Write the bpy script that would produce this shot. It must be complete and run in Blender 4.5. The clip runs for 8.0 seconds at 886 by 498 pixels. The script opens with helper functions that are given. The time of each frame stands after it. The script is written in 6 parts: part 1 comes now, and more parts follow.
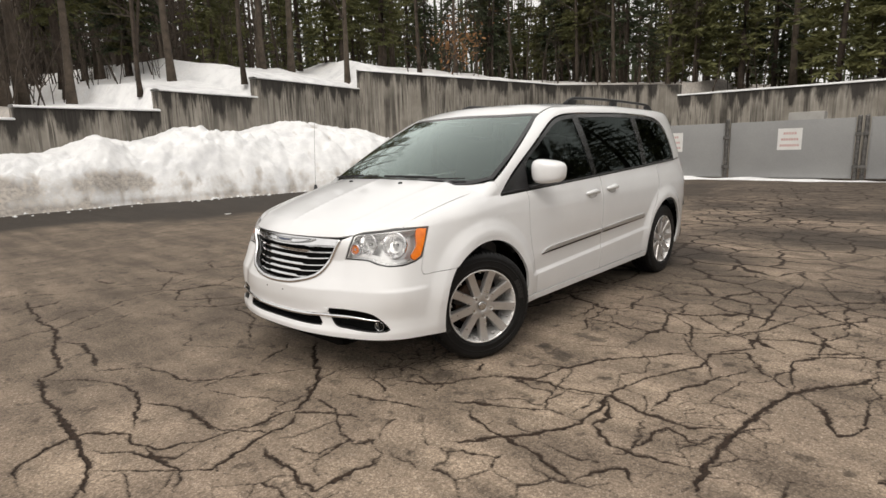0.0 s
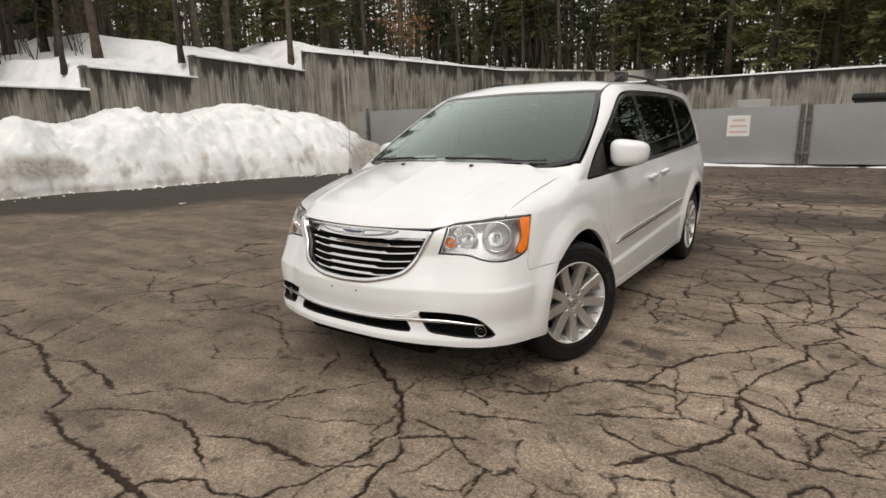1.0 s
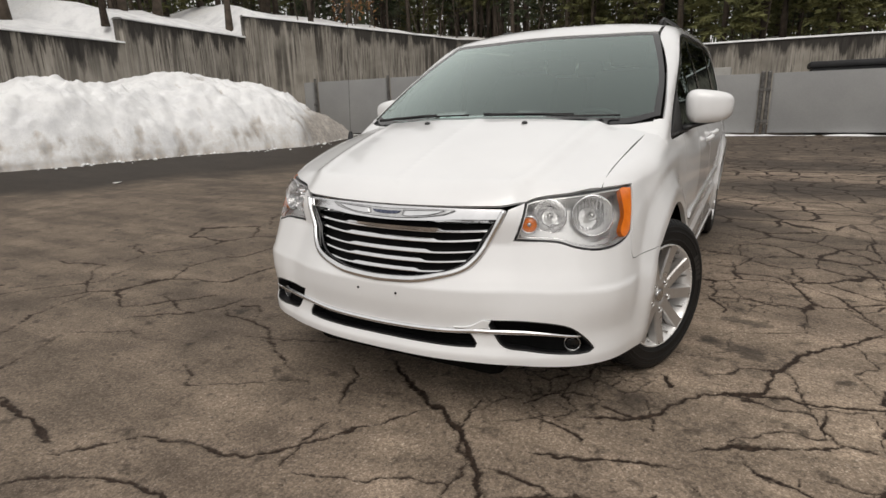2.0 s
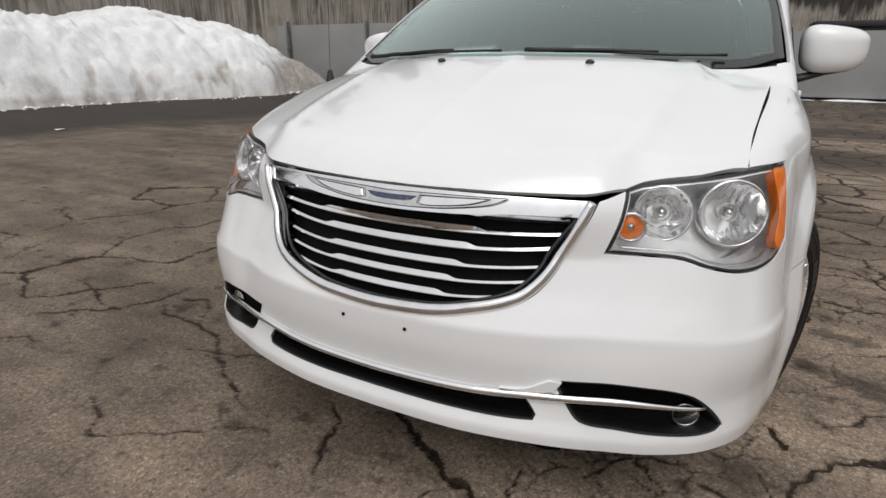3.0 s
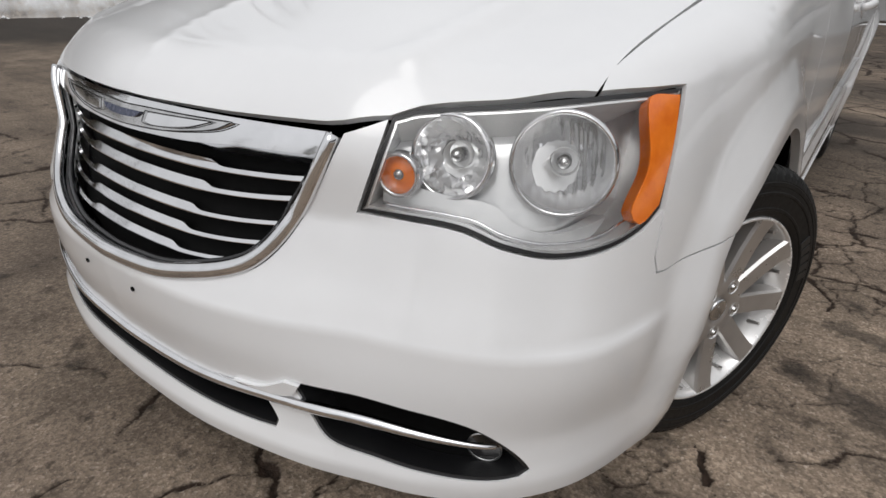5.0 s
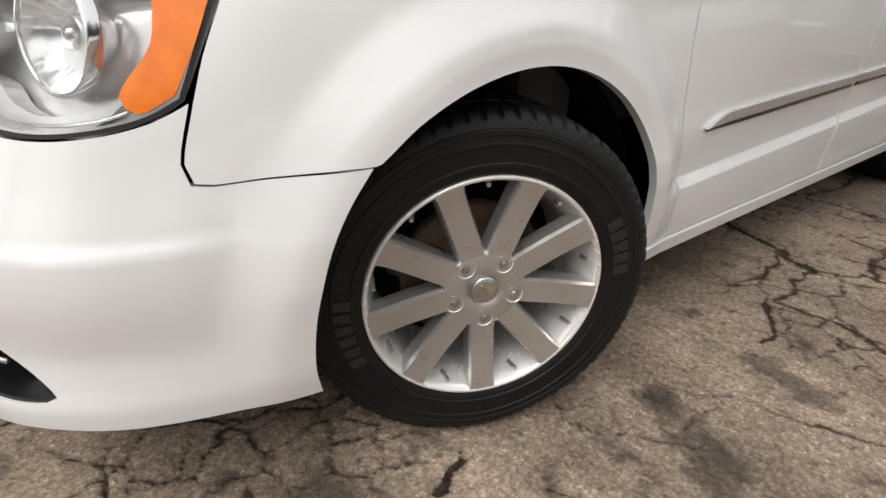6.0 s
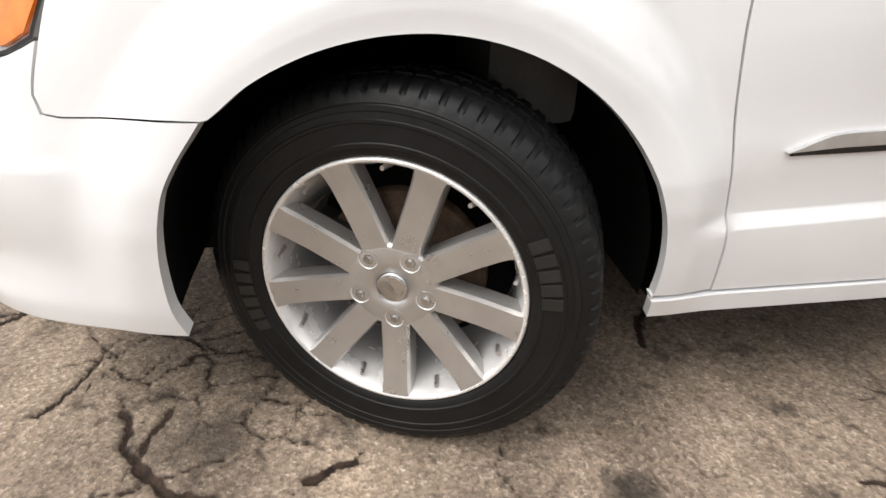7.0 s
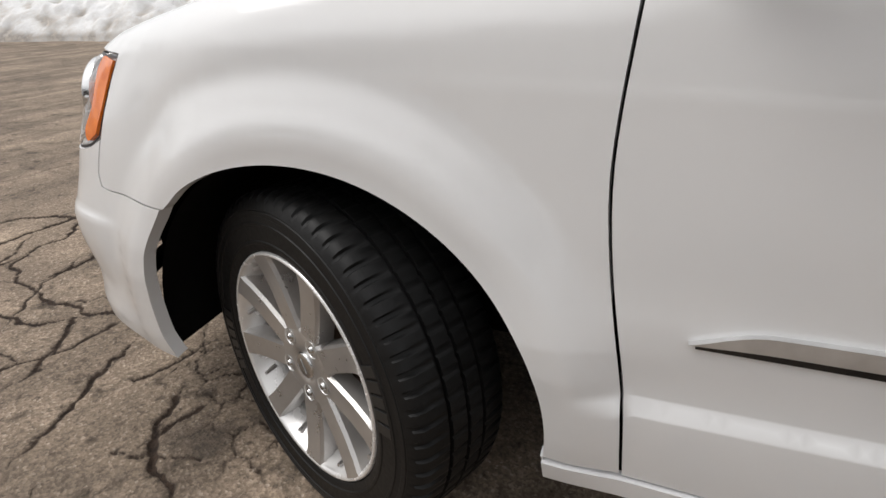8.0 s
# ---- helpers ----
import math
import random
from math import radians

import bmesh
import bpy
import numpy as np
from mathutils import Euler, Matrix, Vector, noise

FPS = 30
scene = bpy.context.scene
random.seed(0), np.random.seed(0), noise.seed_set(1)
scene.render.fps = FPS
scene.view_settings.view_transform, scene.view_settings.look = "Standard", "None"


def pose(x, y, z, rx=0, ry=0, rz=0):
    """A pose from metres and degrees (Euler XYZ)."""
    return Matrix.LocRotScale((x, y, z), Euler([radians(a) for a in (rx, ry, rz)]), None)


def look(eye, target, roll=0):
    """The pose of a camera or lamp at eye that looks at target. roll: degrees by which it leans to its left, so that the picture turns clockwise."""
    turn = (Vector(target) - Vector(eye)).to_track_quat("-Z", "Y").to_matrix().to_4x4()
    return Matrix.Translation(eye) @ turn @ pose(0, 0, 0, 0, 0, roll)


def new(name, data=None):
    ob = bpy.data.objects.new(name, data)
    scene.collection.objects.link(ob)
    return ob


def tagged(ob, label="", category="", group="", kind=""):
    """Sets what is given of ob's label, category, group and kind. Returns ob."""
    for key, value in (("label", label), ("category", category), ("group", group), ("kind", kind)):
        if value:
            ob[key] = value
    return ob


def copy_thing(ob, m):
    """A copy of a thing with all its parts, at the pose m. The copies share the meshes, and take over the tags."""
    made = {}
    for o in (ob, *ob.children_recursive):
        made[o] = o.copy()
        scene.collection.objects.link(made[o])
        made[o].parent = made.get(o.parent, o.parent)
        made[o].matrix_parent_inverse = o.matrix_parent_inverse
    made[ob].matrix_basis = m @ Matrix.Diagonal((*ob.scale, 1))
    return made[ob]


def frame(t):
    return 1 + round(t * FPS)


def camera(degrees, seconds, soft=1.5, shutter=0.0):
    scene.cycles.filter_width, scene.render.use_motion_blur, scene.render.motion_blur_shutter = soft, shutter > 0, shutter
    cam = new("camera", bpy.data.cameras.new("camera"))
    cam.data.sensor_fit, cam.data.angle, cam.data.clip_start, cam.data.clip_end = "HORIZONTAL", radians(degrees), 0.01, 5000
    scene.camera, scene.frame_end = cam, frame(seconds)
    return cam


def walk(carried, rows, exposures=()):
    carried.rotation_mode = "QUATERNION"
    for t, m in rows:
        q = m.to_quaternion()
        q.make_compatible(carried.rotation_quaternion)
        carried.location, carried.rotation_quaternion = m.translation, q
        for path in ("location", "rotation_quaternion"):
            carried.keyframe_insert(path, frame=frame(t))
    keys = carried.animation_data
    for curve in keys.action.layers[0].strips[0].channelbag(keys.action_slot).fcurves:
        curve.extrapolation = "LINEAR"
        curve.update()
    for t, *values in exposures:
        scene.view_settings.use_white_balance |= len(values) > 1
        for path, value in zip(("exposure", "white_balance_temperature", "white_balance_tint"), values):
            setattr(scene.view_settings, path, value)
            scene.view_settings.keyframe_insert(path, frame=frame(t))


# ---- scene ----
cam = camera(77.2, 8.0)
PATH = [
    (0, (3.079, -2.75, 1.396), (1.759, -1.294, 1.029), -1.8),
    (0.5, (2.606, -2.893, 1.374), (1.371, -1.37, 0.978), -1.5),
    (1, (2.098, -2.974, 1.365), (0.967, -1.378, 0.946), -1.5),
    (1.5, (1.663, -2.827, 1.334), (0.638, -1.175, 0.865), -2.1),
    (1.7, (1.496, -2.75, 1.293), (0.499, -1.085, 0.809), -2.1),
    (2.8, (0.771, -2.081, 1.195), (-0.101, -0.391, 0.575), -0.3),
    (3, (0.712, -1.957, 1.168), (-0.15, -0.277, 0.508), 0.2),
    (3.5, (0.629, -1.769, 1.129), (-0.24, -0.13, 0.383), 1.4),
    (4, (0.613, -1.701, 1.107), (-0.312, -0.132, 0.282), 1.4),
    (4.5, (0.748, -1.573, 1.084), (-0.256, -0.075, 0.22), 1.2),
    (5, (1.061, -1.3, 1.08), (-0.008, 0.13, 0.179), 0.9),
    (5.2, (1.183, -1.161, 1.015), (0.042, 0.251, 0.176), 1.5),
    (6.3, (1.656, -0.491, 0.901), (0.178, 0.469, -0.045), 2.5),
    (6.5, (1.673, -0.369, 0.878), (0.106, 0.436, -0.067), 2.1),
    (7, (1.75, -0.054, 0.89), (0.019, 0.244, -0.065), 1.7),
    (7.5, (1.781, 0.286, 0.937), (0.022, 0.046, 0.015), 2.6),
    (8, (1.652, 0.596, 1.045), (-0.023, -0.076, 0.183), -0.7),
]
EXPOSURES = [(0, 0.25, 6900, 10), (1.0, 0.12, 6900, 10), (1.7, 0.0, 6850, 10), (2.8, -0.03, 6550, 10), (3.5, -0.04, 6400, 10), (5.0, -0.13, 6400, 10), (5.2, 0.0, 6450, 10), (6.3, 0.68, 6700, 10), (6.5, 0.86, 6650, 10), (7.0, 1.06, 6600, 10), (7.5, 0.66, 6600, 10), (8.0, 0.25, 6550, 10)]
walk(cam, [(t, look(eye, target, roll)) for t, eye, target, roll in PATH], EXPOSURES)

# ---------------------------------------------------------------- light
world = bpy.data.worlds.new("overcast_sky")
scene.world = world
world.use_nodes = True
wt = world.node_tree
wt.nodes.clear()
sky = wt.nodes.new("ShaderNodeTexSky")
sky.sky_type, sky.sun_disc = "NISHITA", False
SUN_UP, SUN_ROUND = radians(58), radians(158)
sky.sun_elevation, sky.sun_rotation, sky.air_density, sky.dust_density = SUN_UP, SUN_ROUND, 1.0, 6.0
grey = wt.nodes.new("ShaderNodeHueSaturation")
grey.inputs["Saturation"].default_value = 0.16
bg = wt.nodes.new("ShaderNodeBackground")
bg.inputs["Strength"].default_value = 0.15
wout = wt.nodes.new("ShaderNodeOutputWorld")
wt.links.new(sky.outputs[0], grey.inputs["Color"])
cloud = wt.nodes.new("ShaderNodeMix")
cloud.data_type = "RGBA"
cloud.inputs[0].default_value = 0.70
cloud.inputs[7].default_value = (6.0, 6.0, 6.05, 1)
wt.links.new(grey.outputs[0], cloud.inputs[6])
wt.links.new(cloud.outputs[2], bg.inputs["Color"])
wt.links.new(bg.outputs[0], wout.inputs[0])
sun = new("sun", bpy.data.lights.new("sun", "SUN"))
sun.data.energy, sun.data.angle, sun.data.color = 0.8, radians(40), (1.0, 0.98, 0.95)
sun.matrix_world = look((0, 0, 30), (-30 * math.sin(SUN_ROUND) * math.cos(SUN_UP), -30 * math.cos(SUN_ROUND) * math.cos(SUN_UP), 30 - 30 * math.sin(SUN_UP)))

# ---------------------------------------------------------------- materials


def node(nt, kind, **values):
    n = nt.nodes.new(kind)
    for key, value in values.items():
        n.inputs[key.replace("_", " ")].default_value = value
    return n


def ramp(nt, source, stops):
    r = nt.nodes.new("ShaderNodeValToRGB")
    while len(r.color_ramp.elements) < len(stops):
        r.color_ramp.elements.new(0.5)
    for e, (pos, col) in zip(r.color_ramp.elements, stops):
        e.position = pos
        e.color = (*col, 1) if isinstance(col, tuple) else (col, col, col, 1)
    nt.links.new(source, r.inputs[0])
    return r.outputs[0]


def mixed(nt, fac, a, b, kind="MIX"):
    m = nt.nodes.new("ShaderNodeMix")
    m.data_type, m.blend_type = "RGBA", kind
    for socket, value, first in ((m.inputs[0], fac, True), (m.inputs[6], a, False), (m.inputs[7], b, False)):
        if isinstance(value, (int, float)):
            socket.default_value = value if first else (value, value, value, 1)
        elif isinstance(value, tuple):
            socket.default_value = (*value, 1)
        else:
            nt.links.new(value, socket)
    return m.outputs[2]


def noise_tex(nt, where, scale, detail=4.0, rough=0.55, distort=0.0):
    n = node(nt, "ShaderNodeTexNoise", Scale=scale, Detail=detail, Roughness=rough, Distortion=distort)
    nt.links.new(where, n.inputs["Vector"])
    return n.outputs[0]


def bare(name):
    m = bpy.data.materials.new(name)
    m.use_nodes = True
    nt = m.node_tree
    p = nt.nodes["Principled BSDF"]
    where = nt.nodes.new("ShaderNodeNewGeometry").outputs["Position"]
    return m, nt, p, where


def bumped(nt, p, height, strength, distance=0.01):
    b = node(nt, "ShaderNodeBump", Strength=strength, Distance=distance)
    nt.links.new(height, b.inputs["Height"])
    nt.links.new(b.outputs[0], p.inputs["Normal"])


def surface(name, a, b, scale=4.0, rough=0.5, metal=0.0, coat=0.0, bump=0.0, fine=60.0, spread=(0.35, 0.65)):
    """two tones mixed by a broad and a fine noise, with relief"""
    m, nt, p, where = bare(name)
    broad = noise_tex(nt, where, scale)
    small = noise_tex(nt, where, fine, 3)
    tone = ramp(nt, mixed(nt, 0.35, broad, small), [(spread[0], a), (spread[1], b)])
    nt.links.new(tone, p.inputs["Base Color"])
    p.inputs["Roughness"].default_value, p.inputs["Metallic"].default_value = rough, metal
    p.inputs["Coat Weight"].default_value, p.inputs["Coat Roughness"].default_value = coat, 0.03
    nt.links.new(ramp(nt, small, [(0.2, max(rough - 0.06, 0.02)), (0.8, min(rough + 0.08, 1))]), p.inputs["Roughness"])
    if bump:
        bumped(nt, p, small, bump, 0.004)
    return m


def sheet_glass(name, tint, gloss, ior=1.5, rough=0.01, shade=(0.86, 1.0, 0.96)):
    """a thin pane: clear tinted passage and a mirror share that grows towards grazing angles"""
    m, nt, p, where = bare(name)
    nt.nodes.remove(p)
    clear = nt.nodes.new("ShaderNodeBsdfTransparent")
    clear.inputs[0].default_value = (*tint, 1)
    shine = node(nt, "ShaderNodeBsdfGlossy", Roughness=rough)
    shine.inputs["Color"].default_value = (*shade, 1)
    fres = node(nt, "ShaderNodeFresnel", IOR=ior)
    k = nt.nodes.new("ShaderNodeMath")
    k.operation, k.use_clamp = "MULTIPLY", True
    k.inputs[1].default_value = gloss
    nt.links.new(fres.outputs[0], k.inputs[0])
    mix = nt.nodes.new("ShaderNodeMixShader")
    nt.links.new(k.outputs[0], mix.inputs[0])
    nt.links.new(clear.outputs[0], mix.inputs[1])
    nt.links.new(shine.outputs[0], mix.inputs[2])
    nt.links.new(mix.outputs[0], nt.nodes["Material Output"].inputs[0])
    return m


def paint_material():
    """white clear-coated paint with a faint film of road dust"""
    m, nt, p, where = bare("white_paint")
    film = noise_tex(nt, where, 2.2, 5, 0.6)
    nt.links.new(ramp(nt, film, [(0.35, (0.755, 0.757, 0.765)), (0.65, (0.795, 0.797, 0.802))]), p.inputs["Base Color"])
    nt.links.new(ramp(nt, film, [(0.3, 0.30), (0.7, 0.38)]), p.inputs["Roughness"])
    p.inputs["Coat Weight"].default_value, p.inputs["Coat IOR"].default_value = 1.0, 1.5
    nt.links.new(ramp(nt, noise_tex(nt, where, 5.0, 4), [(0.3, 0.02), (0.7, 0.07)]), p.inputs["Coat Roughness"])
    return m


PAINT = paint_material()
CHROME = surface("chrome", (0.72, 0.72, 0.73), (0.82, 0.82, 0.83), 12, 0.07, 1.0, 0, 0, 30)
DULL_CHROME = surface("weathered_chrome", (0.50, 0.50, 0.50), (0.66, 0.66, 0.66), 20, 0.20, 1.0, 0, 0, 30)
SATIN = surface("satin_chrome", (0.58, 0.58, 0.58), (0.70, 0.70, 0.70), 16, 0.34, 0.75, 0, 0, 40)
BLACK = surface("black_plastic", (0.008, 0.008, 0.009), (0.016, 0.016, 0.017), 8, 0.45, 0, 0, 0.15, 400)
GLOSS_BLACK = surface("gloss_black_trim", (0.006, 0.006, 0.007), (0.010, 0.010, 0.011), 8, 0.18, 0, 0.3, 0, 300)
# near-black, hardly any sheen: its colour stands in for shade inside openings
DEEP = surface("cavity_shade", (0.004, 0.004, 0.004), (0.008, 0.008, 0.008), 8, 0.8)
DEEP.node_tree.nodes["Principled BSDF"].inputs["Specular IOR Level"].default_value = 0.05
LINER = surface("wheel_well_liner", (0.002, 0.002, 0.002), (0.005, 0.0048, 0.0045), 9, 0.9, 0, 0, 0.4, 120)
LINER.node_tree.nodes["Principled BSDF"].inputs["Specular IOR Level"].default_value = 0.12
RUBBER = surface("tyre_rubber", (0.0035, 0.0035, 0.0037), (0.008, 0.008, 0.0082), 10, 0.5, 0, 0, 0.15, 90)
ALLOY = surface("silver_alloy", (0.47, 0.455, 0.445), (0.56, 0.545, 0.53), 9, 0.30, 0.75, 0.2, 0, 25)
LIP = surface("bright_alloy_lip", (0.76, 0.75, 0.74), (0.86, 0.85, 0.84), 14, 0.24, 0.45, 0.2, 0, 25)
STEEL = surface("lug_steel", (0.42, 0.42, 0.42), (0.58, 0.58, 0.57), 60, 0.22, 1.0)
RUBBER.node_tree.nodes["Principled BSDF"].inputs["Specular IOR Level"].default_value = 0.28
RUST = surface("brake_rust", (0.05, 0.028, 0.018), (0.14, 0.09, 0.06), 30, 0.7, 0.4, 0, 0.3, 150)
CALIPER = surface("brake_casting", (0.02, 0.02, 0.02), (0.05, 0.045, 0.04), 40, 0.6, 0.5, 0, 0.4, 200)
REFLECTOR = surface("lamp_reflector", (0.86, 0.86, 0.87), (0.94, 0.94, 0.94), 30, 0.10, 0.9, 0, 0, 30)
HOUSING = surface("lamp_housing", (0.72, 0.72, 0.72), (0.86, 0.86, 0.85), 12, 0.20, 0.42)
AMBER = surface("amber_plastic", (0.78, 0.165, 0.012), (0.92, 0.235, 0.020), 25, 0.18, 0, 0.4)
MARK = surface("raised_rubber_mark", (0.009, 0.009, 0.009), (0.015, 0.015, 0.015), 30, 0.45)
FOG_BOWL = surface("dark_lamp_bowl", (0.05, 0.05, 0.05), (0.12, 0.12, 0.12), 30, 0.15, 1.0)
RED = surface("red_plastic", (0.35, 0.01, 0.012), (0.48, 0.02, 0.02), 18, 0.2, 0, 0.5)
LENS = sheet_glass("clear_lens", (0.98, 0.98, 0.98), 0.8, shade=(1.0, 0.99, 0.99))
WINDSHIELD = sheet_glass("windshield_glass", (0.44, 0.60, 0.54), 2.3)
PRIVACY = sheet_glass("privacy_glass", (0.03, 0.031, 0.033), 0.4)
DOOR_GLASS = sheet_glass("door_glass", (0.16, 0.17, 0.17), 0.6)
TRIM_GREY = surface("interior_grey", (0.05, 0.05, 0.05), (0.075, 0.073, 0.07), 14, 0.7, 0, 0, 0.3, 180)
CLOTH = surface("seat_cloth", (0.035, 0.034, 0.033), (0.06, 0.058, 0.056), 30, 0.85, 0, 0, 0.5, 350)
BADGE = surface("badge_blue", (0.05, 0.06, 0.10), (0.07, 0.08, 0.13), 30, 0.25, 0.2)


def asphalt_material():
    m, nt, p, where = bare("cracked_asphalt")
    att = nt.nodes.new("ShaderNodeAttribute")
    att.attribute_name = "crack"
    wet = nt.nodes.new("ShaderNodeAttribute")
    wet.attribute_name = "wet"
    far = nt.nodes.new("ShaderNodeAttribute")
    far.attribute_name = "far"
    # wandering cells for the ground farther off
    warp = nt.nodes.new("ShaderNodeTexNoise")
    warp.inputs["Scale"].default_value, warp.inputs["Detail"].default_value = 2.4, 5.0
    nt.links.new(where, warp.inputs["Vector"])
    shift = nt.nodes.new("ShaderNodeVectorMath")
    shift.operation = "MULTIPLY_ADD"
    shift.inputs[1].default_value = (0.42, 0.42, 0.0)
    nt.links.new(warp.outputs[1], shift.inputs[0])
    nt.links.new(where, shift.inputs[2])
    cells = nt.nodes.new("ShaderNodeTexVoronoi")
    cells.feature, cells.voronoi_dimensions = "DISTANCE_TO_EDGE", "2D"
    cells.inputs["Scale"].default_value = 2.4
    nt.links.new(shift.outputs[0], cells.inputs["Vector"])
    line = ramp(nt, cells.outputs["Distance"], [(0.0, 1.0), (0.036, 0.85), (0.075, 0.0)])
    patchy = ramp(nt, noise_tex(nt, where, 0.35, 2), [(0.36, 0.35), (0.58, 1.0)])
    line = mixed(nt, 1.0, line, patchy, "MULTIPLY")
    line = mixed(nt, 1.0, line, far.outputs["Fac"], "MULTIPLY")
    crack = mixed(nt, 1.0, att.outputs["Fac"], line, "LIGHTEN")
    ragged = nt.nodes.new("ShaderNodeMath")
    ragged.operation = "MULTIPLY_ADD"
    ragged.inputs[1].default_value = 0.55
    nt.links.new(noise_tex(nt, where, 46, 4, 0.7), ragged.inputs[0])
    nt.links.new(crack, ragged.inputs[2])
    halo = ramp(nt, ragged.outputs[0], [(0.30, 1.0), (0.80, 0.58)])
    crack = ramp(nt, ragged.outputs[0], [(0.66, 0.0), (0.88, 1.0)])
    # stones in the binder, worn patches, stains
    grains = nt.nodes.new("ShaderNodeTexVoronoi")
    grains.inputs["Scale"].default_value = 150.0
    nt.links.new(where, grains.inputs["Vector"])
    stone = ramp(nt, grains.outputs["Color"], [(0.15, (0.212, 0.167, 0.128)), (0.55, (0.296, 0.232, 0.178)), (0.82, (0.375, 0.300, 0.236)), (0.97, (0.49, 0.415, 0.345))])
    fine = ramp(nt, noise_tex(nt, where, 55, 6, 0.7), [(0.30, 0.56), (0.68, 1.34)])
    tone = mixed(nt, 1.0, stone, fine, "MULTIPLY")
    blotch = ramp(nt, noise_tex(nt, where, 3.4, 6, 0.65), [(0.34, 0.72), (0.66, 1.20)])
    tone = mixed(nt, 1.0, tone, blotch, "MULTIPLY")
    broad = ramp(nt, noise_tex(nt, where, 0.9, 5), [(0.30, (0.70, 0.68, 0.67)), (0.68, (1.18, 1.16, 1.12))])
    tone = mixed(nt, 1.0, tone, broad, "MULTIPLY")
    spots = ramp(nt, noise_tex(nt, where, 7.5, 3), [(0.60, 1.0), (0.70, 0.42)])
    tone = mixed(nt, 1.0, tone, spots, "MULTIPLY")
    pits = ramp(nt, noise_tex(nt, where, 24, 3, 0.6), [(0.60, 1.0), (0.70, 0.50)])
    tone = mixed(nt, 1.0, tone, pits, "MULTIPLY")
    streak = nt.nodes.new("ShaderNodeMapping")
    streak.inputs["Rotation"].default_value = (0, 0, radians(-32))
    streak.inputs["Scale"].default_value = (0.5, 3.2, 1)
    nt.links.new(where, streak.inputs["Vector"])
    drag = ramp(nt, noise_tex(nt, streak.outputs[0], 1.1, 4), [(0.40, 0.70), (0.60, 1.06)])
    tone = mixed(nt, 1.0, tone, drag, "MULTIPLY")
    tone = mixed(nt, 1.0, tone, halo, "MULTIPLY")
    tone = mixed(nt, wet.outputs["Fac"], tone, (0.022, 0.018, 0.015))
    crack_tone = ramp(nt, noise_tex(nt, where, 60, 3), [(0.35, (0.014, 0.0082, 0.0052)), (0.75, (0.048, 0.030, 0.020))])
    tone = mixed(nt, crack, tone, crack_tone)
    nt.links.new(tone, p.inputs["Base Color"])
    nt.links.new(mixed(nt, wet.outputs["Fac"], 0.88, 0.78), p.inputs["Roughness"])
    p.inputs["Specular IOR Level"].default_value = 0.3
    h = mixed(nt, 0.6, grains.outputs["Distance"], noise_tex(nt, where, 120, 4))
    h = mixed(nt, 1.0, h, mixed(nt, line, (0, 0, 0), (3, 3, 3)), "SUBTRACT")
    bumped(nt, p, h, 0.5, 0.005)
    return m


def concrete_material():
    m, nt, p, where = bare("stained_concrete")
    fall = nt.nodes.new("ShaderNodeMapping")
    fall.inputs["Scale"].default_value = (2.4, 2.4, 0.10)
    nt.links.new(where, fall.inputs["Vector"])
    runs = noise_tex(nt, fall.outputs[0], 1.5, 4, 0.6)
    thin = noise_tex(nt, fall.outputs[0], 4.5, 4, 0.6)
    base = ramp(nt, noise_tex(nt, where, 1.2, 6), [(0.3, (0.215, 0.195, 0.165)), (0.7, (0.36, 0.328, 0.282))])
    pale = mixed(nt, ramp(nt, thin, [(0.50, 0.0), (0.75, 0.55)]), base, (0.54, 0.505, 0.455))
    clump = ramp(nt, noise_tex(nt, where, 0.42, 3), [(0.38, 0.15), (0.62, 1.0)])
    dark = mixed(nt, mixed(nt, 1.0, ramp(nt, runs, [(0.49, 0.0), (0.60, 0.85)]), clump, "MULTIPLY"), pale, (0.032, 0.027, 0.022))
    drip = mixed(nt, 1.0, ramp(nt, noise_tex(nt, fall.outputs[0], 7.5, 3, 0.6), [(0.53, 0.0), (0.60, 0.85)]), ramp(nt, noise_tex(nt, where, 0.30, 3), [(0.42, 0.0), (0.60, 1.0)]), "MULTIPLY")
    dark = mixed(nt, drip, dark, (0.040, 0.034, 0.028))
    top = nt.nodes.new("ShaderNodeAttribute")
    top.attribute_name = "seep"
    edge = nt.nodes.new("ShaderNodeMath")
    edge.operation = "MULTIPLY_ADD"
    edge.inputs[1].default_value = 0.75
    tongue = nt.nodes.new("ShaderNodeMapping")
    tongue.inputs["Scale"].default_value = (1.6, 1.6, 0.30)
    nt.links.new(where, tongue.inputs["Vector"])
    nt.links.new(noise_tex(nt, tongue.outputs[0], 1.15, 6, 0.62), edge.inputs[0])
    nt.links.new(top.outputs["Fac"], edge.inputs[2])
    col = mixed(nt, ramp(nt, edge.outputs[0], [(0.735, 0.0), (0.815, 0.90)]), dark, (0.022, 0.019, 0.017))
    nt.links.new(col, p.inputs["Base Color"])
    p.inputs["Roughness"].default_value = 0.9
    bumped(nt, p, noise_tex(nt, where, 22, 6), 0.5, 0.02)
    return m


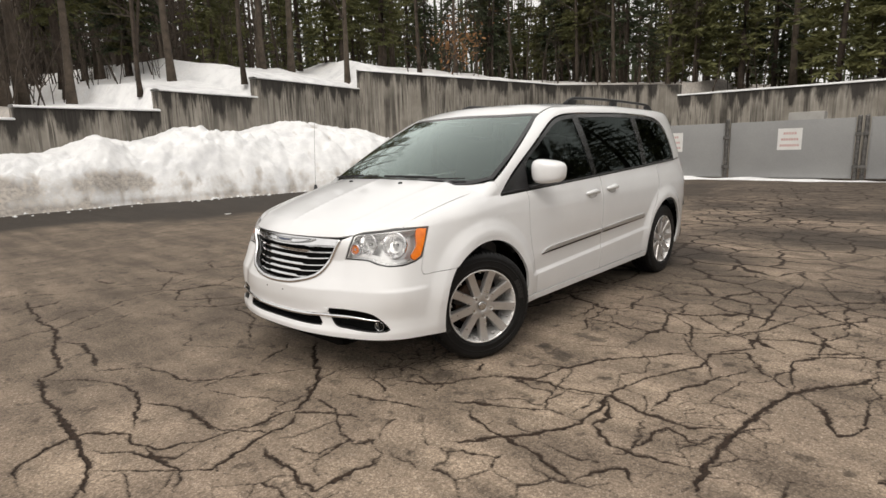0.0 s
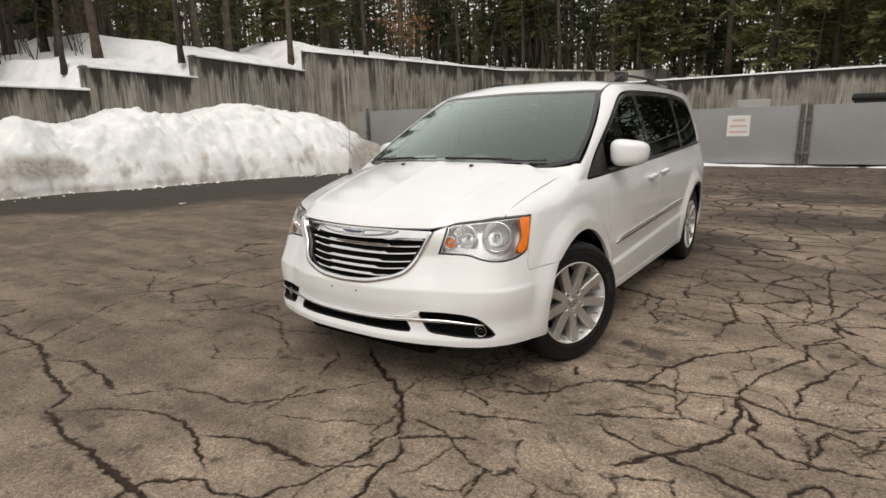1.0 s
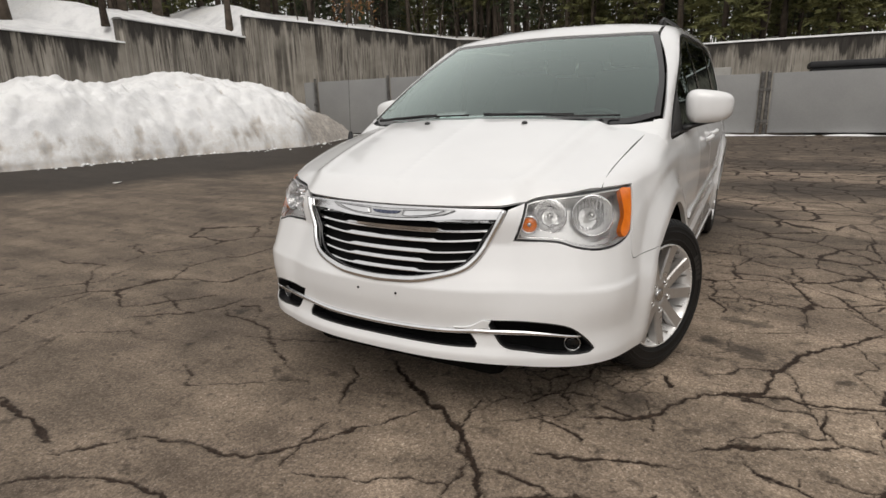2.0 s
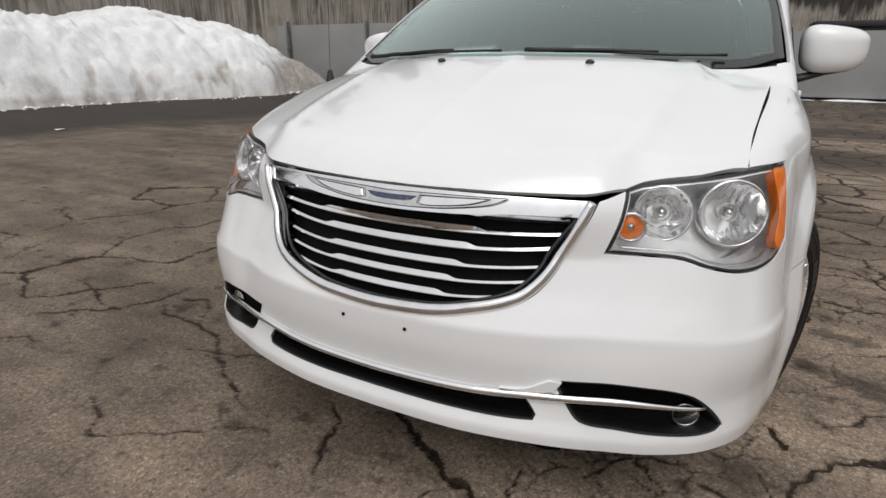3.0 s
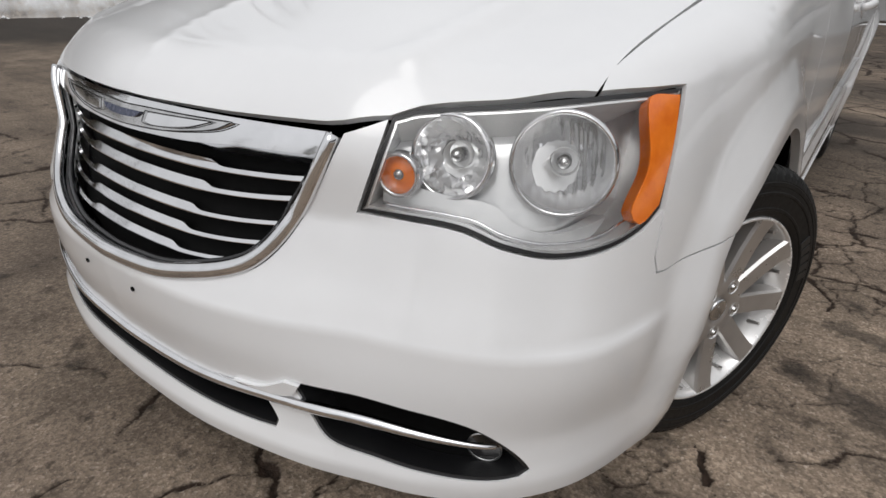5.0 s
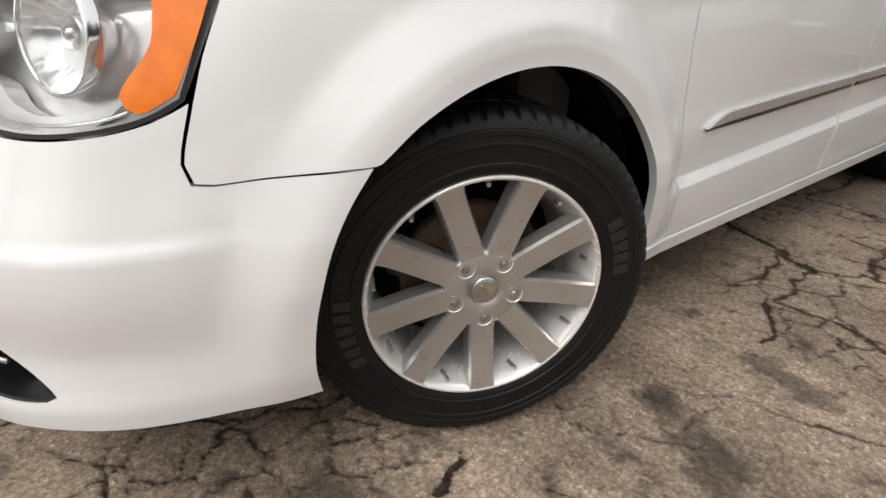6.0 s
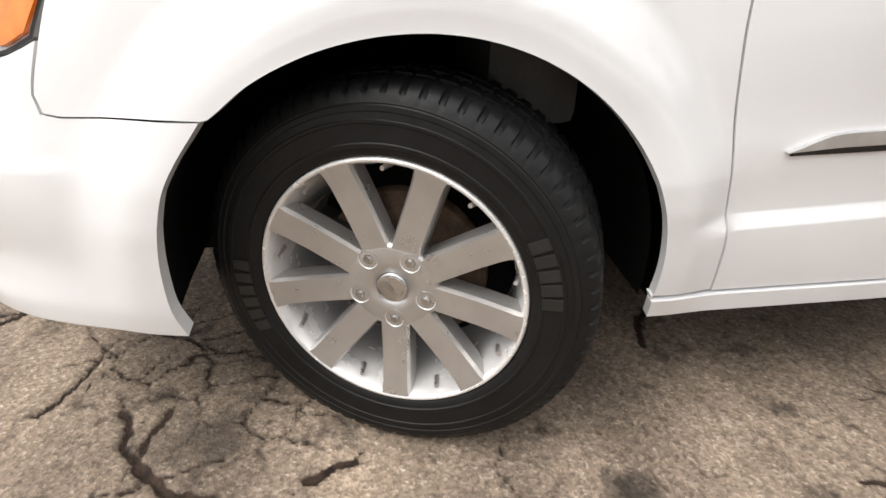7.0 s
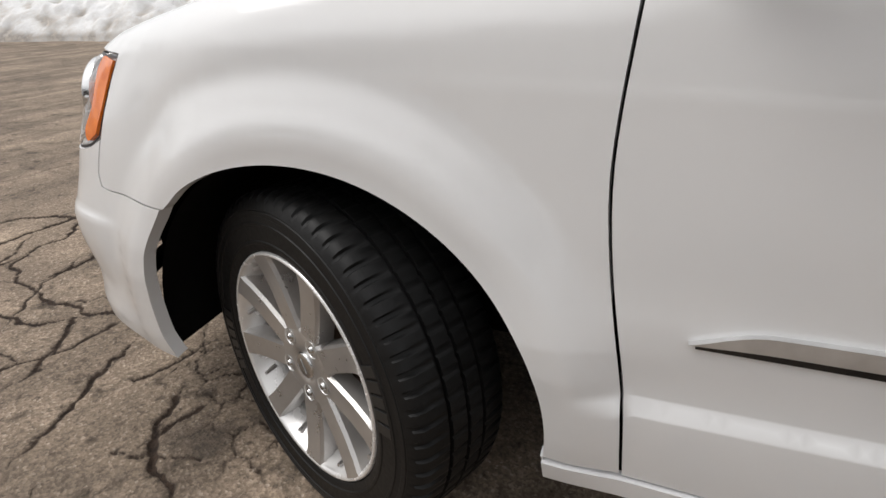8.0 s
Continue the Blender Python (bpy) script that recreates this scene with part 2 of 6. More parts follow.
def snow_material(name, dirt_shade):
    m, nt, p, where = bare(name)
    att = nt.nodes.new("ShaderNodeAttribute")
    att.attribute_name = "dirt_shade"
    broad = noise_tex(nt, where, 1.3, 6, 0.65)
    small = noise_tex(nt, where, 9.0, 5, 0.7)
    mask = nt.nodes.new("ShaderNodeMath")
    mask.operation = "MULTIPLY_ADD"
    mask.inputs[1].default_value = 0.9
    nt.links.new(mixed(nt, 0.4, broad, small), mask.inputs[0])
    nt.links.new(att.outputs["Fac"], mask.inputs[2])
    stain = ramp(nt, mask.outputs[0], [(0.72 - dirt_shade, 0.0), (1.05 - dirt_shade, 0.75)])
    brown = ramp(nt, small, [(0.35, (0.09, 0.066, 0.048)), (0.62, (0.40, 0.335, 0.265))])
    col = mixed(nt, stain, ramp(nt, broad, [(0.3, (0.66, 0.66, 0.67)), (0.58, (0.88, 0.88, 0.88))]), brown)
    nt.links.new(col, p.inputs["Base Color"])
    p.inputs["Roughness"].default_value = 0.75
    p.inputs["Subsurface Weight"].default_value = 0.0
    bumped(nt, p, mixed(nt, 0.5, small, noise_tex(nt, where, 40, 5)), 0.9, 0.045)
    return m


ASPHALT = asphalt_material()
CONCRETE = concrete_material()
SNOW = snow_material("old_snow", 0.0)
WOOD_SNOW = snow_material("hill_snow", 0.22)
GATE = surface("painted_steel_sheet", (0.245, 0.245, 0.245), (0.30, 0.30, 0.295), 0.8, 0.55, 0, 0, 0.08, 30)
POST = surface("weathered_steel_post", (0.07, 0.068, 0.065), (0.20, 0.19, 0.18), 9, 0.55, 0.6, 0, 0.3, 60)
SIGN = surface("white_sign_sheet", (0.66, 0.65, 0.63), (0.74, 0.73, 0.71), 3, 0.45)
SIGN_RED = surface("faded_red_lettering", (0.52, 0.33, 0.31), (0.60, 0.40, 0.38), 9, 0.5)
BARK = surface("grey_brown_bark", (0.030, 0.022, 0.016), (0.085, 0.064, 0.048), 5, 0.95, 0, 0, 0.9, 28)
PALE_BARK = surface("pale_bark", (0.050, 0.038, 0.028), (0.115, 0.09, 0.068), 4, 0.95, 0, 0, 0.8, 26)
NEEDLES = surface("dark_pine_needles", (0.026, 0.036, 0.018), (0.075, 0.092, 0.042), 1.2, 0.85, 0, 0, 0, 9, (0.3, 0.7))
OLIVE = surface("olive_pine_needles", (0.055, 0.062, 0.020), (0.16, 0.155, 0.055), 0.9, 0.85, 0, 0, 0, 9, (0.3, 0.7))
RUSSET = surface("dry_russet_leaves", (0.14, 0.065, 0.025), (0.28, 0.15, 0.06), 3, 0.9)
BLOCK = surface("pale_concrete_block", (0.30, 0.29, 0.27), (0.38, 0.37, 0.35), 3, 0.9, 0, 0, 0.4, 40)
TARP = surface("dark_tarpaulin", (0.010, 0.010, 0.012), (0.022, 0.022, 0.024), 4, 0.6)

# ---------------------------------------------------------------- mesh helpers


def mesh_of(name, verts, faces, material, normals=None, smooth=True):
    me = bpy.data.meshes.new(name)
    me.from_pydata([tuple(map(float, v)) for v in verts], [], [tuple(int(i) for i in f) for f in faces])
    me.validate()
    if smooth:
        me.polygons.foreach_set("use_smooth", [True] * len(me.polygons))
    if normals is not None and len(normals) == len(me.loops):
        me.normals_split_custom_set([tuple(map(float, n)) for n in normals])
    me.materials.append(material)
    return me


def part(name, data, material, parent, label=""):
    """links a bmesh or a mesh as one object under a thing or a part"""
    if isinstance(data, bmesh.types.BMesh):
        me = bpy.data.meshes.new(name)
        data.to_mesh(me)
        data.free()
        me.materials.append(material)
    else:
        me = data
    ob = new(name, me)
    if parent is not None:
        ob.parent = parent
    if label:
        tagged(ob, label)
    return ob


def boxy(bm, x0, x1, y0, y1, z0, z1, bevel=0.0, m=None):
    got = bmesh.ops.create_cube(bm, size=1)["verts"]
    for v in got:
        v.co = Vector(((x0 + x1) / 2 + v.co.x * (x1 - x0), (y0 + y1) / 2 + v.co.y * (y1 - y0), (z0 + z1) / 2 + v.co.z * (z1 - z0)))
    if bevel:
        edges = list({e for v in got for e in v.link_edges})
        got = bmesh.ops.bevel(bm, geom=edges, offset=bevel, segments=2, affect="EDGES", profile=0.6)["verts"]
    if m is not None:
        bmesh.ops.transform(bm, matrix=m, verts=list(got))
    return got


def smoothed(bm, angle=40):
    for f in bm.faces:
        f.smooth = True
    for e in bm.edges:
        if len(e.link_faces) == 2 and e.calc_face_angle(0) > radians(angle):
            e.smooth = False
    return bm


def tube_data(points, radius, sides=8, squash=1.0, cap=True):
    """a round bar along points; radius may be a list"""
    pts = [Vector(p) for p in points]
    rad = radius if isinstance(radius, (list, tuple)) else [radius] * len(pts)
    verts, faces = [], []
    up = Vector((0, 0, 1))
    for i, p in enumerate(pts):
        d = (pts[min(i + 1, len(pts) - 1)] - pts[max(i - 1, 0)]).normalized()
        side = d.cross(up)
        side = side.normalized() if side.length > 1e-4 else Vector((1, 0, 0))
        top = side.cross(d)
        for k in range(sides):
            a = 2 * math.pi * k / sides
            verts.append(p + side * (math.cos(a) * rad[i]) + top * (math.sin(a) * rad[i] * squash))
    for i in range(len(pts) - 1):
        for k in range(sides):
            a, b = i * sides + k, i * sides + (k + 1) % sides
            faces.append((a, b, b + sides, a + sides))
    if cap:
        faces.append(tuple(range(sides - 1, -1, -1)))
        faces.append(tuple((len(pts) - 1) * sides + k for k in range(sides)))
    return verts, faces


def tube(name, points, radius, material, parent=None, sides=8, squash=1.0, label=""):
    v, f = tube_data(points, radius, sides, squash)
    return part(name, mesh_of(name, v, f, material), material, parent, label)


def lathe_data(profile, n=64, wobble=None):
    """profile of (radius, along) turned round the x axis"""
    verts, faces = [], []
    for i in range(n):
        a = 2 * math.pi * i / n
        for j, (r, s) in enumerate(profile):
            rr = r + (wobble(i, j) if wobble else 0)
            verts.append((s, rr * math.cos(a), rr * math.sin(a)))
    k = len(profile)
    for i in range(n):
        for j in range(k - 1):
            a, b = i * k + j, ((i + 1) % n) * k + j
            faces.append((a, b, b + 1, a + 1))
    return verts, faces


def value_noise(x, y, seed=0):
    """smooth lattice noise in 0..1 for arrays"""
    xi, yi = np.floor(x).astype(np.int64), np.floor(y).astype(np.int64)
    fx, fy = x - xi, y - yi
    fx, fy = fx * fx * (3 - 2 * fx), fy * fy * (3 - 2 * fy)

    def at(i, j):
        h = (i * 374761393 + j * 668265263 + seed * 974711) & 0xFFFFFFFF
        h = ((h ^ (h >> 13)) * 1274126177) & 0xFFFFFFFF
        return ((h ^ (h >> 16)) & 0xFFFF) / 65535.0
    return (at(xi, yi) * (1 - fx) + at(xi + 1, yi) * fx) * (1 - fy) + (at(xi, yi + 1) * (1 - fx) + at(xi + 1, yi + 1) * fx) * fy


def fractal(x, y, seed=0, octaves=4):
    out, amp, total = 0, 1.0, 0
    for o in range(octaves):
        out = out + amp * value_noise(x * 2 ** o, y * 2 ** o, seed + o)
        total, amp = total + amp, amp * 0.5
    return out / total


def grid_mesh(name, X, Y, Z, material, attributes=()):
    """a sheet from 2-D arrays"""
    r, c = X.shape
    me = bpy.data.meshes.new(name)
    n = np.arange(r * c).reshape(r, c)
    quads = np.stack([n[:-1, :-1], n[:-1, 1:], n[1:, 1:], n[1:, :-1]], -1).reshape(-1, 4)
    me.vertices.add(r * c)
    me.vertices.foreach_set("co", np.stack([X, Y, Z], -1).astype(np.float32).ravel())
    me.loops.add(quads.size)
    me.loops.foreach_set("vertex_index", quads.astype(np.int32).ravel())
    me.polygons.add(len(quads))
    me.polygons.foreach_set("loop_start", np.arange(0, quads.size, 4, dtype=np.int32))
    me.update(calc_edges=True)
    me.polygons.foreach_set("use_smooth", np.ones(len(quads), bool))
    for key, values in attributes:
        me.attributes.new(key, "FLOAT", "POINT").data.foreach_set("value", np.asarray(values, np.float32).ravel())
    me.materials.append(material)
    return me

# ---------------------------------------------------------------- ground


def bell(v, c, w):
    return np.exp(-((v - c) / w) ** 2)


def snow_foot(y):
    """x of the snow bank's foot along the lot"""
    return np.interp(y, (-26, -18, -12, -6, -2, 0, 3.5, 6, 9, 11.5, 14, 16, 17.3), (-2.5, -5.0, -7.0, -11.0, -13.6, -14.0, -14.2, -13.4, -12.2, -11.5, -12.3, -13.4, -14.6))


CELLS_FRONT = [(0.66, -0.91), (0.68, -1.16), (0.83, -0.97), (0.99, -0.78), (1.21, -0.65), (0.84, -0.53), (1.17, -0.41), (1.44, -0.50), (1.38, -0.25), (1.38, -0.07), (1.73, -0.23), (1.71, -0.49), (1.67, -0.77), (1.39, -0.82), (1.25, -1.03), (0.99, -1.10), (0.91, -1.32), (0.72, -1.29), (1.14, -1.35), (1.40, -1.28), (1.42, -1.12), (1.58, -0.87), (1.65, -1.05), (1.81, -0.92), (1.95, -0.74), (1.94, -0.57), (1.80, -1.08), (1.59, -1.30), (1.37, -1.48), (1.98, -1.01), (1.14, 0.23)]
CELLS_SIDE = [(1.60, 0.46), (1.64, 0.06), (1.93, -0.04), (1.79, -0.23), (1.92, -0.24), (2.04, -0.43), (1.98, 0.23), (2.12, 0.00), (1.99, 0.65), (2.25, -0.26), (2.20, 0.40), (2.34, 0.10), (2.23, 0.84), (2.08, 1.15), (2.22, -0.41), (2.23, -0.55), (2.39, -0.33), (2.46, -0.49), (2.29, 1.12), (2.40, 0.39), (2.62, 0.32), (2.60, -0.04), (2.58, -0.34), (2.65, 0.76), (2.61, 1.25), (2.78, 0.96), (2.79, 0.46), (2.92, 0.56), (2.95, 0.19), (2.78, -0.07), (2.49, 1.40), (2.32, 1.62), (2.12, 1.70), (1.92, 1.71), (1.77, 1.52)]
CELLS_LOT = [(-1.56, -2.00), (-1.39, -1.74), (-1.15, -1.42), (-0.57, -1.23), (-0.53, -1.76), (-0.53, -2.21), (-0.20, -1.95), (0.08, -1.98), (-0.05, -2.26), (0.21, -2.23), (0.35, -2.02), (0.20, -1.67), (0.47, -1.84), (0.57, -1.75), (0.62, -1.55), (0.87, -1.63), (0.76, -1.89), (0.61, -2.02), (0.58, -2.12), (0.33, -2.34), (0.95, -1.81), (1.01, -1.51), (0.23, -1.16), (0.31, -1.41), (-1.84, -1.13), (-2.43, -1.38), (-2.86, -1.70), (-2.00, -0.63)]


# long breaks in the asphalt: width, then a line of places on the ground
CRACKS_WEST = [(1.5, -3.65, -1.57, -2.70, -1.67, -2.28, -1.65, -1.61, -1.81, -1.25, -1.87, -1.10, -2.01, -0.75, -2.07, -0.41, -2.08, -0.11, -2.10, 0.26, -2.13, 0.55, -2.22), (0.7, -2.21, -2.03, -2.30, -1.84, -2.28, -1.65, -2.50, -1.32, -2.76, -1.00, -2.87, -0.40), (0.5, -4.08, -1.70, -3.67, -1.32, -3.42, -0.78, -3.07, -0.35, -3.24, 0.05), (0.9, -1.86, -1.72, -1.66, -1.61, -1.04, -1.71), (0.8, -1.07, -1.99, -0.87, -1.83, -0.55, -1.69, -0.33, -1.71, -0.14, -1.76, 0.10, -1.90), (0.6, -1.02, -1.77, -0.77, -1.50, -0.50, -1.44, -0.29, -1.42, -0.07, -1.10, 0.14, -0.80), (0.9, -0.24, -1.73, -0.03, -1.62, 0.20, -1.60, 0.49, -1.61)]
CRACKS_FRONT = [(1.1, -0.28, -0.48, 0.13, -0.77, 0.34, -0.90, 0.49, -1.07, 0.55, -1.19, 0.54, -1.41, 0.51, -1.55, 0.48, -1.69, 0.38, -1.88, 0.24, -1.91, 0.11, -1.91, -0.07, -2.04, -0.08, -2.12, -0.01, -2.27, 0.04, -2.37, 0.22, -2.41), (0.9, 0.55, -1.19, 0.68, -1.32, 0.69, -1.50, 0.72, -1.66, 0.76, -1.80, 0.65, -1.89, 0.47, -2.03, 0.34, -2.14), (1.0, 0.72, -1.52, 0.90, -1.58, 1.05, -1.56, 1.15, -1.59, 1.26, -1.60, 1.28, -1.42, 1.27, -1.20), (0.8, 0.27, -1.92, 0.62, -1.88, 0.81, -1.97), (0.7, 0.16, -2.09, 0.33, -1.96, 0.55, -1.84, 0.48, -1.69), (0.8, 0.49, -1.07, 0.73, -1.08, 0.98, -1.22, 1.05, -1.21, 1.07, -1.52)]
CRACKS_EAST = [(1.5, 2.94, 1.16, 2.71, 0.82, 2.56, 0.61, 2.49, 0.27, 2.45, 0.02, 2.45, -0.21, 2.44, -0.43, 2.46, -0.64), (1.0, 0.73, -0.59, 0.98, -0.47, 1.08, -0.25, 1.19, -0.17, 1.39, -0.04, 1.39, 0.13, 1.53, 0.42, 1.75, 0.67, 1.96, 0.91), (1.1, 1.42, -0.96, 1.60, -0.77, 1.73, -0.58, 1.84, -0.39, 1.80, 0.06, 1.92, 0.46, 2.06, 0.68, 2.06, 0.95, 2.22, 1.11, 2.34, 0.93, 2.38, 0.83, 2.52, 0.71, 2.58, 0.67), (1.0, 1.17, -0.15, 1.41, -0.07, 1.60, -0.07, 1.79, -0.01, 2.04, -0.09, 2.30, -0.08, 2.44, 0.01)]
CRACKS_PLATES = [(1.0, 1.29, -0.58, 1.36, -0.68, 1.60, -0.74, 1.76, -0.76, 2.04, -0.86, 2.06, -0.92), (0.9, 1.14, -0.65, 1.27, -0.55, 1.62, -0.37, 1.56, -0.25, 1.60, -0.07), (0.9, 1.79, -0.01, 1.91, -0.24, 1.90, -0.35, 2.02, -0.47, 2.15, -0.49, 2.28, -0.48, 2.44, -0.43), (0.9, 2.15, -0.49, 2.15, -0.24, 2.19, -0.16, 2.35, -0.23, 2.44, -0.17), (1.0, 2.58, 0.67, 2.73, 0.48, 2.85, 0.23, 2.91, 0.41, 2.89, 0.74, 2.96, 0.90), (0.8, 2.05, -0.08, 2.07, 0.27, 2.19, 0.54, 2.34, 0.86), (0.9, 1.80, 1.19, 1.95, 0.94, 2.07, 0.80, 2.19, 0.54), (0.8, 2.18, 1.67, 2.23, 1.24, 2.06, 0.95), (0.9, 2.04, -0.86, 2.10, -0.68, 2.17, -0.62, 2.27, -0.74)]
CRACKS_REAR = [(0.8, 1.96, 0.91, 1.76, 1.46, 1.39, 1.78, 1.03, 1.72), (0.8, 1.87, 1.19, 2.04, 1.37, 2.24, 1.71, 2.38, 2.25, 2.83, 2.88), (0.8, 2.18, 1.67, 2.14, 2.88, 2.19, 3.40), (0.8, 2.28, 2.69, 2.52, 2.24, 2.88, 2.09), (0.8, 2.58, 0.67, 2.48, 1.12, 2.61, 1.29, 2.92, 1.56), (0.7, 2.61, 1.29, 2.57, 1.63, 2.68, 1.85, 2.58, 2.77), (0.7, 2.91, 0.41, 3.00, 0.35)]
CRACKS_VAN = [(1.0, 0.80, -0.80, 0.78, -0.75, 0.68, -0.71, 0.53, -0.66), (0.8, 0.97, -0.51, 0.89, -0.49, 0.73, -0.47), (1.2, 1.03, -0.20, 1.00, -0.18, 0.97, -0.09, 0.90, -0.04), (1.1, 0.94, 0.23, 1.03, 0.20, 1.10, 0.23), (0.9, 0.83, 1.15, 0.94, 1.15), (0.8, 0.93, 1.12, 0.99, 1.28, 0.92, 1.66), (0.8, 0.94, -1.07, 0.85, -1.06, 0.59, -1.24, 0.54, -1.13), (1.0, 1.14, -0.77, 0.97, -0.81, 0.73, -0.88, 0.58, -0.93), (0.7, 0.75, -1.38, 0.53, -1.53, 0.21, -1.67)]
CRACKS_LEFT = [(0.8, -2.13, -0.74, -1.93, -0.57, -1.79, -0.50, -1.71, -0.33, -1.72, -0.05), (0.7, -2.33, -0.34, -1.90, -0.52), (0.8, -1.71, -0.33, -1.56, -0.42, -1.21, -0.45, -0.96, -0.63, -0.63, -0.83), (0.9, -0.46, -0.61, -0.31, -0.72, -0.28, -0.85, -0.20, -0.99), (1.0, -0.08, -0.65, 0.13, -0.78)]


def crack_cells():
    """centres of the asphalt plates: those told apart near the van, then a scatter that is close on its driver's side and sparse on the other"""
    rng = np.random.default_rng(7)
    cells = [*CELLS_FRONT, *CELLS_SIDE, *CELLS_LOT]
    for _ in range(6000):
        x, y = rng.uniform(-4.5, 6), rng.uniform(-4.5, 6)
        known = x > -0.9 and y < 1.75 and x < 2.95 and (x - 0.3) * 0.75 - (y + 2.4) * 0.9 < 1.4 and (x > 0.5 or y < -1.1) and not (abs(x) < 1.0 and y > -0.6)
        gap = 0.26 if x > 0.9 else 0.48
        if known:
            gap = 0.34 if x > 0.4 else 0.5
        if all((x - a) ** 2 + (y - b) ** 2 > gap * gap for a, b in cells):
            cells.append((x, y))
    return np.array(cells)


def build_ground():
    fine_x = np.concatenate([np.arange(-4.2, -0.6, 0.02), np.arange(-0.6, 3.0, 0.0088), np.arange(3.0, 3.9, 0.02)])
    fine_y = np.concatenate([np.arange(-3.0, -2.6, 0.02), np.arange(-2.6, 1.75, 0.0088), np.arange(1.75, 3.6, 0.02)])
    out = np.cumsum(0.05 * 1.16 ** np.arange(52))
    xs = np.concatenate([fine_x[0] - out[::-1], fine_x, fine_x[-1] + out])
    ys = np.concatenate([fine_y[0] - out[::-1], fine_y, fine_y[-1] + out])
    X, Y = np.meshgrid(xs, ys)
    near = np.clip(np.minimum(np.minimum(X + 4.2, 3.9 - X), np.minimum(Y + 3.0, 3.6 - Y)) / 0.25, 0, 1)
    wx = X + 0.036 * (fractal(X * 7, Y * 7, 13, 3) - 0.5) * 2 + 0.064 * (fractal(X * 3.1, Y * 3.1, 3, 5) - 0.5) * 2 + 0.02 * (fractal(X * 17, Y * 17, 4, 3) - 0.5) * 2
    wy = Y + 0.036 * (fractal(X * 7, Y * 7, 23, 3) - 0.5) * 2 + 0.064 * (fractal(X * 3.1, Y * 3.1, 9, 5) - 0.5) * 2 + 0.02 * (fractal(X * 17, Y * 17, 8, 3) - 0.5) * 2

    def plates(centres, reach):
        """the two nearest centres of every point"""
        d1, d2 = np.full(X.shape, 99.0), np.full(X.shape, 99.0)
        i1, i2 = np.zeros(X.shape, int), np.zeros(X.shape, int)
        for k, (a, b) in enumerate(centres):
            box = (slice(*np.searchsorted(ys, (b - reach, b + reach))), slice(*np.searchsorted(xs, (a - reach, a + reach))))
            d = (wx[box] - a) ** 2 + (wy[box] - b) ** 2
            first = d < d1[box]
            second = ~first & (d < d2[box])
            d2[box] = np.where(first, d1[box], np.where(second, d, d2[box]))
            i2[box] = np.where(first, i1[box], np.where(second, k, i2[box]))
            d1[box] = np.where(first, d, d1[box])
            i1[box] = np.where(first, k, i1[box])
        gap = np.hypot(centres[i1, 0] - centres[i2, 0], centres[i1, 1] - centres[i2, 1]) + 1e-6
        return (d2 - d1) / (2 * gap), np.minimum(i1, i2), np.maximum(i1, i2)

    edge, lo, hi = plates(crack_cells(), 1.3)
    pick = ((lo * 7919 + hi * 104729) % 997) / 997.0
    sparse = (X < 0.35) | (np.abs(X) < 1.0) & (Y > -0.5)
    width = np.where(pick < np.where(sparse, np.where((Y < -1.15) & (X > -2.4), 0.13, 0.30), 0.05), -0.03, 0.0058 + 0.0085 * pick ** 3)
    width = np.where(width > 0, width * (0.75 + 0.6 * value_noise(X * 5, Y * 5, 21)), width)
    told = np.clip(np.minimum(np.minimum(X + 3.2, 3.05 - X), 1.35 - Y + 0.5 * (X - 2) * (X < 2)) / 0.1, 0, 1) > 0.5
    width = np.where(told, np.where(pick > np.where(X > 0.3, 0.70, 0.84), 0.0010 + 0.003 * pick, -0.03), width)
    c = 0.5 + (width - edge) / 0.017
    lx = X + 0.027 * (fractal(X * 9, Y * 9, 14, 3) - 0.5) * 2 + 0.013 * (fractal(X * 26, Y * 26, 15, 2) - 0.5) * 2
    ly = Y + 0.027 * (fractal(X * 9, Y * 9, 24, 3) - 0.5) * 2 + 0.013 * (fractal(X * 26, Y * 26, 25, 2) - 0.5) * 2
    for size, *line in (*CRACKS_WEST, *CRACKS_FRONT, *CRACKS_EAST, *CRACKS_PLATES, *CRACKS_REAR, *CRACKS_VAN, *CRACKS_LEFT):
        last = len(line) // 2 - 2
        for k, (x0, y0, x1, y1) in enumerate(zip(line[0::2], line[1::2], line[2::2], line[3::2])):
            box = (slice(*np.searchsorted(ys, (min(y0, y1) - 0.15, max(y0, y1) + 0.15))), slice(*np.searchsorted(xs, (min(x0, x1) - 0.15, max(x0, x1) + 0.15))))
            t = np.clip(((lx[box] - x0) * (x1 - x0) + (ly[box] - y0) * (y1 - y0)) / ((x1 - x0) ** 2 + (y1 - y0) ** 2), 0, 1)
            d = np.hypot(lx[box] - x0 - t * (x1 - x0), ly[box] - y0 - t * (y1 - y0))
            half = 0.0078 * size ** 0.6 * (0.55 + 0.9 * value_noise(X[box] * 9, Y[box] * 9, 22))
            run = math.hypot(x1 - x0, y1 - y0)
            if k == 0:
                half = half * np.clip(t * run / 0.15, 0.15, 1)
            if k == last:
                half = half * np.clip((1 - t) * run / 0.15, 0.15, 1)
            c[box] = np.maximum(c[box], 0.5 + (half - d) / 0.015)
            near_line = d < edge[box]
            width[box] = np.where(near_line & (d < 0.05), half, width[box])
            edge[box] = np.where(near_line, d, edge[box])
    crumble = 0.58 - 2.4 * np.abs(fractal(X * 21, Y * 21, 31, 3) - 0.60) - np.maximum(edge - 2.2 * width, 0) / 0.01
    # finer second breaks inside the plates on the driver's side
    rng = np.random.default_rng(19)
